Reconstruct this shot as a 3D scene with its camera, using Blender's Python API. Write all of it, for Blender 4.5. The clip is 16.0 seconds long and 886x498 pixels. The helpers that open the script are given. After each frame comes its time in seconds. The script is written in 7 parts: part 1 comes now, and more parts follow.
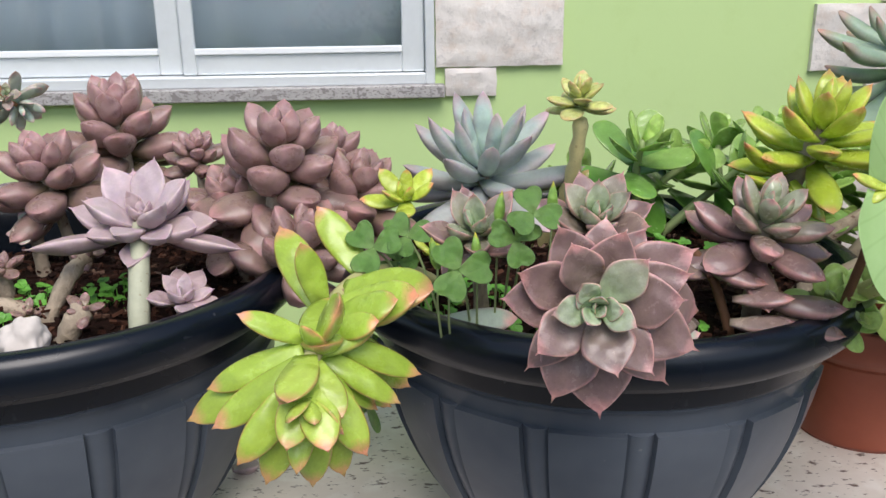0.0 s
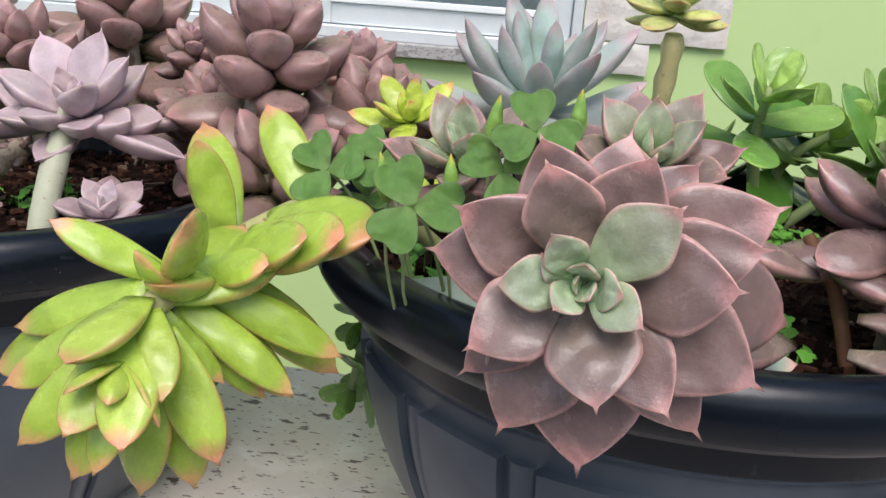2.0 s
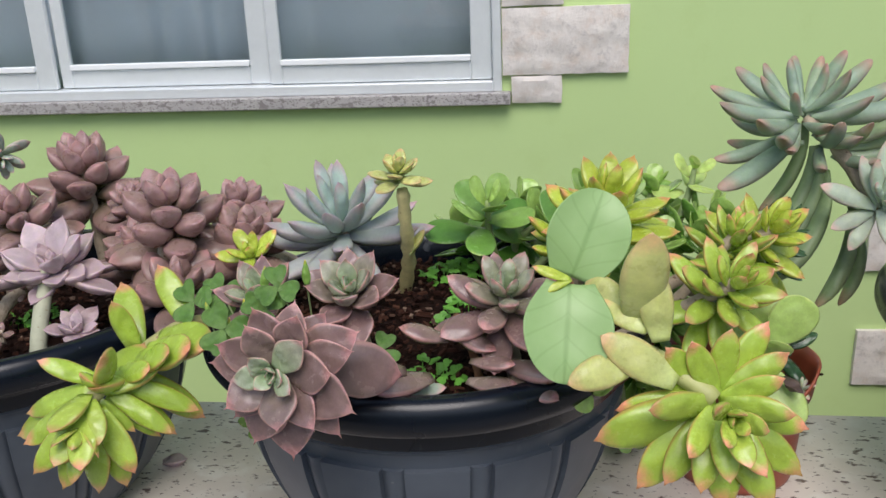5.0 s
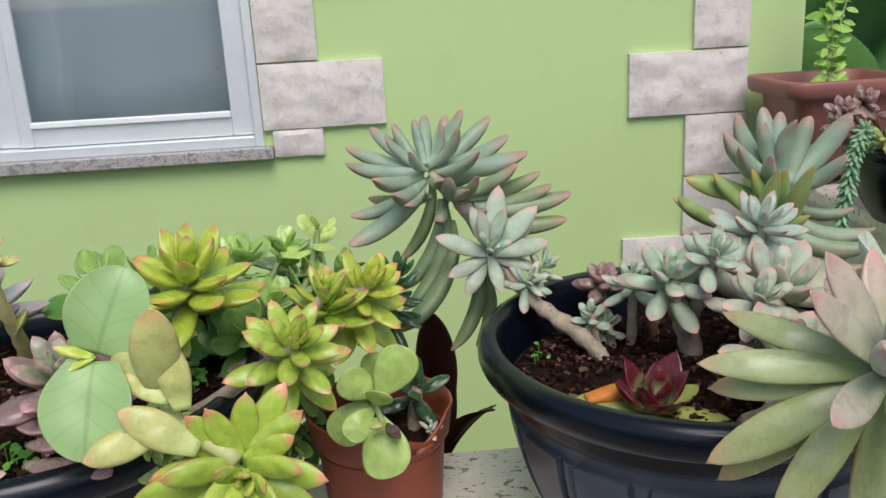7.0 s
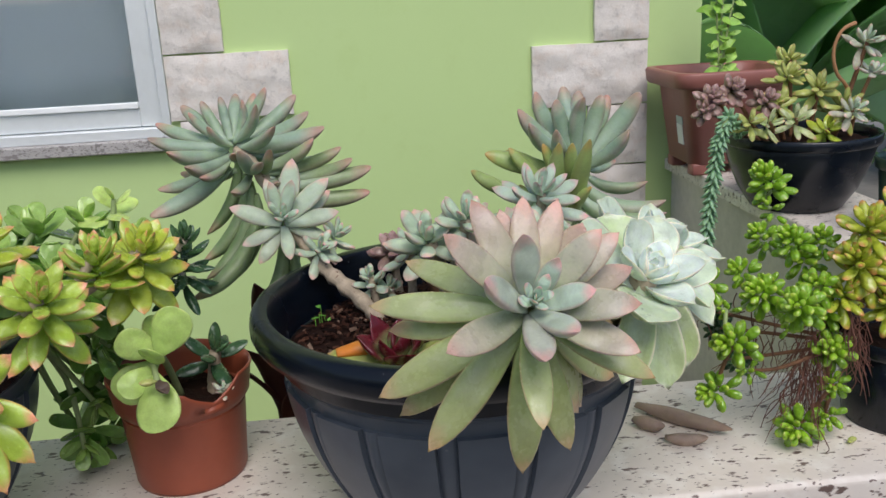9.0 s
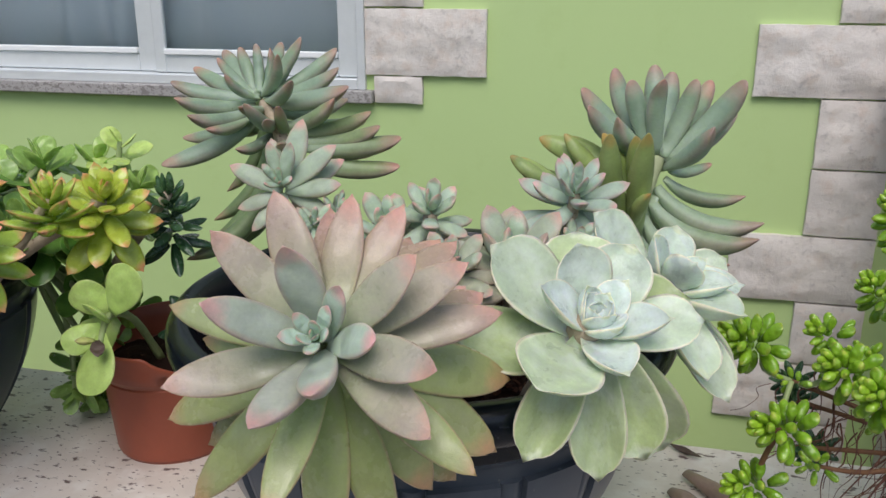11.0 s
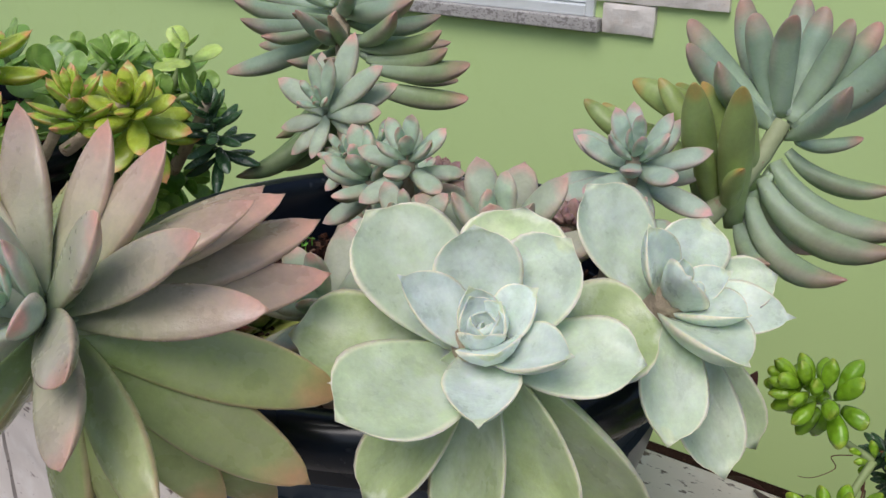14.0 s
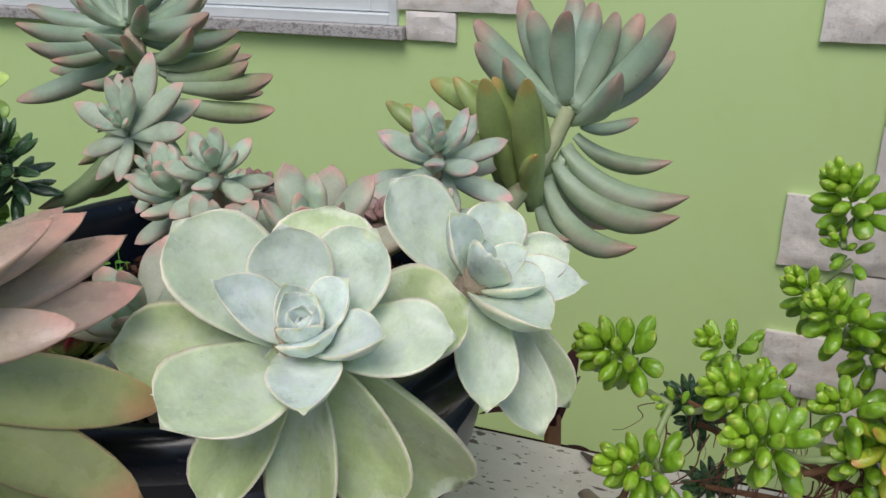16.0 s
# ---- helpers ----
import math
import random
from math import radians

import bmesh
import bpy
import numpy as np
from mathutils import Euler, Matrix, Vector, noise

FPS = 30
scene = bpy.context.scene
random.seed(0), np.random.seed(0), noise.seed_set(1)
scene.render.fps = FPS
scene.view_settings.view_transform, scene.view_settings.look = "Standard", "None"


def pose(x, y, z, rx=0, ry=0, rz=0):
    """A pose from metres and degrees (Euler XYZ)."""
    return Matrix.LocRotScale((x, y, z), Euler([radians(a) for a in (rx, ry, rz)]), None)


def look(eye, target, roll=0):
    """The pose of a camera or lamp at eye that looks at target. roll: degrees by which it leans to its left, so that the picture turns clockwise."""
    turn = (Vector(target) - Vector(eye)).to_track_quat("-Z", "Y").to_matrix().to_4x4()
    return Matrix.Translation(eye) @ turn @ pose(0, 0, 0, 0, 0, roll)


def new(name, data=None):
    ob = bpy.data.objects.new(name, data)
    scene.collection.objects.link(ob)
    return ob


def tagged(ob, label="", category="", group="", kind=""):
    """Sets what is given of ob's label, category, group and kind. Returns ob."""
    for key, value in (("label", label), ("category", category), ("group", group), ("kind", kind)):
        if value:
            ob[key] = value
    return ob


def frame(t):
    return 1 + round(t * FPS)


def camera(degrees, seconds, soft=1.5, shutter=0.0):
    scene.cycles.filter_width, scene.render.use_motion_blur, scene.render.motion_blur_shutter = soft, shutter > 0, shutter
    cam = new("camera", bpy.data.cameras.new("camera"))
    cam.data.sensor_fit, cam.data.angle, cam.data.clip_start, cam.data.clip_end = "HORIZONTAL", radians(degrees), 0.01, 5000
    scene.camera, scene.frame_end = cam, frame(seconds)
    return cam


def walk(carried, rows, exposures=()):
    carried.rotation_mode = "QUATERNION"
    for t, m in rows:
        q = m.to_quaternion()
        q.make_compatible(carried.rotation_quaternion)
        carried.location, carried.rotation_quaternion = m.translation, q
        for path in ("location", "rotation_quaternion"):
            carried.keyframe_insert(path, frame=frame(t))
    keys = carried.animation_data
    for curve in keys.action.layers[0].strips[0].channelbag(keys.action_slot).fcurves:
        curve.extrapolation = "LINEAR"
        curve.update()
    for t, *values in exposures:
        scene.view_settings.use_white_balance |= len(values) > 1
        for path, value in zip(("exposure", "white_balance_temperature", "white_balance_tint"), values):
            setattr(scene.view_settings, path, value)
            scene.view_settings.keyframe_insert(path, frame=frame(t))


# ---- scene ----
cam = camera(54.60, 16.0)
PATH = [
    (0, (-0.0634, -0.7913, 0.3707), (-0.0005, 0.1608, 0.0712), -0.70),
    (0.5, (-0.0332, -0.7537, 0.3285), (-0.0054, 0.2070, 0.0523), 2.02),
    (1, (-0.0240, -0.6887, 0.3086), (-0.0403, 0.2730, 0.0351), 4.86),
    (1.5, (-0.0068, -0.6456, 0.3019), (-0.0762, 0.3080, 0.0090), 5.05),
    (2, (0.0120, -0.6520, 0.3077), (-0.0959, 0.2908, -0.0078), 4.06),
    (2.5, (0.0310, -0.6939, 0.3336), (-0.1224, 0.2340, -0.0060), 1.42),
    (3, (0.0297, -0.7590, 0.3833), (-0.1685, 0.1541, 0.0269), -1.42),
    (3.2, (0.0383, -0.7792, 0.3993), (-0.1753, 0.1295, 0.0405), -1.98),
    (5.3, (0.1936, -0.8579, 0.4445), (0.0980, 0.0872, 0.1322), -2.37),
    (5.5, (0.2078, -0.8555, 0.4452), (0.1306, 0.0921, 0.1354), -2.32),
    (6, (0.2461, -0.8544, 0.4535), (0.2106, 0.0977, 0.1497), -2.65),
    (6.5, (0.3029, -0.8622, 0.4565), (0.3149, 0.0944, 0.1653), -2.89),
    (7, (0.3609, -0.8666, 0.4556), (0.4149, 0.0926, 0.1780), -3.16),
    (7.5, (0.4141, -0.8841, 0.4467), (0.4943, 0.0754, 0.1766), -3.79),
    (8, (0.4502, -0.9054, 0.4374), (0.5326, 0.0532, 0.1647), -3.78),
    (8.5, (0.4866, -0.9274, 0.4410), (0.5679, 0.0309, 0.1672), -3.44),
    (9, (0.5255, -0.9276, 0.4306), (0.6080, 0.0291, 0.1515), -3.00),
    (9.2, (0.5435, -0.9132, 0.4292), (0.6252, 0.0432, 0.1489), -2.79),
    (11.3, (0.7709, -0.7816, 0.4042), (0.4796, 0.1221, 0.0904), 0.33),
    (11.5, (0.7892, -0.7849, 0.4025), (0.4545, 0.1021, 0.0843), 0.48),
    (12, (0.8115, -0.7759, 0.4073), (0.4035, 0.0752, 0.0768), 0.15),
    (12.5, (0.8412, -0.7362, 0.4104), (0.3916, 0.0864, 0.0624), -0.18),
    (13, (0.8530, -0.6847, 0.4056), (0.3791, 0.1162, 0.0397), 0.19),
    (13.5, (0.8622, -0.6380, 0.3938), (0.3701, 0.1461, 0.0157), 1.18),
    (14, (0.8567, -0.6116, 0.3885), (0.3610, 0.1677, 0.0050), 1.74),
    (14.5, (0.8627, -0.6099, 0.3877), (0.3870, 0.1840, 0.0090), 2.01),
    (15, (0.8693, -0.6073, 0.3857), (0.4372, 0.2147, 0.0148), 1.75),
    (15.5, (0.8708, -0.6131, 0.3857), (0.4885, 0.2337, 0.0159), 0.96),
    (16, (0.8733, -0.6234, 0.3878), (0.5473, 0.2476, 0.0202), 0.25),
]
EXPOSURES = [(0, 0.43), (1.5, 0.44), (3, 0.52), (5.5, 0.15), (6.5, 0.21), (9, 0.12), (11.3, 0.0), (16, -0.05)]
walk(cam, [(t, look(eye, target, roll)) for t, eye, target, roll in PATH], EXPOSURES)

# ---- world, sun and exposure ----
world = bpy.data.worlds.new("sky")
scene.world = world
world.use_nodes = True
wn = world.node_tree
sky = wn.nodes.new("ShaderNodeTexSky")
sky.sky_type = "NISHITA"
sky.sun_disc = False
sky.sun_elevation, sky.sun_rotation = radians(54), radians(172)
sky.air_density, sky.dust_density, sky.ozone_density = 1.0, 2.2, 1.2
wn.nodes["Background"].inputs["Strength"].default_value = 0.115
wn.links.new(sky.outputs["Color"], wn.nodes["Background"].inputs["Color"])
sun_data = bpy.data.lights.new("sun", "SUN")
sun_data.energy, sun_data.angle, sun_data.color = 1.85, radians(36), (1.0, 0.955, 0.955)
sun = new("sun", sun_data)
sun.matrix_world = look((0.30, -2.35, 3.3), (0, 0, 0))

# ---- plan, in metres; the ledge's top is z = 0 ----
WALL_Y = 1.258                      # face of the house wall
LEDGE_FRONT, LEDGE_BACK = -0.285, -0.058
GROUND_Z = -0.92
GOLD = radians(137.508)


# ---- material helpers ----
def material(name):
    m = bpy.data.materials.new(name)
    m.use_nodes = True
    return m, m.node_tree, m.node_tree.nodes["Principled BSDF"]


def add(tree, kind, **values):
    n = tree.nodes.new(kind)
    for k, v in values.items():
        n.inputs[k.replace("_", " ")].default_value = v
    return n


def noise_tex(tree, scale, detail=4.0, rough=0.6, vector=None):
    n = add(tree, "ShaderNodeTexNoise", Scale=scale, Detail=detail, Roughness=rough)
    if vector:
        tree.links.new(vector, n.inputs["Vector"])
    return n.outputs["Fac"]


def ramp(tree, fac, stops):
    n = tree.nodes.new("ShaderNodeValToRGB")
    el = n.color_ramp.elements
    while len(el) < len(stops):
        el.new(0.5)
    for e, (at, c) in zip(el, stops):
        e.position = at
        e.color = (*c, 1) if len(c) == 3 else c
    tree.links.new(fac, n.inputs["Fac"])
    return n.outputs["Color"]


def grey(a):
    return (a, a, a)


def mix(tree, fac, a, b, blend="MIX"):
    n = tree.nodes.new("ShaderNodeMix")
    n.data_type, n.blend_type = "RGBA", blend
    for socket, value in ((n.inputs[0], fac), (n.inputs[6], a), (n.inputs[7], b)):
        if isinstance(value, bpy.types.NodeSocket):
            tree.links.new(value, socket)
        elif isinstance(value, (int, float)):
            socket.default_value = value
        else:
            socket.default_value = (*value, 1)
    return n.outputs[2]


def calc(tree, op, a, b=0.0, clamp=False):
    n = tree.nodes.new("ShaderNodeMath")
    n.operation, n.use_clamp = op, clamp
    for socket, value in ((n.inputs[0], a), (n.inputs[1], b)):
        if isinstance(value, bpy.types.NodeSocket):
            tree.links.new(value, socket)
        else:
            socket.default_value = value
    return n.outputs[0]


def bump(tree, bsdf, height, strength, distance):
    n = add(tree, "ShaderNodeBump", Strength=strength, Distance=distance)
    tree.links.new(height, n.inputs["Height"])
    tree.links.new(n.outputs["Normal"], bsdf.inputs["Normal"])


def coords(tree, which="Object"):
    return tree.nodes.new("ShaderNodeTexCoord").outputs[which]


def plain(name, colour, rough=0.5, metal=0.0, vary=0.15, scale=40.0, relief=0.0, spots=None):
    """A surface of one colour with blotches at two scales and a fine relief."""
    m, t, b = material(name)
    v = coords(t)
    big, fine = noise_tex(t, scale * 0.15, 3, 0.6, v), noise_tex(t, scale, 5, 0.65, v)
    lo, hi = [c * (1 - vary) for c in colour], [min(1, c * (1 + vary)) for c in colour]
    col = mix(t, 0.5, ramp(t, big, [(0.3, lo), (0.7, hi)]), ramp(t, fine, [(0.3, lo), (0.7, hi)]))
    if spots:
        col = mix(t, ramp(t, noise_tex(t, scale * 2.2, 2, 0.5, v), [(0.66, grey(0)), (0.72, grey(1))]), col, spots)
    t.links.new(col, b.inputs["Base Color"])
    b.inputs["Roughness"].default_value, b.inputs["Metallic"].default_value = rough, metal
    if relief:
        bump(t, b, fine, 0.6, relief)
    return m


def leaf_material(name, young, old, tip, edge, rough=0.5, tip_from=0.75, edge_amount=0.6, base=None, rim_from=0.70, spec=0.5, bloom=None, fade=0.75, base_fade=0.0, patch=0.15, reach=0.55):
    """Skin of a fleshy leaf: young to old by the leaf's age, tinted at tip and margin, a waxy bloom and small flecks."""
    m, t, b = material(name)
    uv = t.nodes.new("ShaderNodeUVMap")
    uv.uv_map = "leaf"
    sep = t.nodes.new("ShaderNodeSeparateXYZ")
    t.links.new(uv.outputs["UV"], sep.inputs[0])
    along, across = sep.outputs["X"], sep.outputs["Y"]
    info = t.nodes.new("ShaderNodeObjectInfo")
    age = t.nodes.new("ShaderNodeSeparateColor")
    t.links.new(info.outputs["Color"], age.inputs[0])
    v = coords(t)
    shift = t.nodes.new("ShaderNodeVectorMath")
    t.links.new(v, shift.inputs[0])
    t.links.new(info.outputs["Random"], shift.inputs[1])
    n1, n2 = noise_tex(t, 3.5, 4, 0.6, shift.outputs[0]), noise_tex(t, 26, 4, 0.7, shift.outputs[0])
    col = mix(t, age.outputs["Red"], young, old)
    if base:
        foot = ramp(t, along, [(0.0, grey(0.9)), (reach + 0.35 * base_fade, grey(0))])
        col = mix(t, calc(t, "MULTIPLY", foot, calc(t, "SUBTRACT", 1.0, calc(t, "MULTIPLY", age.outputs["Red"], base_fade))), col, base)
    wob = calc(t, "ADD", along, calc(t, "MULTIPLY", calc(t, "SUBTRACT", n1, 0.5), 0.35))
    col = mix(t, ramp(t, wob, [(tip_from, grey(0)), (min(1.0, tip_from + 0.28), grey(1))]), col, tip)
    rim = ramp(t, across, [(rim_from, grey(0)), (0.985, grey(edge_amount))])
    col = mix(t, mix(t, 1.0, rim, ramp(t, along, [(0.15, grey(0)), (0.6, grey(1))]), "MULTIPLY"), col, edge)
    lum = calc(t, "ADD", calc(t, "MULTIPLY", info.outputs["Random"], 0.22), 0.89)
    lum = calc(t, "MULTIPLY", lum, calc(t, "ADD", calc(t, "MULTIPLY", n1, 0.8), 0.60))
    lum = calc(t, "MULTIPLY", lum, calc(t, "ADD", calc(t, "MULTIPLY", n2, 0.34), 0.83))
    cc = t.nodes.new("ShaderNodeCombineColor")
    for k in range(3):
        t.links.new(lum, cc.inputs[k])
    col = mix(t, 1.0, col, cc.outputs[0], "MULTIPLY")
    if bloom:
        n3 = noise_tex(t, 2.9, 5, 0.65, shift.outputs[0])
        cover = mix(t, 1.0, ramp(t, n3, [(0.51 - patch, grey(0.1)), (0.51 + patch, grey(0.8))]), ramp(t, along, [(0.1, grey(1)), (0.9, grey(0.3))]), "MULTIPLY")
        cover = mix(t, 1.0, cover, ramp(t, across, [(0.55, grey(1)), (0.92, grey(0.3))]), "MULTIPLY")
        cover = calc(t, "MULTIPLY", cover, calc(t, "SUBTRACT", 1.0, calc(t, "MULTIPLY", age.outputs["Red"], fade)))
        col = mix(t, cover, col, bloom)
    fleck = ramp(t, noise_tex(t, 17, 2, 0.5, shift.outputs[0]), [(0.76, grey(0)), (0.78, grey(0.35))])
    col = mix(t, fleck, col, [c * 0.55 for c in old])
    t.links.new(col, b.inputs["Base Color"])
    t.links.new(ramp(t, n1, [(0.3, grey(rough - 0.10)), (0.7, grey(rough + 0.08))]), b.inputs["Roughness"])
    b.inputs["Specular IOR Level"].default_value = spec
    b.inputs["Coat Weight"].default_value, b.inputs["Coat Roughness"].default_value = (0.25 if rough < 0.28 else 0.0), 0.22
    b.inputs["Subsurface Weight"].default_value = 0.25
    b.inputs["Subsurface Radius"].default_value = (0.6, 0.8, 0.25)
    b.inputs["Subsurface Scale"].default_value = 0.004
    bump(t, b, calc(t, "ADD", noise_tex(t, 2.2, 1, 0.4, shift.outputs[0]), calc(t, "MULTIPLY", n2, 0.03)), 0.30, 0.03)
    return m


# ---- geometry helpers ----
def part(name, bm, mat, parent=None, label="", smooth=True, crease=0):
    """Links a bmesh as one mesh object under a thing or a part."""
    me = bpy.data.meshes.new(name)
    bmesh.ops.recalc_face_normals(bm, faces=bm.faces)
    bm.to_mesh(me)
    bm.free()
    me.materials.append(mat)
    if smooth:
        me.shade_smooth()
    if crease:
        me.set_sharp_from_angle(angle=radians(crease))
    ob = new(name, me)
    ob.parent = parent
    return tagged(ob, label)


def thing(name, label, category, at=(0, 0, 0), group="", kind=""):
    ob = new(name)
    ob.empty_display_size = 0.02
    ob.location = at
    return tagged(ob, label, category, group, kind)


def box(x0, x1, y0, y1, z0, z1, bevel=0.0, segments=2, bm=None):
    own = bmesh.new()
    bmesh.ops.create_cube(own, size=1)
    for v in own.verts:
        v.co = Vector(((x0, x1)[v.co.x > 0], (y0, y1)[v.co.y > 0], (z0, z1)[v.co.z > 0]))
    if bevel:
        bmesh.ops.bevel(own, geom=own.edges[:], offset=bevel, segments=segments, affect="EDGES", profile=0.5)
    return own


def lathe(profile, seg=96, warp=None, close=False, angles=None):
    """Turns a profile of (radius, height) round the z axis; warp moves each point's radius."""
    bm = bmesh.new()
    rings = []
    angles = angles or [2 * math.pi * k / seg for k in range(seg)]
    seg = len(angles)
    for i, (r, z) in enumerate(profile):
        ring = []
        for a in angles:
            q = warp(r, z, a, i) if warp else r
            ring.append(bm.verts.new((q * math.cos(a), q * math.sin(a), z)))
        rings.append(ring)
    for lo, hi in zip(rings, rings[1:]):
        for k in range(seg):
            bm.faces.new((lo[k], lo[(k + 1) % seg], hi[(k + 1) % seg], hi[k]))
    if close:
        bm.faces.new(rings[-1])
        bm.faces.new(rings[0][::-1])
    return bm


def tube(points, radii, sides=10, rough=0.0, seed=1, bm=None):
    """A stem along points with a radius at each; rough makes it knobbly."""
    rng = random.Random(seed)
    bm = bm or bmesh.new()
    pts = [Vector(p) for p in points]
    fine, rr = [], []
    for i in range(len(pts) - 1):
        p0, p1, p2, p3 = pts[max(i - 1, 0)], pts[i], pts[i + 1], pts[min(i + 2, len(pts) - 1)]
        for k in range(4):
            u = k / 4
            fine.append(0.5 * (2 * p1 + (p2 - p0) * u + (2 * p0 - 5 * p1 + 4 * p2 - p3) * u * u + (3 * p1 - p0 - 3 * p2 + p3) * u ** 3))
            rr.append(radii[i] * (1 - u) + radii[i + 1] * u)
    fine.append(pts[-1])
    rr.append(radii[-1])
    rings, side = [], None
    for i, p in enumerate(fine):
        d = (fine[min(i + 1, len(fine) - 1)] - fine[max(i - 1, 0)]).normalized()
        side = d.orthogonal().normalized() if side is None else (side - d * side.dot(d)).normalized()
        up = d.cross(side)
        ring = []
        for k in range(sides):
            a = 2 * math.pi * k / sides
            r = rr[i] * (1 + rough * (rng.random() - 0.5) + rough * 0.8 * (i % 2))
            ring.append(bm.verts.new(p + (side * math.cos(a) + up * math.sin(a)) * r))
        rings.append(ring)
    for lo, hi in zip(rings, rings[1:]):
        for k in range(sides):
            bm.faces.new((lo[k], lo[(k + 1) % sides], hi[(k + 1) % sides], hi[k]))
    bm.faces.new(rings[-1])
    bm.faces.new(rings[0][::-1])
    return bm


def leaf_mesh(name, mat, width, thick, wide_at=0.6, blunt=2.0, base=0.4, cup=0.0, curl=0.0, keel=1.3, mucro=0.0, wave=0.0, rows=13, sides=14, seed=0, notch=0.0):
    """A fleshy leaf one unit long along +y, its upper face to +z. width and thick are shares of the length; curl in degrees bends it up."""
    rng = random.Random(seed)
    bm = bmesh.new()
    uvl = bm.loops.layers.uv.new("leaf")
    uv_of = {}
    y = z = 0.0
    rings, steps = [], [i / rows for i in range(rows)] + [0.965, 0.99]
    last = 0.0
    lean = (rng.random() - 0.5) * 0.05
    for s in steps:
        ang = radians(curl) * (s - 0.25)
        y += (s - last) * math.cos(ang)
        z += (s - last) * math.sin(ang)
        last = s
        if s < wide_at:
            k = s / wide_at
            w = base + (1 - base) * math.sin(k * math.pi / 2) ** 1.15
        else:
            k = (s - wide_at) / (1 - wide_at)
            w = max(0.0, 1 - k ** blunt) ** (1 / blunt if blunt > 1.6 else 0.85)
        h = (0.45 + 0.55 * math.sin(min(1, s / 0.45) * math.pi / 2)) * max(0.05, 1 - max(0, (s - 0.5) / 0.5) ** 2.6) ** 0.6
        hw, ht = max(0.012, width / 2 * w), max(0.008, thick / 2 * h * (0.35 + 0.65 * w))
        ring = []
        for j in range(sides):
            a = 2 * math.pi * j / sides
            c, sn = math.cos(a), math.sin(a)
            x = hw * math.copysign(abs(c) ** 0.9, c)
            zz = ht * sn * (keel if sn < 0 else 1.0) * (1.0 - 0.25 * abs(c)) + cup * hw * (c * c) + wave * hw * math.sin(s * 9 + 2 * c)
            back = notch * (1 - abs(c)) * max(0.0, (s - 0.55) / 0.45)
            v = bm.verts.new((x + lean * s * s, y - back - zz * math.sin(ang), z + zz * math.cos(ang)))
            uv_of[v] = (s, abs(c))
            ring.append(v)
        rings.append(ring)
    tipv = bm.verts.new((lean, y + 0.012 + mucro - notch, z + math.sin(radians(curl) * 0.75) * 0.01 + mucro * 0.35))
    uv_of[tipv] = (1.0, 1.0)
    for lo, hi in zip(rings, rings[1:]):
        for j in range(sides):
            bm.faces.new((lo[j], lo[(j + 1) % sides], hi[(j + 1) % sides], hi[j]))
    for j in range(sides):
        bm.faces.new((rings[-1][j], rings[-1][(j + 1) % sides], tipv))
    bm.faces.new(rings[0][::-1])
    for f in bm.faces:
        for l in f.loops:
            l[uvl].uv = uv_of[l.vert]
    swing = math.atan2(z, y)
    bmesh.ops.transform(bm, matrix=Matrix.Rotation(-swing, 4, "X") @ Matrix.Scale(1 / math.hypot(y, z), 4), verts=bm.verts)
    bmesh.ops.recalc_face_normals(bm, faces=bm.faces)
    me = bpy.data.meshes.new(name)
    bm.to_mesh(me)
    bm.free()
    me.materials.append(mat)
    me.shade_smooth()
    return me


def put_leaf(plant, me, at, out, up, size, age, wide=1.0, thick=1.0, name="leaf"):
    """One leaf of a plant: its base at a point, growing along out, its upper face towards up."""
    yv = Vector(out).normalized()
    zv = Vector(up) - yv * Vector(up).dot(yv)
    zv = zv.normalized() if zv.length > 1e-4 else yv.orthogonal().normalized()
    xv = yv.cross(zv)
    m = Matrix((xv, yv, zv)).transposed().to_4x4()
    m.translation = Vector(at) - plant.location
    ob = new(name, me)
    ob.parent = plant
    ob.matrix_basis = m @ Matrix.Diagonal((size * wide, size, size * thick, 1))
    ob.color = (age, age, age, 1)
    return ob


def rosette(plant, centre, axis, size, meshes, n, tilt=(12, 88), power=0.8, small=0.25, drop=0.0, droop=0.0, spin=0.0, jitter=5.0, fat=1.0, age=(0.0, 1.0), seed=1, hub=0.06):
    """Leaves in a golden-angle spiral about an axis: young ones upright in the middle, old ones spread out below. drop: how far the
    oldest sit behind the youngest on the stem, in leaf lengths; droop: pull of gravity on the old leaves."""
    rng = random.Random(seed)
    ax = Vector(axis).normalized()
    e1 = ax.cross(Vector((0.13, 0.2, 1.0))).normalized()
    e2 = ax.cross(e1)
    c = Vector(centre)
    for i in range(n):
        k = i / max(1, n - 1)
        q = k ** power
        az = spin + i * GOLD + radians(rng.uniform(-jitter, jitter))
        tl = radians(tilt[0] + (tilt[1] - tilt[0]) * q + rng.uniform(-jitter, jitter) * 0.8)
        radial = e1 * math.cos(az) + e2 * math.sin(az)
        out = radial * math.sin(tl) + ax * math.cos(tl) + Vector((0, 0, -droop * k * k))
        length = size * (small + (1 - small) * min(1.0, k ** 0.65 * 1.12)) * rng.uniform(0.92, 1.06)
        at = c - ax * (drop * size * k) + radial * (hub * size * (0.3 + k))
        up = ax * math.sin(tl) - radial * math.cos(tl) + Vector((rng.uniform(-0.08, 0.08), 0, 0))
        put_leaf(plant, rng.choice(meshes), at, out, up, length, age[0] + (age[1] - age[0]) * min(1, k * 1.15), rng.uniform(0.92, 1.08) * fat, rng.uniform(0.9, 1.1))


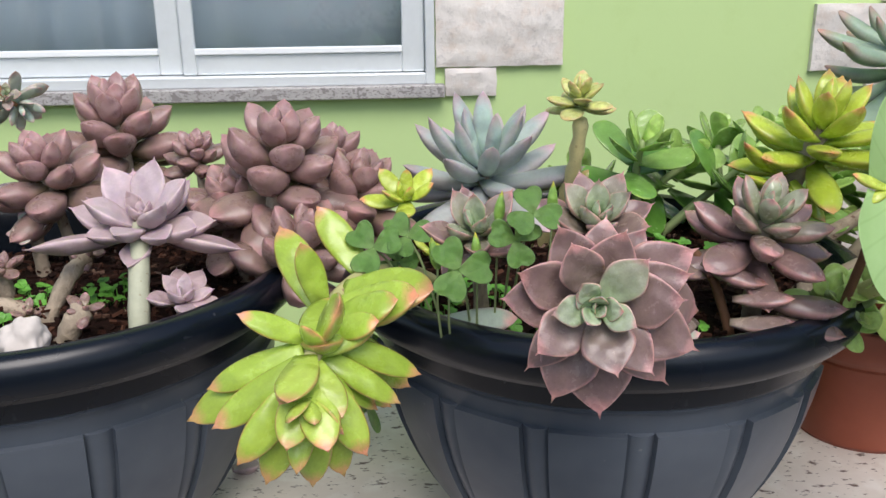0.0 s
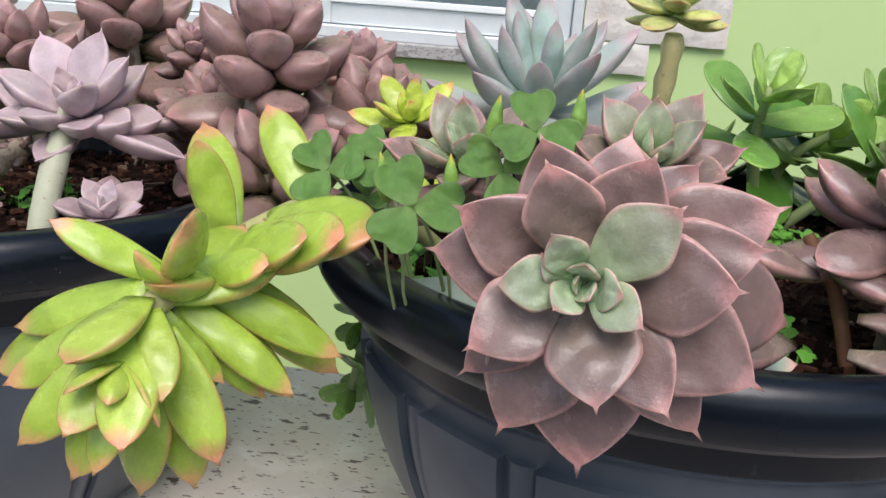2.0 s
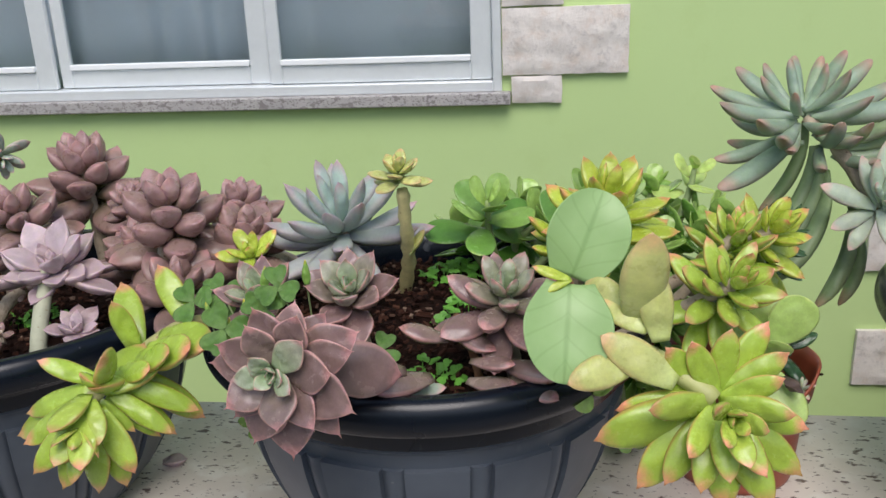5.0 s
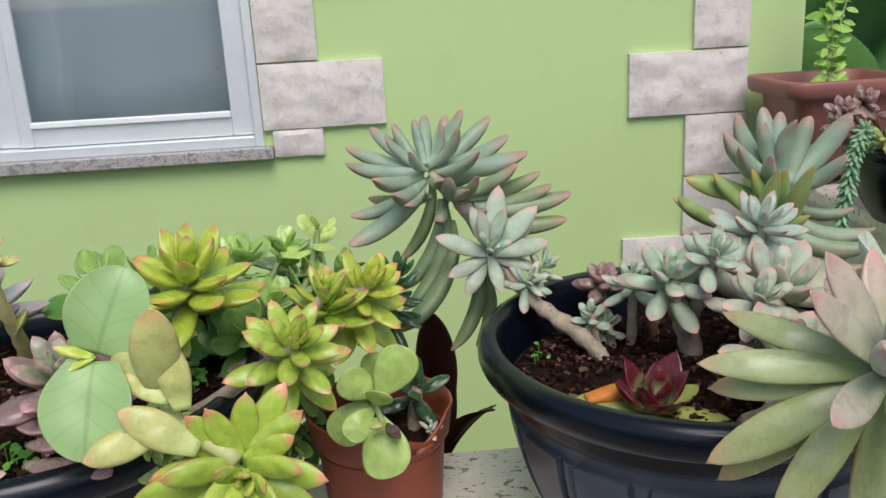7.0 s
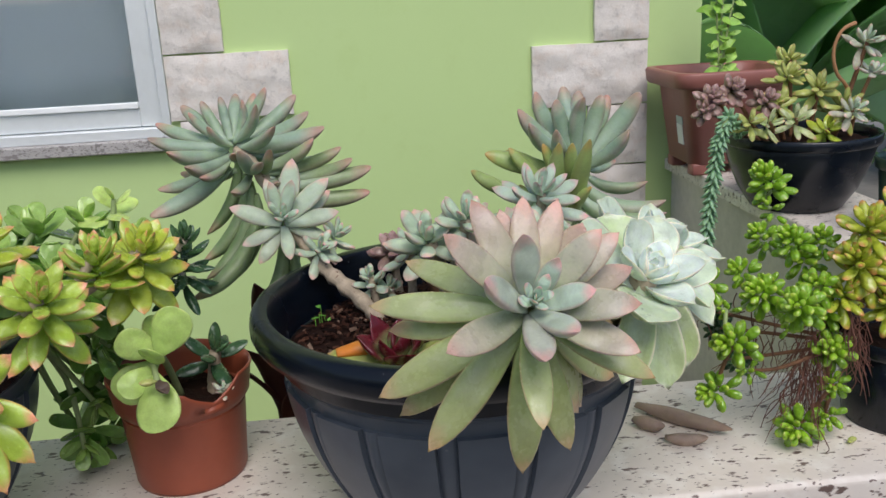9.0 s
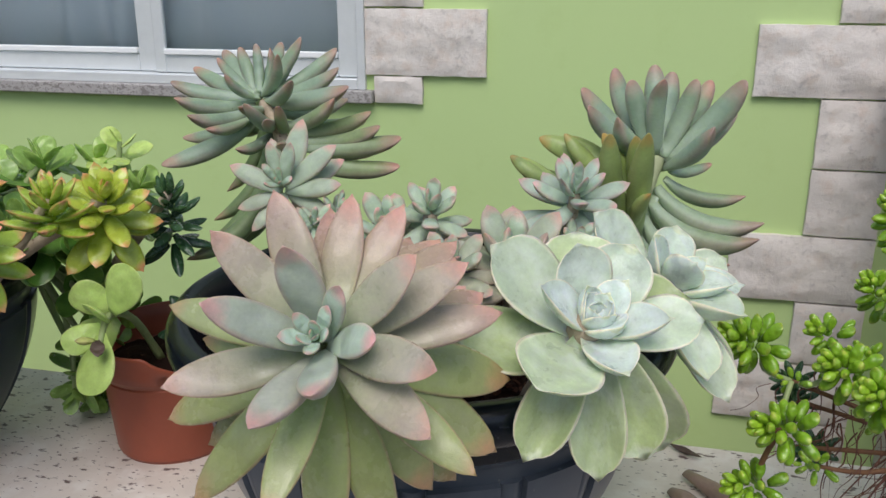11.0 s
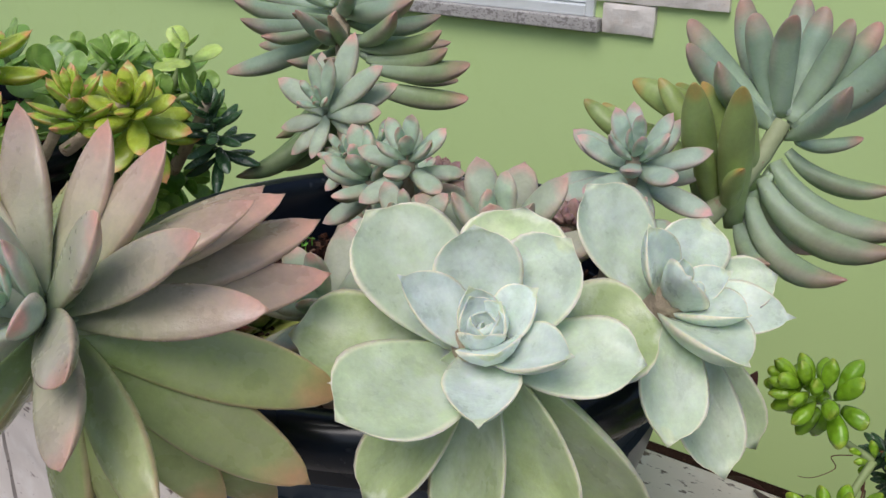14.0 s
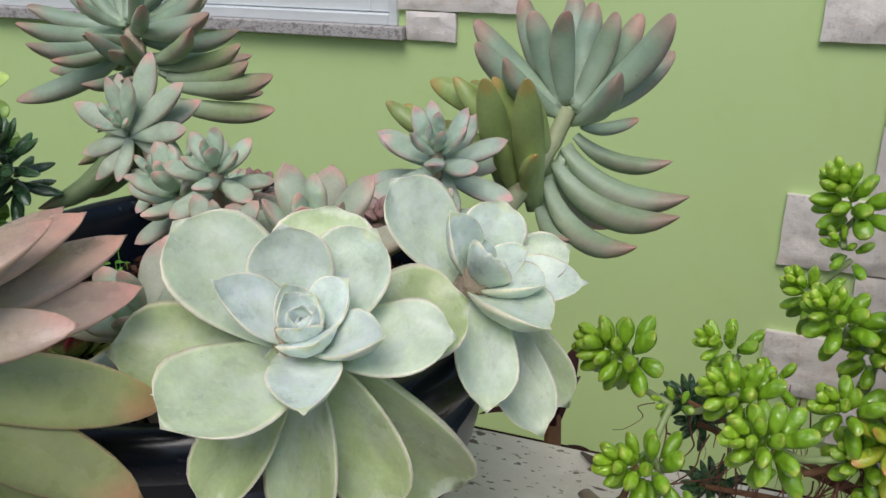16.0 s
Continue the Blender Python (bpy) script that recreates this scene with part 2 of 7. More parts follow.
def leaves_at(plant, centre, axis, meshes, spec, drop=0.014, fat=1.0, oldest=100.0, seed=1, power=1.3):
    """Leaves given one by one as (azimuth, tilt from the axis, length in mm) about an axis."""
    rng = random.Random(seed)
    ax = Vector(axis).normalized()
    e1 = ax.cross(Vector((0.13, 0.2, 1.0))).normalized()
    e2 = ax.cross(e1)
    for az, tl, mm in spec:
        a, q = radians(az), radians(tl)
        radial = e1 * math.cos(a) + e2 * math.sin(a)
        out = radial * math.sin(q) + ax * math.cos(q)
        up = ax * math.sin(q) - radial * math.cos(q)
        at = Vector(centre) - ax * drop * (tl / 90.0) ** 1.5 + radial * 0.002
        put_leaf(plant, rng.choice(meshes), at, out, up, mm / 1000, min(1.0, (tl / oldest) ** power), fat * rng.uniform(0.94, 1.06), rng.uniform(0.9, 1.1))


def leaves_between(plant, hub, meshes, spec, age=0.6, fat=1.0, up=(0, -0.25, 1.0), seed=1):
    """Leaves along a stem: base and tip of each in mm from a hub."""
    rng = random.Random(seed)
    h = Vector(hub)
    for bx, by, bz, tx, ty, tz in spec:
        b, t = h + Vector((bx, by, bz)) / 1000, h + Vector((tx, ty, tz)) / 1000
        put_leaf(plant, rng.choice(meshes), b, t - b, Vector(up) + Vector((rng.uniform(-0.2, 0.2), 0, 0)), (t - b).length, min(1, max(0, age + rng.uniform(-0.2, 0.2))), fat * rng.uniform(0.92, 1.08), fat * rng.uniform(0.92, 1.08))


def leaves_to(plant, hub, axis, meshes, spec, deep=(0.006, 0.016), fat=1.0, seed=1):
    """Leaves of a rosette by their tips: (x, y, z in mm from the hub, age, width). Older leaves start further back on the stem."""
    rng = random.Random(seed)
    h, ax = Vector(hub), Vector(axis).normalized()
    for x, y, z, age, wide in spec:
        t = h + Vector((x, y, z)) / 1000
        b = h - ax * (deep[0] + (deep[1] - deep[0]) * age)
        side = (t - b) - ax * (t - b).dot(ax)
        b = b + side.normalized() * 0.003 * (0.4 + age)
        put_leaf(plant, rng.choice(meshes), b, t - b, ax, (t - b).length, min(1.0, max(0.0, age)), fat * wide * rng.uniform(0.97, 1.03), fat * rng.uniform(0.92, 1.08))


# ---- materials of the setting ----
def wall_paint():
    m, t, b = material("lime_green_wall_paint")
    v = coords(t)
    blot, grain = noise_tex(t, 1.6, 4, 0.6, v), noise_tex(t, 160, 3, 0.6, v)
    col = mix(t, blot, (0.490, 0.655, 0.275), (0.550, 0.715, 0.32))
    col = mix(t, ramp(t, noise_tex(t, 9, 5, 0.7, v), [(0.55, grey(0)), (0.8, grey(0.25))]), col, (0.42, 0.56, 0.185))
    t.links.new(col, b.inputs["Base Color"])
    b.inputs["Roughness"].default_value = 0.62
    bump(t, b, grain, 0.10, 0.0012)
    return m


def granite(name, ground, dark, mid, scale, cover):
    m, t, b = material(name)
    v = coords(t)
    mp = t.nodes.new("ShaderNodeMapping")
    mp.inputs["Scale"].default_value = (1.0, 2.1, 1.6)
    mp.inputs["Rotation"].default_value = (0, 0, 0.25)
    t.links.new(v, mp.inputs["Vector"])
    base = mix(t, noise_tex(t, 14, 5, 0.65, v), [c * 0.78 for c in ground], [min(1, c * 1.12) for c in ground])
    base = mix(t, ramp(t, noise_tex(t, 34, 3, 0.6, v), [(0.5, grey(0)), (0.68, grey(0.8))]), base, mid)
    base = mix(t, ramp(t, noise_tex(t, 6, 3, 0.5, v), [(0.45, grey(0)), (0.7, grey(0.4))]), base, [c * 0.86 for c in mid])
    s1 = ramp(t, noise_tex(t, scale, 3, 0.55, mp.outputs[0]), [(cover, grey(0)), (cover + 0.05, grey(1))])
    s2 = ramp(t, noise_tex(t, scale * 2.6, 2, 0.5, mp.outputs[0]), [(cover + 0.03, grey(0)), (cover + 0.07, grey(0.9))])
    s = mix(t, 1.0, s1, s2, "SCREEN")
    col = mix(t, s, base, dark)
    t.links.new(col, b.inputs["Base Color"])
    t.links.new(ramp(t, noise_tex(t, 20, 3, 0.6, v), [(0.3, grey(0.32)), (0.7, grey(0.55))]), b.inputs["Roughness"])
    bump(t, b, s, 0.15, 0.0008)
    return m


def split_stone():
    m, t, b = material("split_face_white_stone")
    v = coords(t)
    info = t.nodes.new("ShaderNodeObjectInfo")
    n1, n2 = noise_tex(t, 9, 6, 0.65, v), noise_tex(t, 44, 6, 0.75, v)
    col = mix(t, n1, (0.64, 0.58, 0.53), (0.88, 0.835, 0.775))
    col = mix(t, ramp(t, noise_tex(t, 24, 4, 0.6, v), [(0.52, grey(0)), (0.7, grey(0.6))]), col, (0.68, 0.56, 0.47))
    col = mix(t, ramp(t, n2, [(0.54, grey(0)), (0.70, grey(0.6))]), col, (0.38, 0.35, 0.33))
    col = mix(t, calc(t, "MULTIPLY", info.outputs["Random"], 0.25), col, (0.45, 0.42, 0.40))
    t.links.new(col, b.inputs["Base Color"])
    b.inputs["Roughness"].default_value = 0.8
    bump(t, b, mix(t, 0.4, n1, n2), 0.9, 0.008)
    return m


def black_plastic(name, dark, light, film_colour, film_most, rough):
    """Weathered black plastic: scuffs, specks of dust and a patchy dry film."""
    m, t, b = material(name)
    v = coords(t)
    n1, n2 = noise_tex(t, 7, 4, 0.6, v), noise_tex(t, 120, 3, 0.6, v)
    col = mix(t, n1, dark, light)
    scuff = ramp(t, noise_tex(t, 55, 2, 0.4, v), [(0.72, grey(0)), (0.76, grey(0.5))])
    col = mix(t, scuff, col, (0.10, 0.11, 0.12))
    dust = ramp(t, noise_tex(t, 190, 2, 0.5, v), [(0.74, grey(0)), (0.78, grey(0.6))])
    col = mix(t, dust, col, (0.20, 0.20, 0.20))
    film = ramp(t, noise_tex(t, 3.0, 5, 0.7, v), [(0.38, grey(0)), (0.70, grey(film_most))])
    col = mix(t, film, col, film_colour)
    t.links.new(col, b.inputs["Base Color"])
    t.links.new(ramp(t, n1, [(0.3, grey(rough)), (0.7, grey(rough + 0.12))]), b.inputs["Roughness"])
    b.inputs["Specular IOR Level"].default_value = 0.42
    bump(t, b, n2, 0.08, 0.001)
    return m


def soil_material():
    m, t, b = material("damp_dark_soil")
    v = coords(t)
    n1, n2 = noise_tex(t, 30, 5, 0.7, v), noise_tex(t, 160, 3, 0.6, v)
    # Browns set near black: shade under the plants is put into the colour.
    col = mix(t, n1, (0.006, 0.0035, 0.003), (0.030, 0.014, 0.010))
    col = mix(t, ramp(t, n2, [(0.62, grey(0)), (0.74, grey(0.6))]), col, (0.12, 0.062, 0.04))
    t.links.new(col, b.inputs["Base Color"])
    b.inputs["Roughness"].default_value = 0.95
    b.inputs["Specular IOR Level"].default_value = 0.1
    bump(t, b, n2, 0.8, 0.004)
    return m


GREEN_WALL = wall_paint()
LEDGE_STONE = granite("cream_speckled_granite", (0.74, 0.665, 0.59), (0.14, 0.095, 0.08), (0.82, 0.775, 0.715), 50, 0.61)
SILL_STONE = granite("grey_granite", (0.48, 0.455, 0.44), (0.24, 0.22, 0.21), (0.38, 0.36, 0.35), 60, 0.55)
QUOIN = split_stone()
FACING = granite("pinkish_white_stone", (0.80, 0.72, 0.66), (0.30, 0.22, 0.19), (0.86, 0.80, 0.75), 42, 0.66)
PLASTIC = black_plastic("black_plastic", (0.0018, 0.0036, 0.0075), (0.0040, 0.0070, 0.0130), (0.026, 0.033, 0.044), 0.15, 0.20)
# The bowls' bellies are paler and bluer than their rims.
BELLY_PLASTIC = black_plastic("dusty_black_plastic", (0.027, 0.037, 0.053), (0.060, 0.075, 0.096), (0.165, 0.185, 0.210), 0.65, 0.26)
SOIL = soil_material()
ALUMINIUM = plain("brushed_aluminium", (0.78, 0.81, 0.82), 0.34, 0.30, 0.06, 30)
TERRACOTTA = plain("terracotta_coloured_plastic", (0.30, 0.072, 0.036), 0.42, 0, 0.12, 60, 0.0004)
ROSE_PLASTIC = plain("faded_rose_brown_plastic", (0.28, 0.105, 0.085), 0.45, 0, 0.12, 40, 0.0004)
CONCRETE = plain("grey_paving", (0.27, 0.255, 0.235), 0.85, 0, 0.2, 18, 0.004)
SCREEN_PLASTER = plain("weathered_grey_plaster", (0.30, 0.29, 0.27), 0.9, 0, 0.25, 6, 0.002)
MORTAR = plain("pale_mortar", (0.62, 0.57, 0.50), 0.9, 0, 0.15, 50, 0.002)
CURTAIN = plain("blue_grey_curtain", (0.80, 0.89, 0.98), 0.9, 0, 0.05, 8, 0.001)
DARK_ROOM = plain("dim_room_plaster", (0.45, 0.46, 0.48), 0.9, 0, 0.1, 5)
WHITE_STRIP = plain("white_sealing_strip", (0.90, 0.92, 0.92), 0.5, 0, 0.05, 40)
STEM = plain("pale_scarred_stem", (0.42, 0.34, 0.245), 0.75, 0, 0.5, 90, 0.006, (0.17, 0.095, 0.06))
GREEN_STEM = plain("green_stem", (0.30, 0.38, 0.16), 0.55, 0, 0.25, 120, 0.0005)
PALE_STEM = plain("pale_grey_green_stem", (0.46, 0.47, 0.33), 0.6, 0, 0.2, 120, 0.0006, (0.30, 0.25, 0.16))
BROWN_STEM = plain("brown_woody_stem", (0.20, 0.095, 0.045), 0.75, 0, 0.3, 150, 0.001)
ORANGE_STEM = plain("orange_brown_stalk", (0.38, 0.19, 0.09), 0.6, 0, 0.25, 120, 0.0005)
ROOT = plain("fine_red_brown_roots", (0.15, 0.060, 0.040), 0.8, 0, 0.35, 150)
glass, gt, gb = material("window_glass")
clear = gt.nodes.new("ShaderNodeBsdfTransparent")
clear.inputs["Color"].default_value = (0.93, 0.96, 0.97, 1)
shine = add(gt, "ShaderNodeBsdfGlossy", Roughness=0.03)
face_on = add(gt, "ShaderNodeLayerWeight", Blend=0.5)
fres = gt.nodes.new("ShaderNodeMath")
fres.operation, fres.use_clamp = "MULTIPLY_ADD", True
fres.inputs[1].default_value, fres.inputs[2].default_value = 0.40, 0.14
gt.links.new(calc(gt, "POWER", face_on.outputs["Facing"], 3.0), fres.inputs[0])
both = gt.nodes.new("ShaderNodeMixShader")
for a_, b_ in ((fres.outputs[0], both.inputs[0]), (clear.outputs[0], both.inputs[1]), (shine.outputs[0], both.inputs[2]), (both.outputs[0], gt.nodes["Material Output"].inputs["Surface"])):
    gt.links.new(a_, b_)


# ---- the house wall with its window, the ledge, the ground ----
WIN_L, WIN_R, WIN_B, WIN_T = -1.72, 0.058, 0.137, 1.25
HOUSE_R = 1.405
house = tagged(new("wall_house"), "lime green painted house wall with a window", "wall", kind="structure")
for nm, b in (("wall_left", (-6, WIN_L, WALL_Y, WALL_Y + 0.16, GROUND_Z, 2.9)), ("wall_under_window", (WIN_L, WIN_R, WALL_Y, WALL_Y + 0.16, GROUND_Z, WIN_B)),
              ("wall_over_window", (WIN_L, WIN_R, WALL_Y, WALL_Y + 0.16, WIN_T, 2.9)), ("wall_right", (WIN_R, HOUSE_R, WALL_Y, WALL_Y + 0.16, GROUND_Z, 2.9))):
    part("wall_panel", box(*b), GREEN_WALL, house, smooth=False)
side = tagged(part("wall_side", box(HOUSE_R - 0.16, HOUSE_R - 0.002, WALL_Y + 0.16, 6.0, GROUND_Z, 2.9), GREEN_WALL, smooth=False), "lime green painted side wall of the house", "wall", kind="structure")
eave = tagged(part("roof_eave", box(-6, HOUSE_R + 0.06, WALL_Y - 0.22, 6.0, 2.9, 3.02), plain("white_eave_paint", (0.75, 0.74, 0.70), 0.7), smooth=False), "white painted eave above the house wall", "roof", kind="structure")
room = tagged(part("room", box(-3.4, 1.2, WALL_Y + 0.16, WALL_Y + 3.2, GROUND_Z, 2.88), DARK_ROOM, smooth=False), "dim room behind the window", "room", kind="structure")
for f in room.data.polygons:
    f.flip()
bm = bmesh.new()
bm.from_mesh(room.data)
bmesh.ops.delete(bm, geom=[f for f in bm.faces if abs(f.calc_center_median().y - WALL_Y - 0.16) < 0.01], context="FACES")
bm.to_mesh(room.data)
bm.free()
ground = tagged(part("ground", box(-400, 400, -400, 400, GROUND_Z - 0.3, GROUND_Z), CONCRETE, smooth=False), "grey paved ground round the house", "ground", kind="structure")

# Unseen dark sheet, soil assumed; added to cut bounce onto the lower wall.
bed = tagged(part("planting_bed", box(-6, 1.335, LEDGE_BACK - 0.012, WALL_Y - 0.002, GROUND_Z + 0.004, GROUND_Z + 0.016), SOIL, smooth=False), "assumed unseen dark soil between ledge and house, cuts bounced light", "ground", kind="structure")
# Unseen walls added behind and beside the camera to block low sky light.
for k, b in enumerate(((-5.2, 5.2, -3.4, -3.25), (-5.2, -5.05, -3.25, 6.0), (5.05, 5.2, -3.25, 6.0))):
    tagged(part("wall_garden", box(*b, GROUND_Z, 0.55), SCREEN_PLASTER, smooth=False), "unseen plain grey wall added to block low sky light", "wall", kind="structure")

window = tagged(new("window_1"), "aluminium sliding window with grey-blue curtain behind", "window", kind="structure")
F0, F1 = WALL_Y - 0.012, WALL_Y + 0.06
for nm, b in (("window_frame", (WIN_R - 0.022, WIN_R, F0, F1, WIN_B, WIN_T)), ("window_frame", (WIN_L, WIN_L + 0.022, F0, F1, WIN_B, WIN_T)),
              ("window_frame", (WIN_L + 0.022, WIN_R - 0.022, F0, F1, WIN_B, WIN_B + 0.026)), ("window_frame", (WIN_L + 0.022, WIN_R - 0.022, F0, F1, WIN_T - 0.03, WIN_T))):
    part(nm, box(*b, bevel=0.003), ALUMINIUM, window, smooth=False)
SASHES = [(WIN_L + 0.024, -1.10), (-1.096, -0.53), (-0.526, WIN_R - 0.024)]
for i, (a, b) in enumerate(SASHES):
    y0 = WALL_Y + (0.008 if i != 1 else 0.026)
    z0, z1, s = WIN_B + 0.028, WIN_T - 0.032, 0.052
    sash = part("sash", box(a, a + s * 0.62, y0, y0 + 0.016, z0, z1, 0.004), ALUMINIUM, window, smooth=False)
    part("stile", box(b - s, b, y0, y0 + 0.016, z0, z1, 0.004), ALUMINIUM, sash, smooth=False)
    part("bottom_rail", box(a + s * 0.62, b - s, y0, y0 + 0.016, z0, z0 + 0.045, 0.004), ALUMINIUM, sash, smooth=False)
    part("top_rail", box(a + s * 0.62, b - s, y0, y0 + 0.016, z1 - 0.045, z1, 0.004), ALUMINIUM, sash, smooth=False)
    part("glazing_strip", box(a + s * 0.62, b - s, y0 - 0.008, y0 + 0.012, z0 + 0.046, z0 + 0.060, 0.002), WHITE_STRIP, sash, smooth=False)
    pane = part("pane", box(a + s * 0.6, b - s * 0.96, y0 + 0.006, y0 + 0.010, z0 + 0.04, z1 - 0.04), glass, sash, smooth=False)
    pane.visible_shadow = False
sill = tagged(part("window_sill", box(WIN_L - 0.05, 0.079, WALL_Y - 0.034, WALL_Y + 0.05, 0.107, WIN_B, 0.003), SILL_STONE, smooth=False), "grey granite sill under the window", "sill", kind="structure")


def curtain(x0, x1):
    bm = bmesh.new()
    cols, rows = 120, 6
    grid = [[bm.verts.new((x0 + (x1 - x0) * i / cols, WALL_Y + 0.108 + 0.038 * math.sin(i * 0.42 + math.sin(i * 0.09) * 3) * (0.6 + 0.4 * j / rows), 0.12 + 1.16 * j / rows)) for i in range(cols + 1)] for j in range(rows + 1)]
    for j in range(rows):
        for i in range(cols):
            bm.faces.new((grid[j][i], grid[j][i + 1], grid[j + 1][i + 1], grid[j + 1][i]))
    bmesh.ops.solidify(bm, geom=bm.faces[:], thickness=0.002)
    return tagged(part("curtain", bm, CURTAIN), "plain blue-grey curtain hanging behind the window", "curtain")


curtain(WIN_L, WIN_R)


def stone_block(name, x0, x1, z0, z1, y_face, depth, parent, seed, rough=0.009, stone=None):
    """A split-face stone: dressed arrises, an uneven front."""
    bm = bmesh.new()
    nx, nz = max(4, int((x1 - x0) / 0.011)), max(4, int((z1 - z0) / 0.011))
    off = Vector((seed * 3.7, seed * 1.3, 0))
    g = 0.0015
    front = []
    for j in range(nz + 1):
        row = []
        for i in range(nx + 1):
            u, w = i / nx, j / nz
            x, z = x0 + g + (x1 - x0 - 2 * g) * u, z0 + g + (z1 - z0 - 2 * g) * w
            edge = min(u, 1 - u, w, 1 - w) * 6
            p = Vector((x * 16, 0, z * 22)) + off
            bulge = (noise.noise(p) * 0.6 + noise.noise(p * 2.7) * 0.35 + noise.noise(p * 6.1) * 0.18) * rough * min(1, 0.3 + edge) + min(1, edge) * rough * 0.6
            wob = noise.noise(p * 1.9 + Vector((9, 2, 4))) * 0.0016
            row.append(bm.verts.new((x + wob, y_face - depth - bulge, z + wob)))
        front.append(row)
    for j in range(nz):
        for i in range(nx):
            bm.faces.new((front[j][i], front[j][i + 1], front[j + 1][i + 1], front[j + 1][i]))
    ring = front[0] + [r[-1] for r in front[1:]] + front[-1][-2::-1] + [r[0] for r in front[-2:0:-1]]
    back = [bm.verts.new((v.co.x, y_face, v.co.z)) for v in ring]
    for k in range(len(ring)):
        q = (k + 1) % len(ring)
        bm.faces.new((ring[k], back[k], back[q], ring[q]))
    return part(name, bm, stone or QUOIN, parent, crease=35)


q1 = thing("stone_quoin", "white split-face stone blocks beside the window", "stone trim", (0.13, WALL_Y, 0.3))
q2 = thing("stone_quoin", "white split-face stone blocks near the house corner", "stone trim", (1.11, WALL_Y, 0.2))


def quoin(root, blocks, seed):
    for i, (x0, x1, z0, z1) in enumerate(blocks):
        ob = stone_block("stone_block", x0, x1, z0, z1, WALL_Y, 0.014, root, seed + i)
        ob.matrix_parent_inverse = Matrix.Translation(-root.location)


quoin(q1, [(0.080, 0.204, 0.106, 0.174), (0.059, 0.360, 0.174, 0.333), (0.059, 0.207, 0.335, 0.492), (0.059, 0.360, 0.494, 0.652), (0.059, 0.207, 0.654, 0.812), (0.059, 0.360, 0.814, 0.97)], 1)
quoin(q2, [(1.106, 1.262, -0.79, -0.642), (0.946, 1.262, -0.640, -0.486), (1.106, 1.262, -0.484, -0.328), (0.947, 1.262, -0.326, -0.165), (1.104, 1.262, -0.163, -0.009), (1.105, 1.262, -0.007, 0.148),
           (0.961, 1.262, 0.149, 0.307), (1.122, 1.264, 0.309, 0.467), (0.962, 1.264, 0.469, 0.627), (1.122, 1.264, 0.629, 0.787), (0.962, 1.264, 0.789, 0.945)], 20)


def slab(name, x0, x1, y0, y1, label):
    bm = box(x0, x1, y0, y1, -0.03, 0.0)
    bmesh.ops.bevel(bm, geom=[e for e in bm.edges if min(v.co.z for v in e.verts) > -0.001], offset=0.006, segments=4, affect="EDGES", profile=0.5)
    return tagged(part(name, bm, LEDGE_STONE, smooth=False), label, "ledge", kind="structure")


slab("ledge", -3.0, 1.312, LEDGE_FRONT, LEDGE_BACK, "cream speckled granite slab on top of a low wall")
slab("ledge", 1.315, 1.545, LEDGE_FRONT, WALL_Y - 0.004, "cream speckled granite slab on the return of the low wall")
core = tagged(part("low_wall", box(-3.0, 1.53, LEDGE_FRONT + 0.035, LEDGE_BACK - 0.012, GROUND_Z, -0.03), MORTAR, smooth=False), "low wall faced with pinkish white split stone", "wall", kind="structure")
tagged(part("low_wall", box(1.335, 1.53, LEDGE_BACK - 0.012, WALL_Y - 0.004, GROUND_Z, -0.03), MORTAR, smooth=False), "return of the low wall, faced with pale stone", "wall", kind="structure")
rng = random.Random(4)
for row in range(4):
    x = -1.4 + 0.11 * row
    z1 = -0.034 - row * 0.152
    while x < 1.5:
        w = rng.uniform(0.19, 0.30)
        stone_block("stone_facing", x, x + w - 0.004, z1 - 0.148, z1, LEDGE_FRONT + 0.035, 0.026, core, int(x * 40) + row * 9, 0.007, FACING)
        x += w


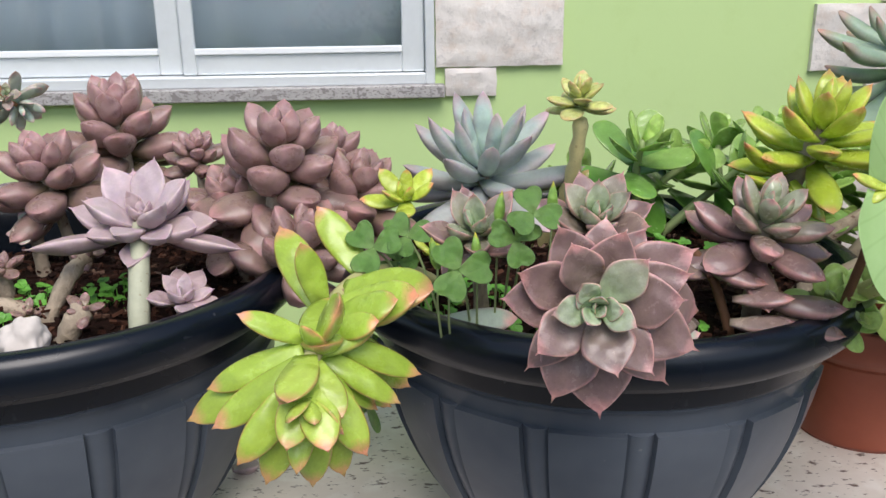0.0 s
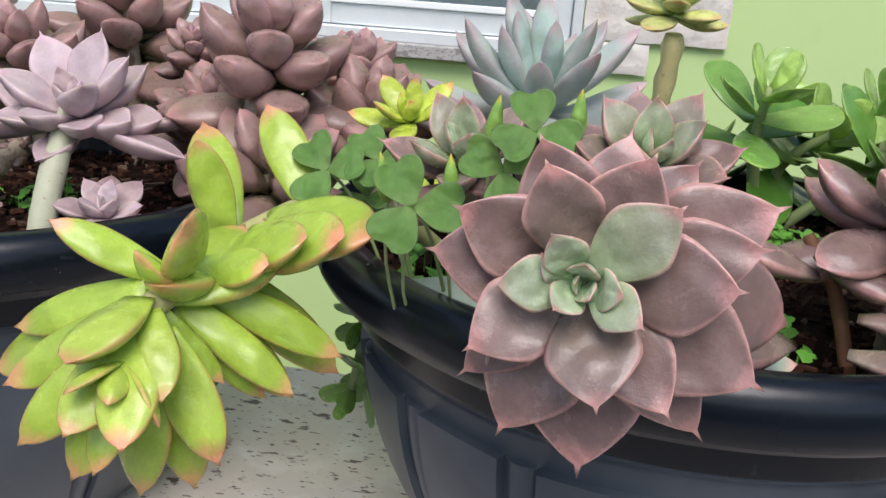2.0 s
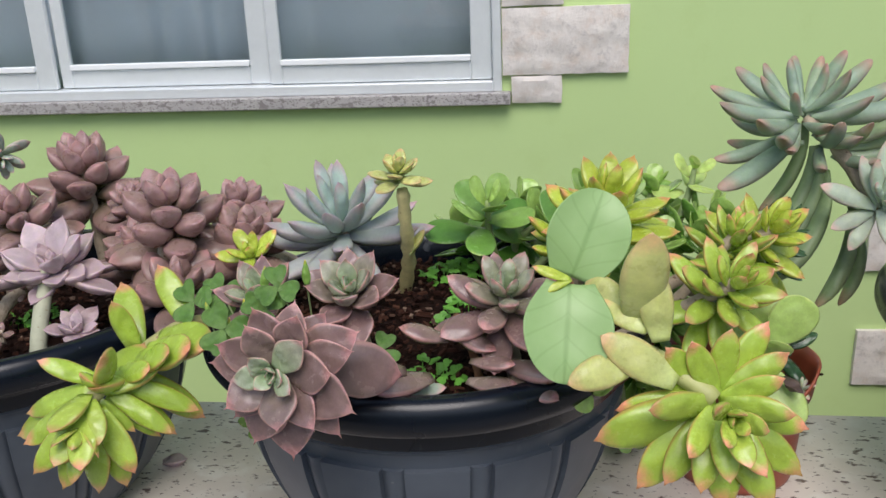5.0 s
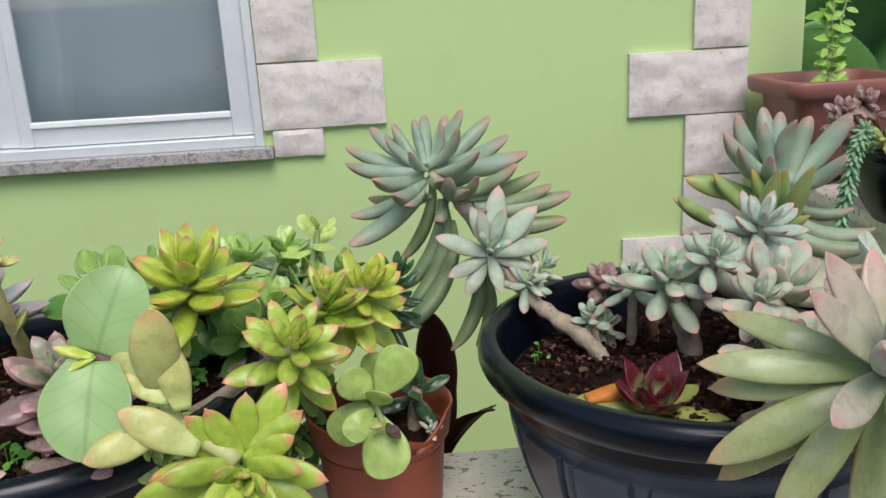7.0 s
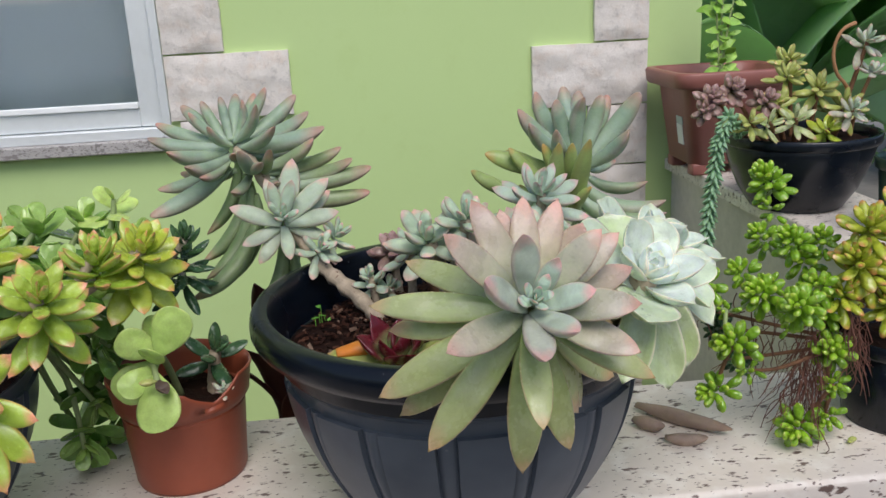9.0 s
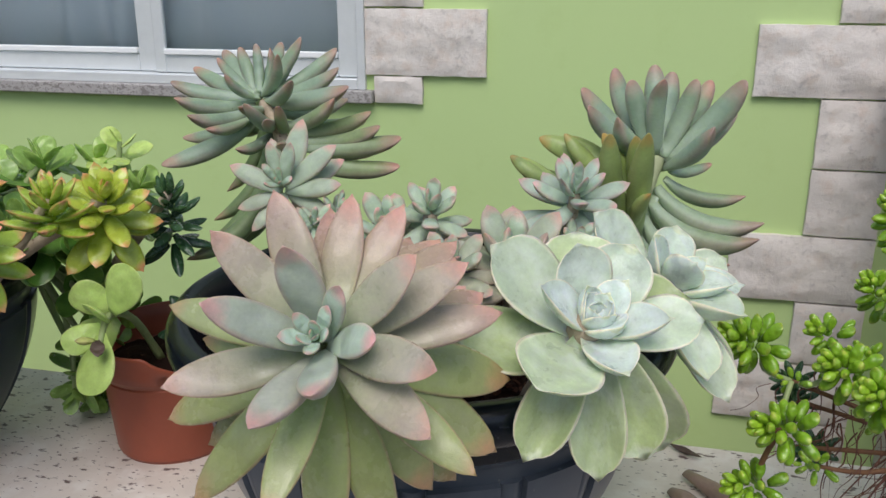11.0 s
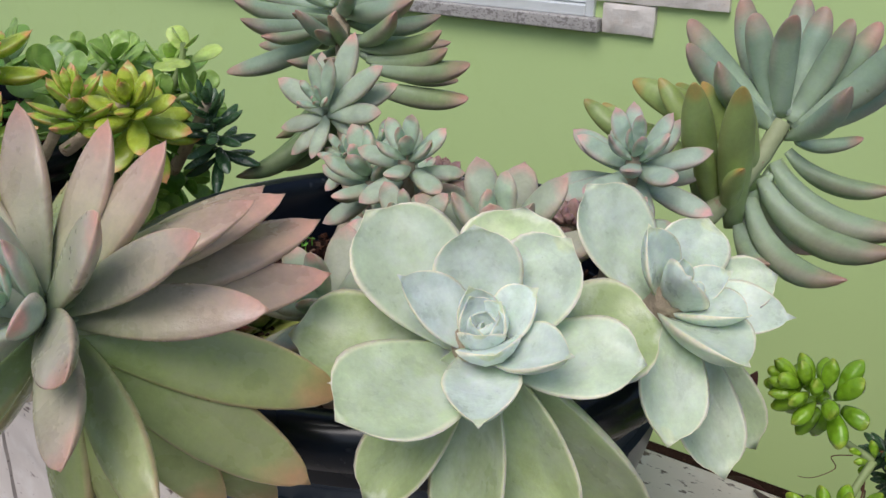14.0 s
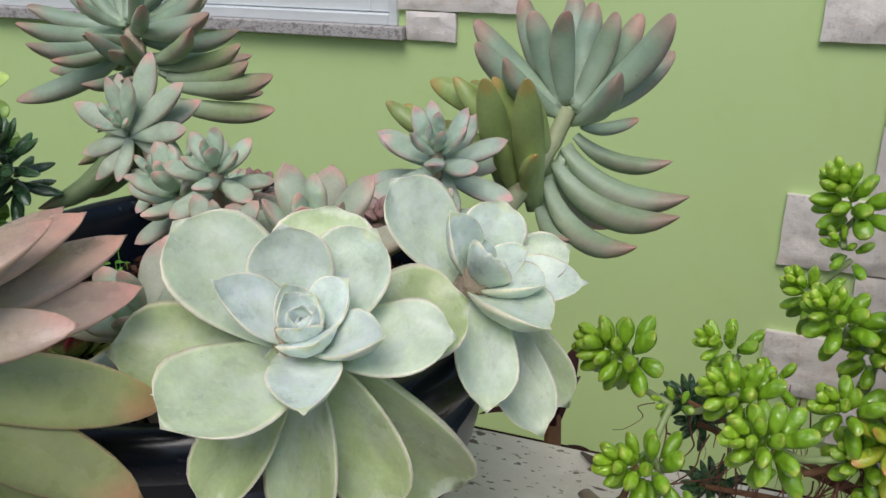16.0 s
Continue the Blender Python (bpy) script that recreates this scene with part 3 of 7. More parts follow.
# ---- pots ----
def bowl_body(r_rim, h, ribs=16):
    """A black garden bowl: rolled lip, two stepped bands, then a belly with sunken flat panels between rounded ribs."""
    k, j = r_rim / 0.175, h / 0.195
    wall = [(0.070, 0.0), (0.084, 0.0005), (0.088, 0.003)]
    heights = [0.006, 0.012, 0.018, 0.026, 0.036, 0.048, 0.06, 0.074, 0.088, 0.102, 0.114, 0.122, 0.130, 0.1318, 0.1326, 0.1334, 0.1345, 0.142, 0.1455, 0.1475, 0.1495]
    for z in heights:
        u = z / 0.15
        wall.append((0.088 + (0.1515 - 0.088) * math.sin(min(1.0, u) ** 0.9 * math.pi / 2) ** 0.95, z))
    n_wall = len(wall)
    lip = [(0.1540, 0.1503), (0.1552, 0.1512), (0.1558, 0.1530), (0.1570, 0.1615), (0.1574, 0.1632), (0.1605, 0.1642), (0.1625, 0.1650), (0.1640, 0.1672), (0.1652, 0.1690), (0.1690, 0.1702), (0.1718, 0.1716), (0.1735, 0.1745), (0.1748, 0.178), (0.175, 0.183),
           (0.1740, 0.1885), (0.1715, 0.1925), (0.168, 0.1946), (0.164, 0.195), (0.160, 0.1936), (0.1577, 0.190), (0.1555, 0.180), (0.1525, 0.160), (0.1500, 0.150), (0.137, 0.143), (0.120, 0.1), (0.07, 0.06), (0.0, 0.055)]
    profile = [(r * k, z * j) for r, z in wall + lip]
    cuts = [0.0, 0.045, 0.085, 0.110, 0.128, 0.1305, 0.1405, 0.2, 0.3, 0.4, 0.5, 0.6, 0.7, 0.8, 0.8595, 0.8695, 0.872, 0.890, 0.915, 0.955]
    angles = [2 * math.pi * (n + c) / ribs for n in range(ribs) for c in cuts]

    def warp(r, z, a, i):
        z /= j
        if z < 0.004 or i >= n_wall:
            return r
        f = (a / (2 * math.pi) * ribs + 1e-6) % 1
        d = min(f, 1 - f)
        panel = min(1.0, max(0.0, (d - 0.130) / 0.010))
        low = min(1.0, max(0.0, (z - 0.004) / 0.022))
        under = 1.0 if z < 0.1330 else 0.0
        hollow = 0.0034 * low * min(1.0, max(0.0, (0.1475 - z) / 0.004))
        belly = 0.0030 * max(0.0, 1 - (d / 0.128) ** 2) * low * under
        flat = r * (1 - math.cos(math.pi / ribs * 0.72)) * (1 - ((0.5 - d) / 0.36) ** 2) * 0.55
        return r - hollow + belly + (hollow + 0.0012 - flat) * panel * under * low

    return lathe(profile[:n_wall], 0, warp, angles=angles), lathe([profile[n_wall - 1]] + profile[n_wall:], 160)


def soil_bed(parent_at, r, z, seed, label):
    bm = bmesh.new()
    rings, seg = 18, 64
    prev = [bm.verts.new((0, 0, z + 0.012))]
    for i in range(1, rings + 1):
        q = i / rings
        ring = []
        for k in range(seg):
            a = 2 * math.pi * k / seg
            p = Vector((q * r * math.cos(a), q * r * math.sin(a), 0))
            hgt = 0.010 * (1 - q * q) + 0.006 * noise.noise(p * 45 + Vector((seed, 0, 0))) + 0.003 * noise.noise(p * 140)
            ring.append(bm.verts.new((p.x, p.y, z + hgt)))
        for k in range(seg):
            if i == 1:
                bm.faces.new((prev[0], ring[k], ring[(k + 1) % seg]))
            else:
                bm.faces.new((prev[k], ring[k], ring[(k + 1) % seg], prev[(k + 1) % seg]))
        prev = ring
    low = [bm.verts.new((v.co.x * 0.96, v.co.y * 0.96, z - 0.004)) for v in prev]
    for k in range(seg):
        bm.faces.new((prev[k], low[k], low[(k + 1) % seg], prev[(k + 1) % seg]))
    ob = part("potting_soil", bm, SOIL, smooth=True)
    ob.location = parent_at
    return tagged(ob, label, "soil", kind="stuff")


BOWLS = [(-0.298, -0.223, 0.1), (0.078, -0.236, -0.05), (0.595, -0.239, -0.185)]
BOWL_TALK = ["black ribbed plastic bowl planter full of mauve succulents", "black ribbed plastic bowl planter crowded with mixed succulents", "black ribbed plastic bowl planter with large pale rosettes"]
bowl_parts = []
SOIL_AT = [(0.1515, 0.157), (0.1535, 0.170), (0.149, 0.150)]
for (x, y, turn), talk, (r_soil, z_soil) in zip(BOWLS, BOWL_TALK, SOIL_AT):
    b = thing("planter_bowl", talk, "planter", (x, y, 0.0), "bowl planters on the ledge")
    if not bowl_parts:
        wall_bm, lip_bm = bowl_body(0.175, 0.195)
        bowl_parts = [part("bowl_body", wall_bm, BELLY_PLASTIC, b, crease=24), part("rim", lip_bm, PLASTIC, b, "rolled black rim", crease=30)]
        pieces = bowl_parts
    else:
        pieces = [new(p.name.split(".")[0], p.data) for p in bowl_parts]
    for p in pieces:
        p.parent = b
        p.rotation_euler.z = turn
    soil_bed((x, y, 0), r_soil, z_soil, x * 10, "dark potting soil inside a bowl planter")

pot = thing("flower_pot", "small terracotta-coloured plastic pot with a torn rim", "flower pot", (0.335, -0.153, 0.0))


def torn(r, z, a, i):
    return r * (1 + 0.003 * math.sin(2 * a + 0.6))


part("pot_body", lathe([(0.040, 0.006), (0.051, 0.0), (0.0525, 0.004), (0.0545, 0.03), (0.058, 0.075), (0.0590, 0.0795), (0.054, 0.05), (0.0, 0.045)], 96, torn), TERRACOTTA, pot)
bm = lathe([(0.0580, 0.0745), (0.0605, 0.079), (0.0625, 0.081), (0.0635, 0.088), (0.0648, 0.096), (0.066, 0.104), (0.0672, 0.107), (0.0665, 0.109), (0.0648, 0.1085), (0.0625, 0.097), (0.0605, 0.086), (0.0592, 0.0790)], 96, torn)
for v in bm.verts:
    a = math.atan2(v.co.y, v.co.x)
    if v.co.z > 0.09:
        bite = max(0.0, 1 - abs(a - radians(-52)) / 0.42)
        v.co.z -= 0.018 * bite ** 0.7 + 0.0012 * math.sin(3 * a)
        v.co.x *= 1 - 0.05 * bite
        v.co.y *= 1 - 0.05 * bite
part("rim", bm, TERRACOTTA, pot, "torn terracotta-coloured rim")
soil_bed((0.335, -0.153, 0), 0.0575, 0.078, 5, "dark potting soil inside a small flower pot")


# ---- skins of the plants ----
MAUVE = leaf_material("mauve_leaf", (0.44, 0.275, 0.265), (0.235, 0.152, 0.122), (0.42, 0.22, 0.21), (0.47, 0.28, 0.27), 0.32, 0.84, 0.45, base=(0.185, 0.19, 0.065), bloom=(0.43, 0.305, 0.29), fade=0.5)
LILAC = leaf_material("lilac_leaf", (0.57, 0.455, 0.475), (0.42, 0.30, 0.30), (0.54, 0.36, 0.40), (0.68, 0.52, 0.54), 0.45, 0.84, 0.7, bloom=(0.58, 0.51, 0.545))
ROSE = leaf_material("rose_brown_leaf", (0.46, 0.53, 0.36), (0.25, 0.160, 0.148), (0.50, 0.24, 0.225), (0.66, 0.35, 0.33), 0.25, 0.86, 0.75, base=(0.24, 0.42, 0.18), rim_from=0.82, base_fade=0.92)
LAVENDER = leaf_material("lilac_edged_blue_leaf", (0.41, 0.55, 0.48), (0.42, 0.42, 0.41), (0.50, 0.33, 0.36), (0.50, 0.40, 0.42), 0.42, 0.78, 0.6, rim_from=0.5, spec=0.4, bloom=(0.46, 0.54, 0.50))
BLUE = leaf_material("blue_grey_leaf", (0.41, 0.55, 0.425), (0.41, 0.42, 0.35), (0.62, 0.35, 0.325), (0.56, 0.43, 0.39), 0.48, 0.82, 0.8, rim_from=0.6, spec=0.35, bloom=(0.47, 0.57, 0.485))
FINGER = leaf_material("grey_green_finger_leaf", (0.295, 0.42, 0.325), (0.25, 0.325, 0.14), (0.44, 0.235, 0.18), (0.42, 0.325, 0.29), 0.44, 0.74, 0.5, base=(0.41, 0.52, 0.36), rim_from=0.65, spec=0.4, bloom=(0.37, 0.455, 0.39), fade=0.6)
DEEP_FINGER = leaf_material("deep_green_finger_leaf", (0.24, 0.33, 0.19), (0.15, 0.235, 0.095), (0.32, 0.20, 0.13), (0.22, 0.23, 0.14), 0.48, 0.80, 0.4, base=(0.25, 0.34, 0.16), rim_from=0.5, spec=0.35, bloom=(0.27, 0.34, 0.24))
OLIVE_FINGER = leaf_material("olive_orange_finger_leaf", (0.31, 0.42, 0.18), (0.32, 0.41, 0.12), (0.46, 0.29, 0.09), (0.36, 0.34, 0.13), 0.40, 0.86, 0.4, base=(0.36, 0.47, 0.24), rim_from=0.6, spec=0.4)
PEACH = leaf_material("peach_green_leaf", (0.43, 0.50, 0.30), (0.37, 0.40, 0.155), (0.49, 0.30, 0.155), (0.58, 0.43, 0.25), 0.29, 0.84, 0.8, base=(0.33, 0.46, 0.155), rim_from=0.86, spec=0.45, bloom=(0.42, 0.43, 0.29), fade=0.2, patch=0.09, reach=0.9)
BLUSH = leaf_material("pink_blushed_leaf", (0.42, 0.50, 0.39), (0.49, 0.315, 0.25), (0.55, 0.30, 0.235), (0.60, 0.41, 0.32), 0.30, 0.84, 0.6, base=(0.36, 0.47, 0.26), rim_from=0.82, spec=0.45, bloom=(0.53, 0.46, 0.41), fade=0.85, patch=0.09, reach=0.85)
GHOST = leaf_material("powdery_pale_green_leaf", (0.67, 0.77, 0.70), (0.44, 0.54, 0.24), (0.58, 0.65, 0.43), (0.90, 0.84, 0.62), 0.33, 0.96, 0.95, base=(0.56, 0.67, 0.46), rim_from=0.86, bloom=(0.81, 0.86, 0.88), fade=0.5, base_fade=0.3, patch=0.08)
SEDUM = leaf_material("yellow_green_leaf", (0.46, 0.585, 0.095), (0.32, 0.47, 0.048), (0.68, 0.29, 0.16), (0.64, 0.28, 0.13), 0.26, 0.84, 0.6, base=(0.38, 0.53, 0.075), rim_from=0.86)
OLIVE = leaf_material("olive_orange_leaf", (0.52, 0.61, 0.085), (0.41, 0.51, 0.050), (0.66, 0.29, 0.12), (0.58, 0.32, 0.12), 0.27, 0.86, 0.3, base=(0.43, 0.56, 0.08), rim_from=0.88)
PINKTIP = leaf_material("pink_tipped_young_leaf", (0.43, 0.60, 0.47), (0.46, 0.47, 0.385), (0.68, 0.36, 0.34), (0.60, 0.42, 0.37), 0.36, 0.80, 0.6, rim_from=0.7, spec=0.4, bloom=(0.50, 0.55, 0.48), fade=1.0)
JADE = leaf_material("jade_green_leaf", (0.42, 0.60, 0.16), (0.105, 0.26, 0.04), (0.26, 0.40, 0.08), (0.34, 0.46, 0.13), 0.22, 0.95, 0.4, rim_from=0.88)
ROUND = leaf_material("pale_round_leaf", (0.52, 0.66, 0.19), (0.35, 0.54, 0.15), (0.47, 0.60, 0.17), (0.55, 0.64, 0.24), 0.36, 0.97, 0.5, rim_from=0.86)
BEAN = leaf_material("glossy_green_bean_leaf", (0.31, 0.51, 0.035), (0.165, 0.35, 0.016), (0.38, 0.47, 0.06), (0.25, 0.41, 0.03), 0.18, 0.88, 0.1, spec=0.6)
GOLDEN = leaf_material("golden_green_leaf", (0.47, 0.52, 0.06), (0.36, 0.43, 0.03), (0.52, 0.22, 0.07), (0.46, 0.42, 0.06), 0.22, 0.80, 0.3, spec=0.6)
MINT = leaf_material("mint_grey_leaf", (0.42, 0.57, 0.41), (0.44, 0.43, 0.32), (0.64, 0.355, 0.30), (0.57, 0.45, 0.37), 0.46, 0.82, 0.7, rim_from=0.6, spec=0.35, bloom=(0.47, 0.58, 0.46))
CRIMSON = leaf_material("crimson_leaf", (0.22, 0.31, 0.12), (0.26, 0.35, 0.15), (0.105, 0.008, 0.016), (0.12, 0.012, 0.02), 0.26, 0.34, 0.7)
DARKGREEN = leaf_material("dark_green_leaf", (0.07, 0.15, 0.06), (0.03, 0.08, 0.035), (0.05, 0.11, 0.045), (0.06, 0.12, 0.05), 0.26, 0.9, 0.2)

# leaf shapes, each in a few variants
def shapes(name, mat, count=3, **kw):
    out = []
    for i in range(count):
        k = dict(kw)
        k["curl"] = kw.get("curl", 0) + (i - (count - 1) / 2) * 9
        k["seed"] = i
        out.append(leaf_mesh(name, mat, **k))
    return out


MAUVE_LEAF = shapes("mauve_leaf", MAUVE, width=0.56, thick=0.36, wide_at=0.58, blunt=1.8, base=0.42, cup=0.12, curl=14, keel=1.5, mucro=0.03)
LILAC_LEAF = shapes("lilac_leaf", LILAC, width=0.56, thick=0.20, wide_at=0.62, blunt=1.5, base=0.42, cup=0.35, curl=16, keel=1.8, mucro=0.05)
ROSE_LEAF = shapes("rose_leaf", ROSE, width=0.70, thick=0.20, wide_at=0.58, blunt=1.5, base=0.36, cup=0.30, curl=24, keel=1.5, mucro=0.06)
PLUMP_LEAF = shapes("plump_leaf", ROSE, width=0.46, thick=0.26, wide_at=0.62, blunt=1.7, base=0.42, cup=0.12, curl=16, keel=1.4, mucro=0.03)
BLUE_LEAF = shapes("blue_leaf", BLUE, width=0.31, thick=0.20, wide_at=0.62, blunt=1.9, base=0.55, cup=0.1, curl=22, keel=1.3, mucro=0.03)
LAVENDER_LEAF = shapes("lavender_leaf", LAVENDER, width=0.27, thick=0.19, wide_at=0.60, blunt=1.85, base=0.55, cup=0.12, curl=20, keel=1.3, mucro=0.03)
FINGER_LEAF = shapes("finger_leaf", FINGER, width=0.180, thick=0.17, wide_at=0.56, blunt=2.25, base=0.58, cup=0.0, curl=42, keel=1.15, mucro=0.0)
PEACH_LEAF = shapes("peach_leaf", PEACH, width=0.32, thick=0.12, wide_at=0.58, blunt=1.75, base=0.38, cup=0.16, curl=10, keel=1.6, mucro=0.02)
BLUSH_LEAF = shapes("peach_leaf", BLUSH, width=0.325, thick=0.12, wide_at=0.58, blunt=1.75, base=0.38, cup=0.16, curl=10, keel=1.6, mucro=0.02)
TIP_LEAF = shapes("young_leaf", PINKTIP, width=0.34, thick=0.16, wide_at=0.60, blunt=1.75, base=0.45, cup=0.16, curl=14, keel=1.5, mucro=0.02)
GHOST_LEAF = shapes("ghost_leaf", GHOST, width=0.72, thick=0.12, wide_at=0.68, blunt=2.3, base=0.34, cup=0.34, curl=24, keel=1.4, mucro=0.045)
CUPPED_LEAF = shapes("cupped_leaf", GHOST, width=0.72, thick=0.22, wide_at=0.60, blunt=1.95, base=0.48, cup=0.46, curl=30, keel=1.3, mucro=0.07)
FOLDED_LEAF = shapes("folded_leaf", GHOST, width=0.60, thick=0.17, wide_at=0.58, blunt=1.7, base=0.46, cup=0.50, curl=16, keel=1.3, mucro=0.07)
SEDUM_LEAF = shapes("sedum_leaf", SEDUM, width=0.48, thick=0.20, wide_at=0.56, blunt=1.8, base=0.58, cup=0.1, curl=16, keel=1.3, mucro=0.04)
OLIVE_LEAF = shapes("olive_leaf", OLIVE, width=0.40, thick=0.20, wide_at=0.58, blunt=1.8, base=0.5, cup=0.1, curl=20, keel=1.3, mucro=0.04)
JADE_LEAF = shapes("jade_leaf", JADE, width=0.62, thick=0.11, wide_at=0.64, blunt=2.4, base=0.3, cup=0.12, curl=10, keel=1.2)
ROUND_LEAF = shapes("round_leaf", ROUND, width=0.74, thick=0.13, wide_at=0.62, blunt=2.4, base=0.25, cup=0.06, curl=6, keel=1.2)
BEAN_LEAF = shapes("bean_leaf", BEAN, 2, width=0.54, thick=0.50, wide_at=0.58, blunt=2.4, base=0.56, curl=10, keel=1.0, rows=8, sides=10)
GOLD_LEAF = shapes("gold_leaf", GOLDEN, 2, width=0.38, thick=0.28, wide_at=0.6, blunt=2.1, base=0.5, curl=16, keel=1.1, rows=9, sides=10)
MINT_LEAF = shapes("mint_leaf", MINT, width=0.37, thick=0.25, wide_at=0.62, blunt=2.1, base=0.5, cup=0.05, curl=16, keel=1.2, mucro=0.03)
CRIMSON_LEAF = shapes("crimson_leaf", CRIMSON, width=0.50, thick=0.16, wide_at=0.5, blunt=1.5, base=0.55, cup=0.25, curl=18, keel=1.5, mucro=0.05)
DARK_LEAF = shapes("dark_leaf", DARKGREEN, 2, width=0.34, thick=0.2, wide_at=0.5, blunt=1.8, base=0.5, curl=16, keel=1.2)


CLOVER_SKIN = leaf_material("soft_green_clover_leaf", (0.12, 0.24, 0.06), (0.09, 0.19, 0.045), (0.12, 0.23, 0.06), (0.14, 0.26, 0.08), 0.55, 0.98, 0.1, base=(0.15, 0.26, 0.075), spec=0.2)
WEED_SKIN = plain("fresh_green_weed_leaf", (0.13, 0.36, 0.045), 0.5, 0, 0.3, 90)
DRY = leaf_material("dry_brown_leaf", (0.38, 0.29, 0.23), (0.31, 0.22, 0.17), (0.26, 0.17, 0.12), (0.38, 0.29, 0.22), 0.55, 0.8, 0.2)
DARK_DRY = leaf_material("shrivelled_dark_leaf", (0.09, 0.06, 0.045), (0.06, 0.038, 0.03), (0.08, 0.05, 0.035), (0.1, 0.06, 0.05), 0.6, 0.9, 0.2)
WINE = leaf_material("dark_wine_leaf", (0.060, 0.015, 0.016), (0.035, 0.011, 0.011), (0.05, 0.016, 0.016), (0.07, 0.02, 0.02), 0.60, 0.9, 0.3, spec=0.15)
PALE_SEDUM = leaf_material("pale_yellow_green_leaf", (0.47, 0.51, 0.16), (0.35, 0.40, 0.10), (0.50, 0.33, 0.14), (0.50, 0.40, 0.18), 0.36, 0.88, 0.4)
STRAW_SEDUM = leaf_material("straw_yellow_leaf", (0.58, 0.61, 0.21), (0.53, 0.55, 0.19), (0.66, 0.43, 0.20), (0.64, 0.46, 0.22), 0.32, 0.80, 0.6, base=(0.50, 0.58, 0.22))
BANANA = leaf_material("broad_green_banana_leaf", (0.40, 0.62, 0.36), (0.33, 0.55, 0.29), (0.36, 0.56, 0.28), (0.42, 0.62, 0.36), 0.30, 0.97, 0.1)
ORANGE = leaf_material("withered_orange_leaf", (0.72, 0.25, 0.03), (0.66, 0.22, 0.03), (0.55, 0.20, 0.04), (0.7, 0.26, 0.05), 0.40, 0.9, 0.2)
BURRO = leaf_material("blue_green_tail_leaf", (0.27, 0.45, 0.27), (0.20, 0.36, 0.20), (0.27, 0.42, 0.25), (0.30, 0.44, 0.28), 0.5, 0.9, 0.2)


def let_light_through(m, colour, share):
    """A thin blade: part of the light passes through it."""
    t = m.node_tree
    thin = t.nodes.new("ShaderNodeBsdfTranslucent")
    thin.inputs["Color"].default_value = (*colour, 1)
    both = t.nodes.new("ShaderNodeMixShader")
    both.inputs[0].default_value = share
    t.links.new(t.nodes["Principled BSDF"].outputs[0], both.inputs[1])
    t.links.new(thin.outputs[0], both.inputs[2])
    t.links.new(both.outputs[0], t.nodes["Material Output"].inputs["Surface"])


let_light_through(BANANA, (0.50, 0.74, 0.38), 0.5)


def vein_material():
    m, t, b = material("veined_seedling_leaf")
    uv = t.nodes.new("ShaderNodeUVMap")
    uv.uv_map = "leaf"
    sep = t.nodes.new("ShaderNodeSeparateXYZ")
    t.links.new(uv.outputs["UV"], sep.inputs[0])
    along, across = sep.outputs["X"], sep.outputs["Y"]
    v = coords(t)
    wave = calc(t, "SINE", calc(t, "MULTIPLY", calc(t, "SUBTRACT", along, calc(t, "MULTIPLY", calc(t, "POWER", across, 0.7), 0.30)), 27.0))
    vein = ramp(t, wave, [(0.88, grey(0)), (1.0, grey(0.22))])
    mid_rib = ramp(t, across, [(0.02, grey(0.45)), (0.08, grey(0))])
    col = mix(t, noise_tex(t, 5, 4, 0.6, v), (0.37, 0.58, 0.22), (0.46, 0.66, 0.29))
    lines = mix(t, 1.0, vein, mid_rib, "SCREEN")
    col = mix(t, lines, col, (0.20, 0.37, 0.11))
    t.links.new(col, b.inputs["Base Color"])
    b.inputs["Roughness"].default_value = 0.36
    b.inputs["Specular IOR Level"].default_value = 0.45
    bump(t, b, calc(t, "ADD", lines, calc(t, "MULTIPLY", noise_tex(t, 6, 2, 0.5, v), 0.9)), -0.7, 0.05)
    return m


VEIN = vein_material()
let_light_through(VEIN, (0.34, 0.56, 0.14), 0.25)
STRAIGHT_FINGER = shapes("finger_leaf", FINGER, width=0.190, thick=0.17, wide_at=0.54, blunt=2.25, base=0.58, cup=0.0, curl=38, keel=1.15, mucro=0.0)
OLIVE_FINGER_LEAF = shapes("finger_leaf", OLIVE_FINGER, width=0.23, thick=0.18, wide_at=0.58, blunt=1.8, base=0.55, cup=0.0, curl=20, keel=1.15)
ARC_FINGER = shapes("finger_leaf", FINGER, width=0.170, thick=0.17, wide_at=0.60, blunt=1.8, base=0.85, cup=0.0, curl=78, keel=1.15)
LONG_FINGER = shapes("finger_leaf", DEEP_FINGER, width=0.165, thick=0.15, wide_at=0.62, blunt=2.2, base=0.68, cup=0.0, curl=72, keel=1.15, mucro=0.0)
MINTY_LEAF = shapes("minty_leaf", MINT, width=0.355, thick=0.19, wide_at=0.58, blunt=1.7, base=0.46, cup=0.12, curl=20, keel=1.4, mucro=0.02)
CLOVER_LEAF = shapes("clover_leaflet", CLOVER_SKIN, 2, width=1.02, thick=0.03, wide_at=0.70, blunt=2.8, base=0.12, cup=0.22, curl=-14, keel=1.0, notch=0.10)
SEEDLING_LEAF = shapes("seedling_leaf", VEIN, 2, width=0.88, thick=0.02, wide_at=0.46, blunt=1.9, base=0.55, cup=0.26, curl=-34, keel=1.0, wave=0.03, rows=20, sides=20)
PALE_LEAF = shapes("pale_leaf", PALE_SEDUM, width=0.36, thick=0.24, wide_at=0.56, blunt=1.9, base=0.5, cup=0.12, curl=10, keel=1.3, mucro=0.02)
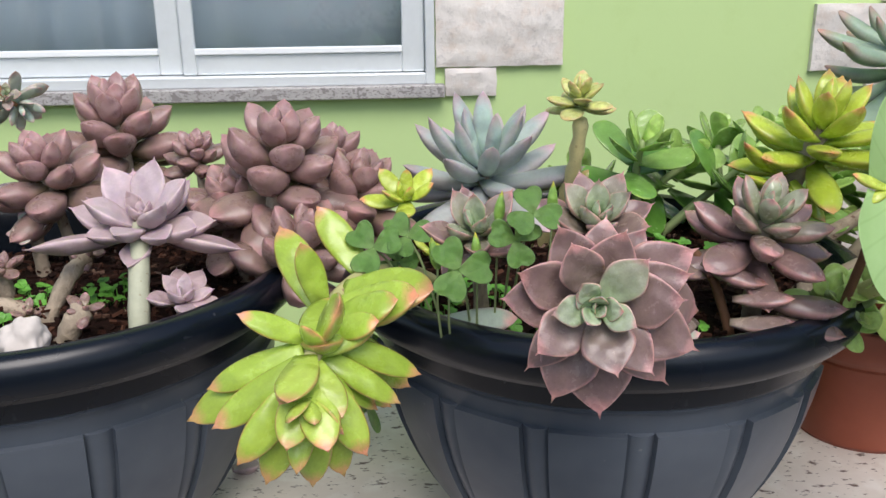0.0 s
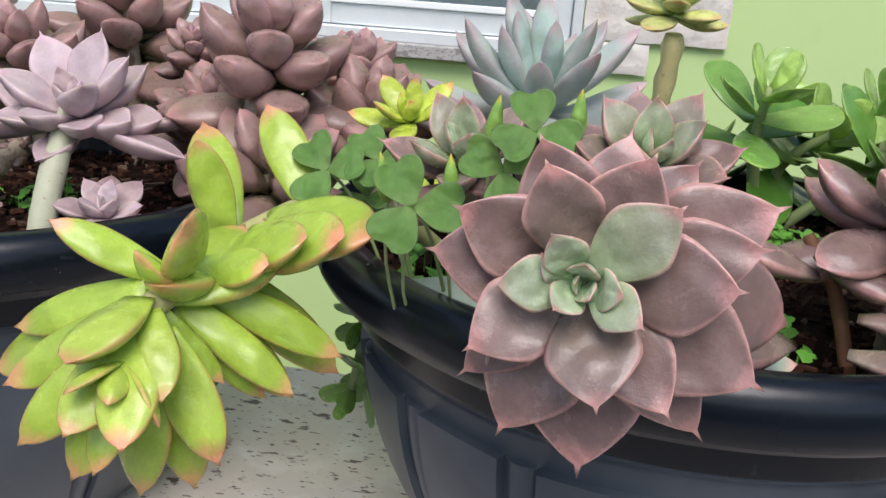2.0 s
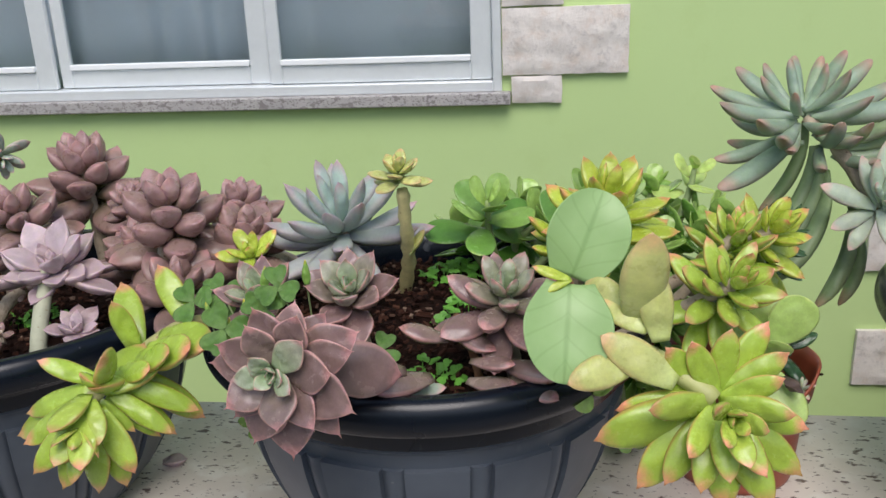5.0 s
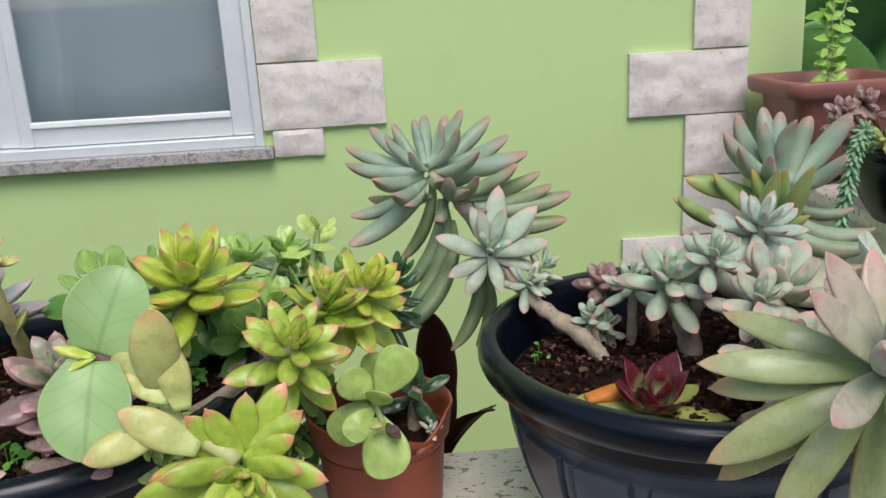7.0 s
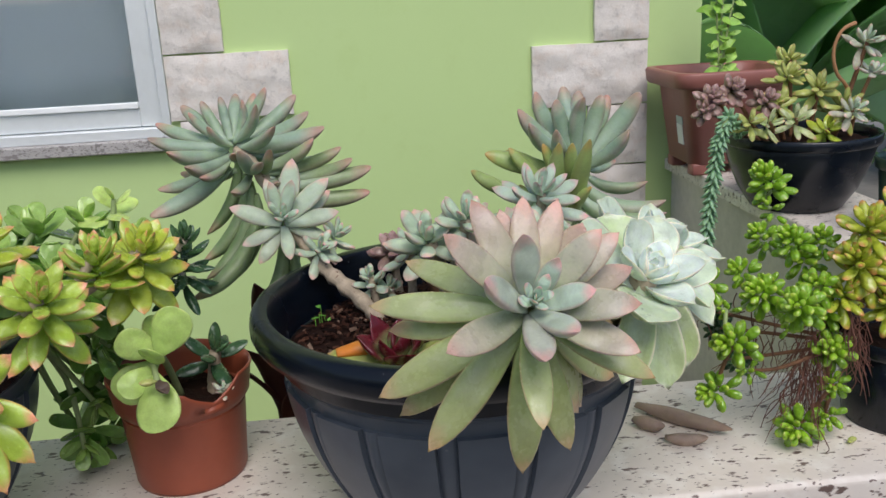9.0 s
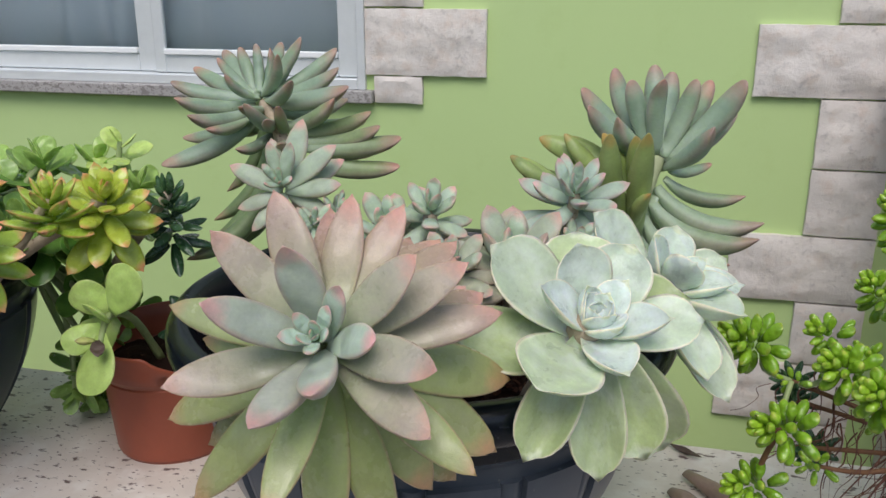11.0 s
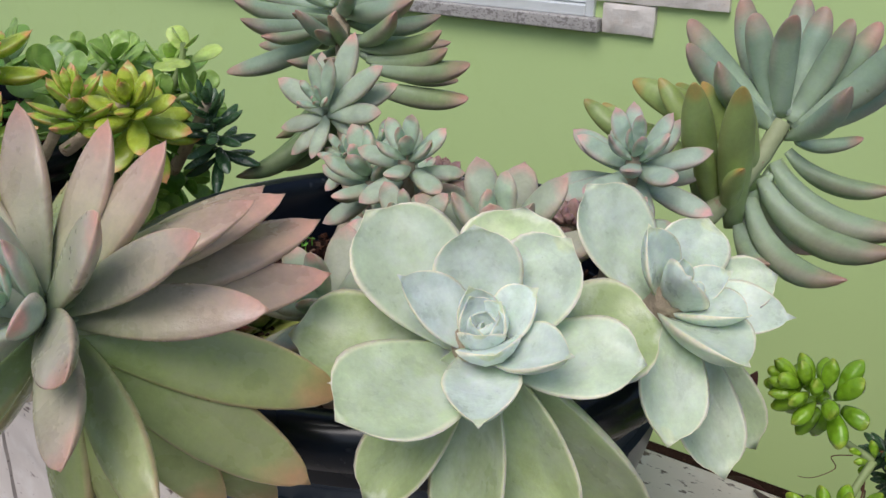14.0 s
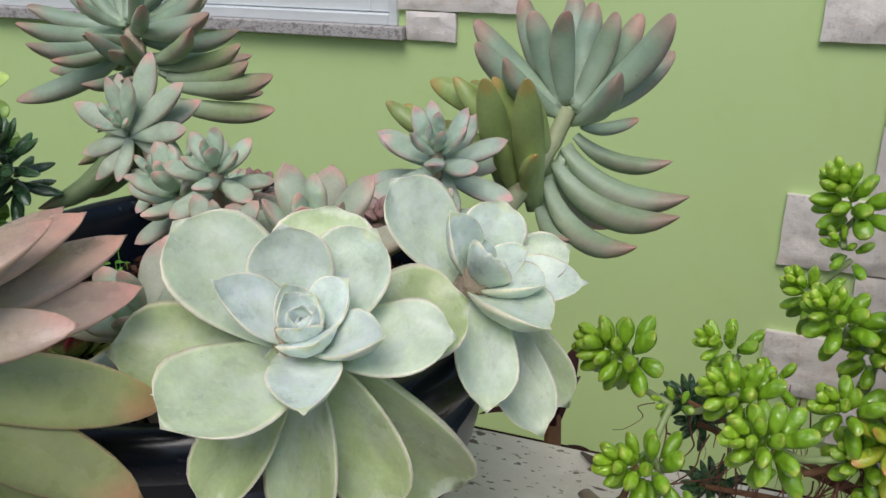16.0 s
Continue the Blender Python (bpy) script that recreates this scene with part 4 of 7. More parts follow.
STRAW_LEAF = shapes("straw_leaf", STRAW_SEDUM, width=0.42, thick=0.22, wide_at=0.54, blunt=1.8, base=0.5, cup=0.12, curl=10, keel=1.3, mucro=0.02)
DARK_DRY_LEAF = shapes("dry_leaf", DARK_DRY, 1, width=0.30, thick=0.10, wide_at=0.5, blunt=1.6, base=0.4, cup=0.5, curl=30, keel=1.2, wave=0.18)
DRY_LEAF = shapes("dry_leaf", DRY, 2, width=0.26, thick=0.22, wide_at=0.5, blunt=2.0, base=0.6, curl=14, keel=1.1, wave=0.05)
WINE_LEAF = shapes("wine_leaf", WINE, 2, width=0.34, thick=0.03, wide_at=0.45, blunt=1.6, base=0.3, cup=0.2, curl=-45, keel=1.0, rows=18)
BANANA_LEAF = shapes("banana_leaf", BANANA, 2, width=0.46, thick=0.01, wide_at=0.45, blunt=1.9, base=0.35, cup=-0.28, curl=-50, keel=1.0, wave=0.03, rows=30, sides=20)
ORANGE_LEAF = shapes("withered_leaf", ORANGE, 1, width=0.34, thick=0.24, wide_at=0.5, blunt=2.2, base=0.6, curl=10)
POD_LEAF = shapes("pod", leaf_material("green_pod_with_yellow_tip", (0.24, 0.42, 0.08), (0.20, 0.38, 0.07), (0.62, 0.52, 0.06), (0.26, 0.44, 0.1), 0.5, 0.8, 0.2), 1, width=0.34, thick=0.3, wide_at=0.35, blunt=1.5, base=0.5, rows=8, sides=8)
BURRO_LEAF = shapes("tail_leaf", BURRO, 1, width=0.36, thick=0.28, wide_at=0.5, blunt=1.9, base=0.5, curl=25, rows=7, sides=8)


def stem(plant, points, radii, mat=STEM, rough=0.12, name="stem", seed=1):
    ob = part(name, tube([Vector(p) - plant.location for p in points], radii, 10, rough, seed), mat, plant)
    return ob


def under(plant, branch, before):
    """Gives the leaves that a plant has got since then to the branch that bears them."""
    for ob in list(plant.children):
        if ob not in before and ob != branch:
            ob.parent = branch


def succulent(name, label, base, category="succulent", group=""):
    return thing(name, label, category, base, group)


# ---- kinds of plants ----
def simple(name, label, centre, axis, size, leaf, n, base=None, stem_r=0.005, mat=STEM, z_soil=0.168, **kw):
    """A plant with one rosette on a stem that rises from the soil."""
    c = Vector(centre)
    ax = Vector(axis).normalized()
    b = Vector(base) if base else Vector((c.x - ax.x * size * 0.5, c.y - ax.y * size * 0.5, z_soil - 0.004))
    p = succulent(name, label, b)
    stem(p, [b, b.lerp(c, 0.5) - ax * size * 0.12, c - ax * size * 0.05], [stem_r * 1.15, stem_r, stem_r * 0.85], mat, seed=n)
    rosette(p, c, ax, size, leaf, n, **kw)
    return p


def jade(label, base, tips, leaf=JADE_LEAF, size=0.030, pairs=4, age=(0.0, 1.0), seed=1, name="jade_plant"):
    """A branching plant with round leaves in crossed pairs towards the end of each branch."""
    rng = random.Random(seed)
    b = Vector(base)
    p = succulent(name, label, b)
    for tip in tips:
        t = Vector(tip)
        t = t - Vector((0, 0, size * 0.35))
        elbow = b.lerp(t, 0.55) + Vector((rng.uniform(-0.01, 0.01), rng.uniform(-0.01, 0.01), 0.008))
        branch = stem(p, [b, elbow, t], [0.0038, 0.003, 0.002], GREEN_STEM, 0.1, "branch", rng.randint(1, 999))
        d = ((t - elbow).normalized() + Vector((rng.uniform(-0.3, 0.3), rng.uniform(-0.7, -0.1), 0.6))).normalized()
        before = set(p.children)
        rosette(p, t, d, size, leaf, pairs * 2, tilt=(20, 96), drop=0.8, small=0.5, power=0.9, jitter=9, hub=0.05, age=age, spin=rng.uniform(0, 6), seed=rng.randint(1, 999))
        under(p, branch, before)
    return p


def beans(plant, c, axis, r, n, mesh=BEAN_LEAF, seed=1, age=(0.0, 0.8)):
    rosette(plant, c, axis, r, mesh, n, tilt=(8, 115), drop=1.5, small=0.62, power=0.9, hub=0.30, jitter=9, seed=seed, age=age)


def clover(at, foot, size, turn, tip_to=(0, -0.5, 0.85), label="green clover with three heart-shaped leaflets on a thin stalk"):
    p = succulent("clover", label, foot, "clover", "clovers in the bowl")
    a, f = Vector(at), Vector(foot)
    stem(p, [f, f.lerp(a, 0.6) + Vector((0, 0, 0.008)), a], [0.0008, 0.0007, 0.0006], GREEN_STEM, 0, "stalk")
    ax = Vector(tip_to).normalized()
    e1 = ax.orthogonal().normalized()
    e2 = ax.cross(e1)
    for k in range(3):
        q = turn + k * 2 * math.pi / 3
        out = e1 * math.cos(q) + e2 * math.sin(q) + ax * 0.12
        put_leaf(p, CLOVER_LEAF[k % 2], a, out, ax, size * 0.88, 0.4, 1.0, 1.0, "leaflet")
    return p


def weed_patch(centre, spread, n, seed, label="low green weeds with tiny round leaves on the soil", size=0.006):
    """Tiny leaves on threads, too many to count."""
    rng = random.Random(seed)
    bm = bmesh.new()
    for i in range(n):
        a, r = rng.uniform(0, 6.28), spread * math.sqrt(rng.random())
        x, y, z = r * math.cos(a), r * 0.8 * math.sin(a), rng.uniform(0.002, 0.018) * (1.2 - r / spread)
        ax = Vector((rng.uniform(-0.5, 0.5), rng.uniform(-0.8, 0.2), 1)).normalized()
        e1 = ax.orthogonal().normalized()
        e1.rotate(Matrix.Rotation(rng.uniform(0, 6.28), 3, ax))
        e2 = ax.cross(e1)
        s = size * rng.uniform(0.5, 1.1)
        c = Vector((x, y, z))
        for o, m in ((-1, 0.9), (1, 0.9), (0, 1.1)):
            d = (e1 + e2 * o * 0.9).normalized() * s * m
            w = ax.cross(d).normalized() * s * 0.42
            v = [bm.verts.new(c + q) for q in (d * 0.1, d * 0.5 + w, d * 0.9 + w * 0.6, d * 1.05, d * 0.9 - w * 0.6, d * 0.5 - w)]
            u = bm.verts.new(c + d * 0.55 - ax * s * 0.10)
            for k in range(6):
                bm.faces.new((v[k], v[(k + 1) % 6], u))
        th = 0.0003
        q = [bm.verts.new(Vector((x, y, -0.004)) + o) for o in (Vector((th, 0, 0)), Vector((-th, th, 0)), Vector((-th, -th, 0)))]
        w = [bm.verts.new(c + o) for o in (Vector((th, 0, 0)), Vector((-th, th, 0)), Vector((-th, -th, 0)))]
        for k in range(3):
            bm.faces.new((q[k], q[(k + 1) % 3], w[(k + 1) % 3], w[k]))
    ob = part("weeds", bm, WEED_SKIN, smooth=False)
    ob.location = centre
    return tagged(ob, label, "weeds", kind="stuff")


def litter(centre, r, n, seed, label="bark chips and dry bits on the soil"):
    """Bark chips and root bits strewn on soil."""
    rng = random.Random(seed)
    bm = bmesh.new()
    for i in range(n):
        a, q = rng.uniform(0, 6.28), r * math.sqrt(rng.random())
        m = Matrix.Translation((q * math.cos(a), q * math.sin(a), 0.012 * (1 - (q / r) ** 2) + rng.uniform(0.0, 0.003))) @ Euler((rng.uniform(-0.4, 0.4), rng.uniform(-0.4, 0.4), rng.uniform(0, 6.28))).to_matrix().to_4x4()
        sx, sy, sz = rng.uniform(0.0008, 0.0042) * (2.2 if i % 13 == 0 else 1), rng.uniform(0.0006, 0.0016), rng.uniform(0.0005, 0.0014)
        v = [bm.verts.new(m @ Vector((x * sx * rng.uniform(0.7, 1.2), y * sy * rng.uniform(0.6, 1.3), z * sz))) for x in (-1, 1) for y in (-1, 1) for z in (-1, 1)]
        for f in ((0, 1, 3, 2), (4, 6, 7, 5), (0, 4, 5, 1), (2, 3, 7, 6), (0, 2, 6, 4), (1, 5, 7, 3)):
            bm.faces.new([v[k] for k in f])
    ob = part("soil_litter", bm, BARK, smooth=False)
    ob.location = centre
    return tagged(ob, label, "bark chips", kind="stuff")


def bark_material():
    m, t, b = material("mixed_bark_chips")
    g = t.nodes.new("ShaderNodeNewGeometry")
    # Chips darkened along with the soil, plant shade included in their browns.
    t.links.new(ramp(t, g.outputs["Random Per Island"], [(0.0, (0.010, 0.006, 0.005)), (0.6, (0.038, 0.016, 0.011)), (0.92, (0.085, 0.038, 0.024)), (1.0, (0.22, 0.15, 0.11))]), b.inputs["Base Color"])
    b.inputs["Roughness"].default_value = 0.9
    b.inputs["Specular IOR Level"].default_value = 0.1
    return m


BARK = bark_material()
litter((-0.298, -0.223, 0.160), 0.145, 1500, 1)
litter((0.078, -0.236, 0.173), 0.147, 1700, 2)
litter((0.595, -0.239, 0.153), 0.143, 1500, 3)

# ---- first bowl ----
M = "mauve_rosette_succulent"
simple(M, "tall mauve succulent with plump overlapping leaves", (-0.132, -0.222, 0.272), (0.10, -0.32, 0.9), 0.0550, MAUVE_LEAF, 22, (-0.152, -0.245, 0.155), 0.0055, tilt=(6, 94), drop=1.04, small=0.42, power=0.7, jitter=11, seed=3)
simple(M, "mauve succulent rosette with rounded pointed leaves", (-0.277, -0.090, 0.276), (0.0, -0.3, 0.95), 0.0576, MAUVE_LEAF, 25, (-0.265, -0.10, 0.155), 0.0055, tilt=(6, 94), drop=0.94, small=0.42, jitter=11, seed=5)
simple(M, "small mauve succulent rosette on a thin stem", (-0.205, -0.145, 0.254), (0.1, -0.35, 0.9), 0.0260, MAUVE_LEAF, 19, (-0.195, -0.16, 0.155), 0.003, tilt=(8, 94), drop=0.8, small=0.42, jitter=11, seed=6)
simple(M, "mauve succulent rosette beside the bowl's rim", (-0.309, -0.172, 0.250), (-0.15, -0.4, 0.88), 0.0474, MAUVE_LEAF, 21, (-0.295, -0.16, 0.155), 0.004, tilt=(8, 94), drop=0.72, small=0.42, jitter=11, seed=7)
simple(M, "dark mauve succulent leaning over the bowl's rim", (-0.082, -0.190, 0.232), (0.35, -0.2, 0.85), 0.0512, MAUVE_LEAF, 21, (-0.15, -0.2, 0.155), 0.004, tilt=(10, 94), drop=0.65, small=0.45, age=(0.4, 1), jitter=11, seed=8)
simple(M, "mauve succulent rosette behind its taller neighbour", (-0.105, -0.140, 0.248), (0.15, -0.2, 0.95), 0.0440, MAUVE_LEAF, 20, (-0.15, -0.15, 0.155), 0.004, tilt=(8, 94), drop=0.79, small=0.42, jitter=11, seed=9)
simple(M, "mauve succulent rosette low behind the others", (-0.175, -0.190, 0.225), (0.0, -0.3, 0.95), 0.0461, MAUVE_LEAF, 20, (-0.17, -0.18, 0.155), 0.004, tilt=(8, 94), drop=0.65, small=0.42, age=(0.3, 1), jitter=11, seed=10)
simple(M, "mauve succulent drooping over the rim behind", (-0.115, -0.255, 0.212), (0.4, -0.3, 0.8), 0.0461, MAUVE_LEAF, 15, (-0.155, -0.25, 0.155), 0.004, tilt=(12, 94), drop=0.65, small=0.5, age=(0.5, 1), jitter=11, seed=11)
simple("grey_rosette_succulent", "grey-pink succulent rosette with a green centre", (-0.372, -0.262, 0.208), (0.0, -0.6, 0.8), 0.036, ROSE_LEAF, 16, (-0.36, -0.24, 0.155), 0.004, tilt=(8, 100), drop=0.4, small=0.4, fat=0.85, seed=13)
simple(M, "tiny pink-mauve succulent offset in the soil", (-0.190, -0.288, 0.184), (0.2, -0.35, 0.9), 0.024, LILAC_LEAF, 11, z_soil=0.160, tilt=(12, 85), small=0.5, jitter=11, seed=12)
simple(M, "tiny pink-mauve succulent offset near the rim", (-0.322, -0.335, 0.178), (-0.1, -0.4, 0.9), 0.022, LILAC_LEAF, 11, z_soil=0.160, tilt=(12, 85), small=0.5, jitter=11, seed=16)
simple(M, "small withered mauve rosette beside bare stems", (-0.318, -0.236, 0.192), (0, -0.3, 0.95), 0.0160, MAUVE_LEAF, 11, z_soil=0.160, tilt=(10, 95), small=0.5, age=(0.5, 1), jitter=11, seed=17)
simple("green_offset", "small grey-green offset with rounded leaves", (-0.318, -0.178, 0.202), (-0.1, -0.5, 0.85), 0.018, BLUE_LEAF, 9, z_soil=0.160, tilt=(12, 90), small=0.5, fat=1.6, seed=18)
lp = succulent("lilac_rosette_succulent", "pale lilac succulent rosette on a bare stem", (-0.213, -0.312, 0.160))
stem(lp, [(-0.213, -0.312, 0.160), (-0.214, -0.295, 0.195), (-0.216, -0.268, 0.228)], [0.0066, 0.0060, 0.0054], PALE_STEM)
LC, LA = (-0.216, -0.264, 0.230), (0.0, -0.38, 0.92)
leaves_at(lp, LC, LA, LILAC_LEAF, [(-90, 42, 40), (150, 42, 36), (30, 46, 38), (-150, 45, 40), (-35, 48, 42), (90, 58, 34), (140, 66, 36), (50, 68, 36), (170, 70, 40), (5, 72, 44), (-60, 62, 40), (-120, 66, 40), (100, 84, 34), (-20, 78, 44), (-165, 80, 42)], drop=0.012)
leaves_between(lp, LC, LILAC_LEAF, [(6, 0, -9, 62, -16, -16), (-6, 0, -9, -66, -14, -13), (4, 8, -8, 44, 30, -10), (-4, 8, -8, -46, 28, -8)], 0.95, 0.62, (0, 0.15, 1.0), 4)
rosette(lp, LC, LA, 0.018, LILAC_LEAF, 6, tilt=(8, 28), seed=2)

st = succulent("bare_stemmed_succulent", "two bare orange-brown stems with small grey-green leaf tufts", (-0.398, -0.138, 0.155))
stem(st, [(-0.398, -0.138, 0.155), (-0.388, -0.137, 0.213), (-0.385, -0.137, 0.266), (-0.378, -0.136, 0.298), (-0.362, -0.135, 0.319), (-0.350, -0.133, 0.313), (-0.346, -0.128, 0.293), (-0.340, -0.120, 0.284)], [0.0046, 0.004, 0.0036, 0.0034, 0.0028, 0.002, 0.0016, 0.0015], ORANGE_STEM)
stem(st, [(-0.398, -0.142, 0.19), (-0.405, -0.142, 0.236), (-0.413, -0.142, 0.256), (-0.411, -0.142, 0.268)], [0.0036, 0.004, 0.0036, 0.003], ORANGE_STEM)
stem(st, [(-0.378, -0.136, 0.298), (-0.384, -0.138, 0.304), (-0.390, -0.139, 0.307)], [0.002, 0.0017, 0.0012], ORANGE_STEM)
rosette(st, (-0.411, -0.142, 0.268), (-0.05, -0.3, 1), 0.022, BLUE_LEAF, 7, tilt=(10, 85), small=0.7, fat=1.7, age=(0.2, 0.5), seed=3)
rosette(st, (-0.338, -0.118, 0.283), (0.45, -0.5, -0.35), 0.024, BLUE_LEAF, 14, tilt=(15, 105), small=0.6, fat=1.4, drop=0.5, age=(0.2, 0.9), seed=4)
rosette(st, (-0.344, -0.126, 0.292), (0.1, -0.7, 0.5), 0.012, ROSE_LEAF, 7, tilt=(12, 95), small=0.6, age=(0.3, 0.9), seed=14)
rosette(st, (-0.391, -0.139, 0.308), (-0.5, -0.2, 0.5), 0.011, BLUE_LEAF, 6, tilt=(10, 95), small=0.6, seed=5)
rosette(st, (-0.385, -0.138, 0.236), (0.6, -0.4, 0.4), 0.020, BLUE_LEAF, 4, tilt=(30, 85), small=0.7, fat=1.3, seed=6)

for pts, r in (([(-0.36, -0.25, 0.165), (-0.34, -0.262, 0.180), (-0.315, -0.258, 0.176), (-0.295, -0.262, 0.170)], 0.0045), ([(-0.385, -0.275, 0.165), (-0.365, -0.290, 0.186), (-0.345, -0.300, 0.172)], 0.0058), ([(-0.285, -0.265, 0.160), (-0.270, -0.255, 0.190), (-0.262, -0.238, 0.200)], 0.005), ([(-0.262, -0.300, 0.160), (-0.252, -0.305, 0.178), (-0.246, -0.300, 0.186)], 0.006)):
    dead = succulent("bare_succulent", "bare twisted grey-brown succulent stem on the soil", pts[0], "succulent")
    stem(dead, pts, [r] * len(pts), STEM, 0.25)
    rosette(dead, Vector(pts[-1]), (0.1, -0.4, 0.9), 0.013, MAUVE_LEAF, 7, tilt=(15, 95), small=0.5, age=(0.7, 1), seed=int(r * 9999))

bm = bmesh.new()
bmesh.ops.create_icosphere(bm, subdivisions=4, radius=1)
for v in bm.verts:
    n = v.co.normalized()
    k = 1 + 0.32 * noise.noise(n * 1.7) + 0.16 * noise.noise(n * 4.5) + 0.07 * noise.noise(n * 10)
    v.co = Vector((n.x * 0.013, n.y * 0.011, n.z * 0.017)) * k
lump = part("white_stone", bm, plain("chalky_white_stone", (0.66, 0.60, 0.54), 0.85, 0, 0.18, 90, 0.001))
lump.location = (-0.262, -0.345, 0.182)
tagged(lump, "rough chalky white stone lying on the soil", "stone")
for i, (c, s, n) in enumerate((((-0.292, -0.245, 0.168), 0.026, 26), ((-0.250, -0.235, 0.170), 0.024, 26), ((-0.315, -0.300, 0.168), 0.026, 24), ((-0.405, -0.30, 0.165), 0.014, 8))):
    weed_patch(c, s, n, 30 + i, size=0.0075)

# ---- second bowl ----
rp_ = succulent("rose_rosette_succulent", "large rose-brown rosette with pink leaf edges and green heart", (0.050, -0.35, 0.168))
stem(rp_, [(0.050, -0.35, 0.168), (0.042, -0.40, 0.205), (0.026, -0.440, 0.234)], [0.007, 0.0065, 0.006], STEM)
RC, RA = (0.024, -0.456, 0.238), (-0.12, -0.95, 0.22)
leaves_to(rp_, RC, RA, ROSE_LEAF, [(-20, -7, -1, 0.22, 1.05), (19, -4, 21, 0.48, 1.0), (13, -14, -5, 0.24, 1.0), (-9, -9, 13, 0.15, 1.0)], deep=(-0.002, 0.004), seed=2)
leaves_to(rp_, RC, RA, ROSE_LEAF, [(-12, 0, 27, 0.98, 1.0), (34, -8, 5, 1.0, 1.05), (43, -2, -20, 1.0, 0.95), (22, -9, -28, 1.0, 0.86), (6, -17, -24, 0.94, 1.12), (-26, -5, -18, 0.98, 1.05)], deep=(0.002, 0.007), seed=3)
leaves_to(rp_, RC, RA, ROSE_LEAF, [(13, 10, 29, 1.0, 1.0), (45, 13, 18, 1.0, 0.9), (42, 8, 9, 1.0, 0.8), (33, 4, -38, 1.0, 0.75), (4, 6, -54, 1.0, 0.95), (-17, 6, -45, 1.0, 0.95), (-38, 12, -1, 1.0, 0.95), (-32, 8, 12, 1.0, 0.95), (-14, 18, 29, 1.0, 0.95), (9, 24, 31, 1.0, 0.9), (25, 22, 26, 1.0, 0.8), (-27, 9, -32, 1.0, 0.7)], deep=(0.006, 0.016), seed=4)
leaves_to(rp_, RC, RA, PLUMP_LEAF, [(60, 45, -21, 1.0, 1.3)], deep=(0.02, 0.03))
rosette(rp_, Vector(RC) + Vector((0.000, 0.001, -0.001)), RA, 0.0150, ROSE_LEAF, 6, tilt=(6, 42), small=0.5, age=(0, 0.1), seed=5)
simple("rose_rosette_succulent", "rose-brown rosette with pale green heart behind a larger one", (0.046, -0.362, 0.250), (0.0, -0.6, 0.8), 0.034, ROSE_LEAF, 15, (0.05, -0.33, 0.168), 0.005, tilt=(8, 78), drop=0.4, small=0.45, fat=0.85, jitter=9, age=(0, 1.3), seed=22)
simple("rose_rosette_succulent", "rose-brown rosette with long lower leaves", (0.144, -0.352, 0.245), (0.12, -0.45, 0.88), 0.043, PLUMP_LEAF, 22, (0.15, -0.33, 0.168), 0.005, tilt=(8, 108), drop=0.6, small=0.4, fat=1.0, age=(0.1, 1.5), seed=23)
simple("rose_rosette_succulent", "small rose-brown rosette under clover leaves", (-0.017, -0.356, 0.244), (-0.15, -0.5, 0.85), 0.032, ROSE_LEAF, 12, (-0.01, -0.33, 0.168), 0.004, tilt=(10, 76), drop=0.4, small=0.5, fat=0.75, jitter=10, age=(0, 1.2), seed=24)
ls = succulent("rose_leaf_offset", "loose rose-brown leaves of a sprawling succulent", (0.128, -0.355, 0.175))
stem(ls, [(0.128, -0.355, 0.175), (0.120, -0.345, 0.205), (0.110, -0.335, 0.222)], [0.0028, 0.0025, 0.0022], BROWN_STEM)
leaves_between(ls, (0.128, -0.37, 0.195), PLUMP_LEAF, [(-6, 4, 8, 22, -8, 12), (-8, 0, -4, 24, -12, -2), (12, 6, 6, 52, -8, 4), (-20, 16, 26, 10, 0, 18), (-45, -12, 8, -84, -26, 22), (-20, 10, 20, -50, 4, 30), (20, 4, -2, 48, -16, -8), (-30, -4, 0, -66, -30, 6)], 1.0, 1.0)
simple("blue_rosette_succulent", "blue-grey rosette with thick finger leaves", (0.004, -0.205, 0.248), (-0.02, -0.3, 0.95), 0.068, LAVENDER_LEAF, 26, (0.0, -0.19, 0.165), 0.006, tilt=(10, 92), drop=0.32, small=0.6, power=0.75, fat=1.0, jitter=10, age=(0.0, 0.9), seed=25)
sk = succulent("stalked_sedum", "small yellow-green rosette on a tall ringed stalk", (0.044, -0.172, 0.165))
stem(sk, [(0.044, -0.172, 0.165), (0.052, -0.190, 0.188), (0.060, -0.215, 0.222), (0.062, -0.236, 0.254), (0.063, -0.246, 0.284)], [0.0056, 0.0052, 0.0046, 0.0046, 0.0042], plain("straw_coloured_ringed_stem", (0.74, 0.65, 0.30), 0.6, 0, 0.25, 120, 0.0008, (0.56, 0.46, 0.20)), 0.30)
rosette(sk, (0.061, -0.250, 0.300), (0.0, -0.25, 0.95), 0.022, STRAW_LEAF, 14, fat=1.45, tilt=(8, 104), drop=0.45, small=0.6, age=(0, 0.4), seed=26)
put_leaf(sk, STRAW_LEAF[0], (0.061, -0.222, 0.225), (0.5, 0, 0.75), (-0.6, -0.5, 0.4), 0.024, 0.3)

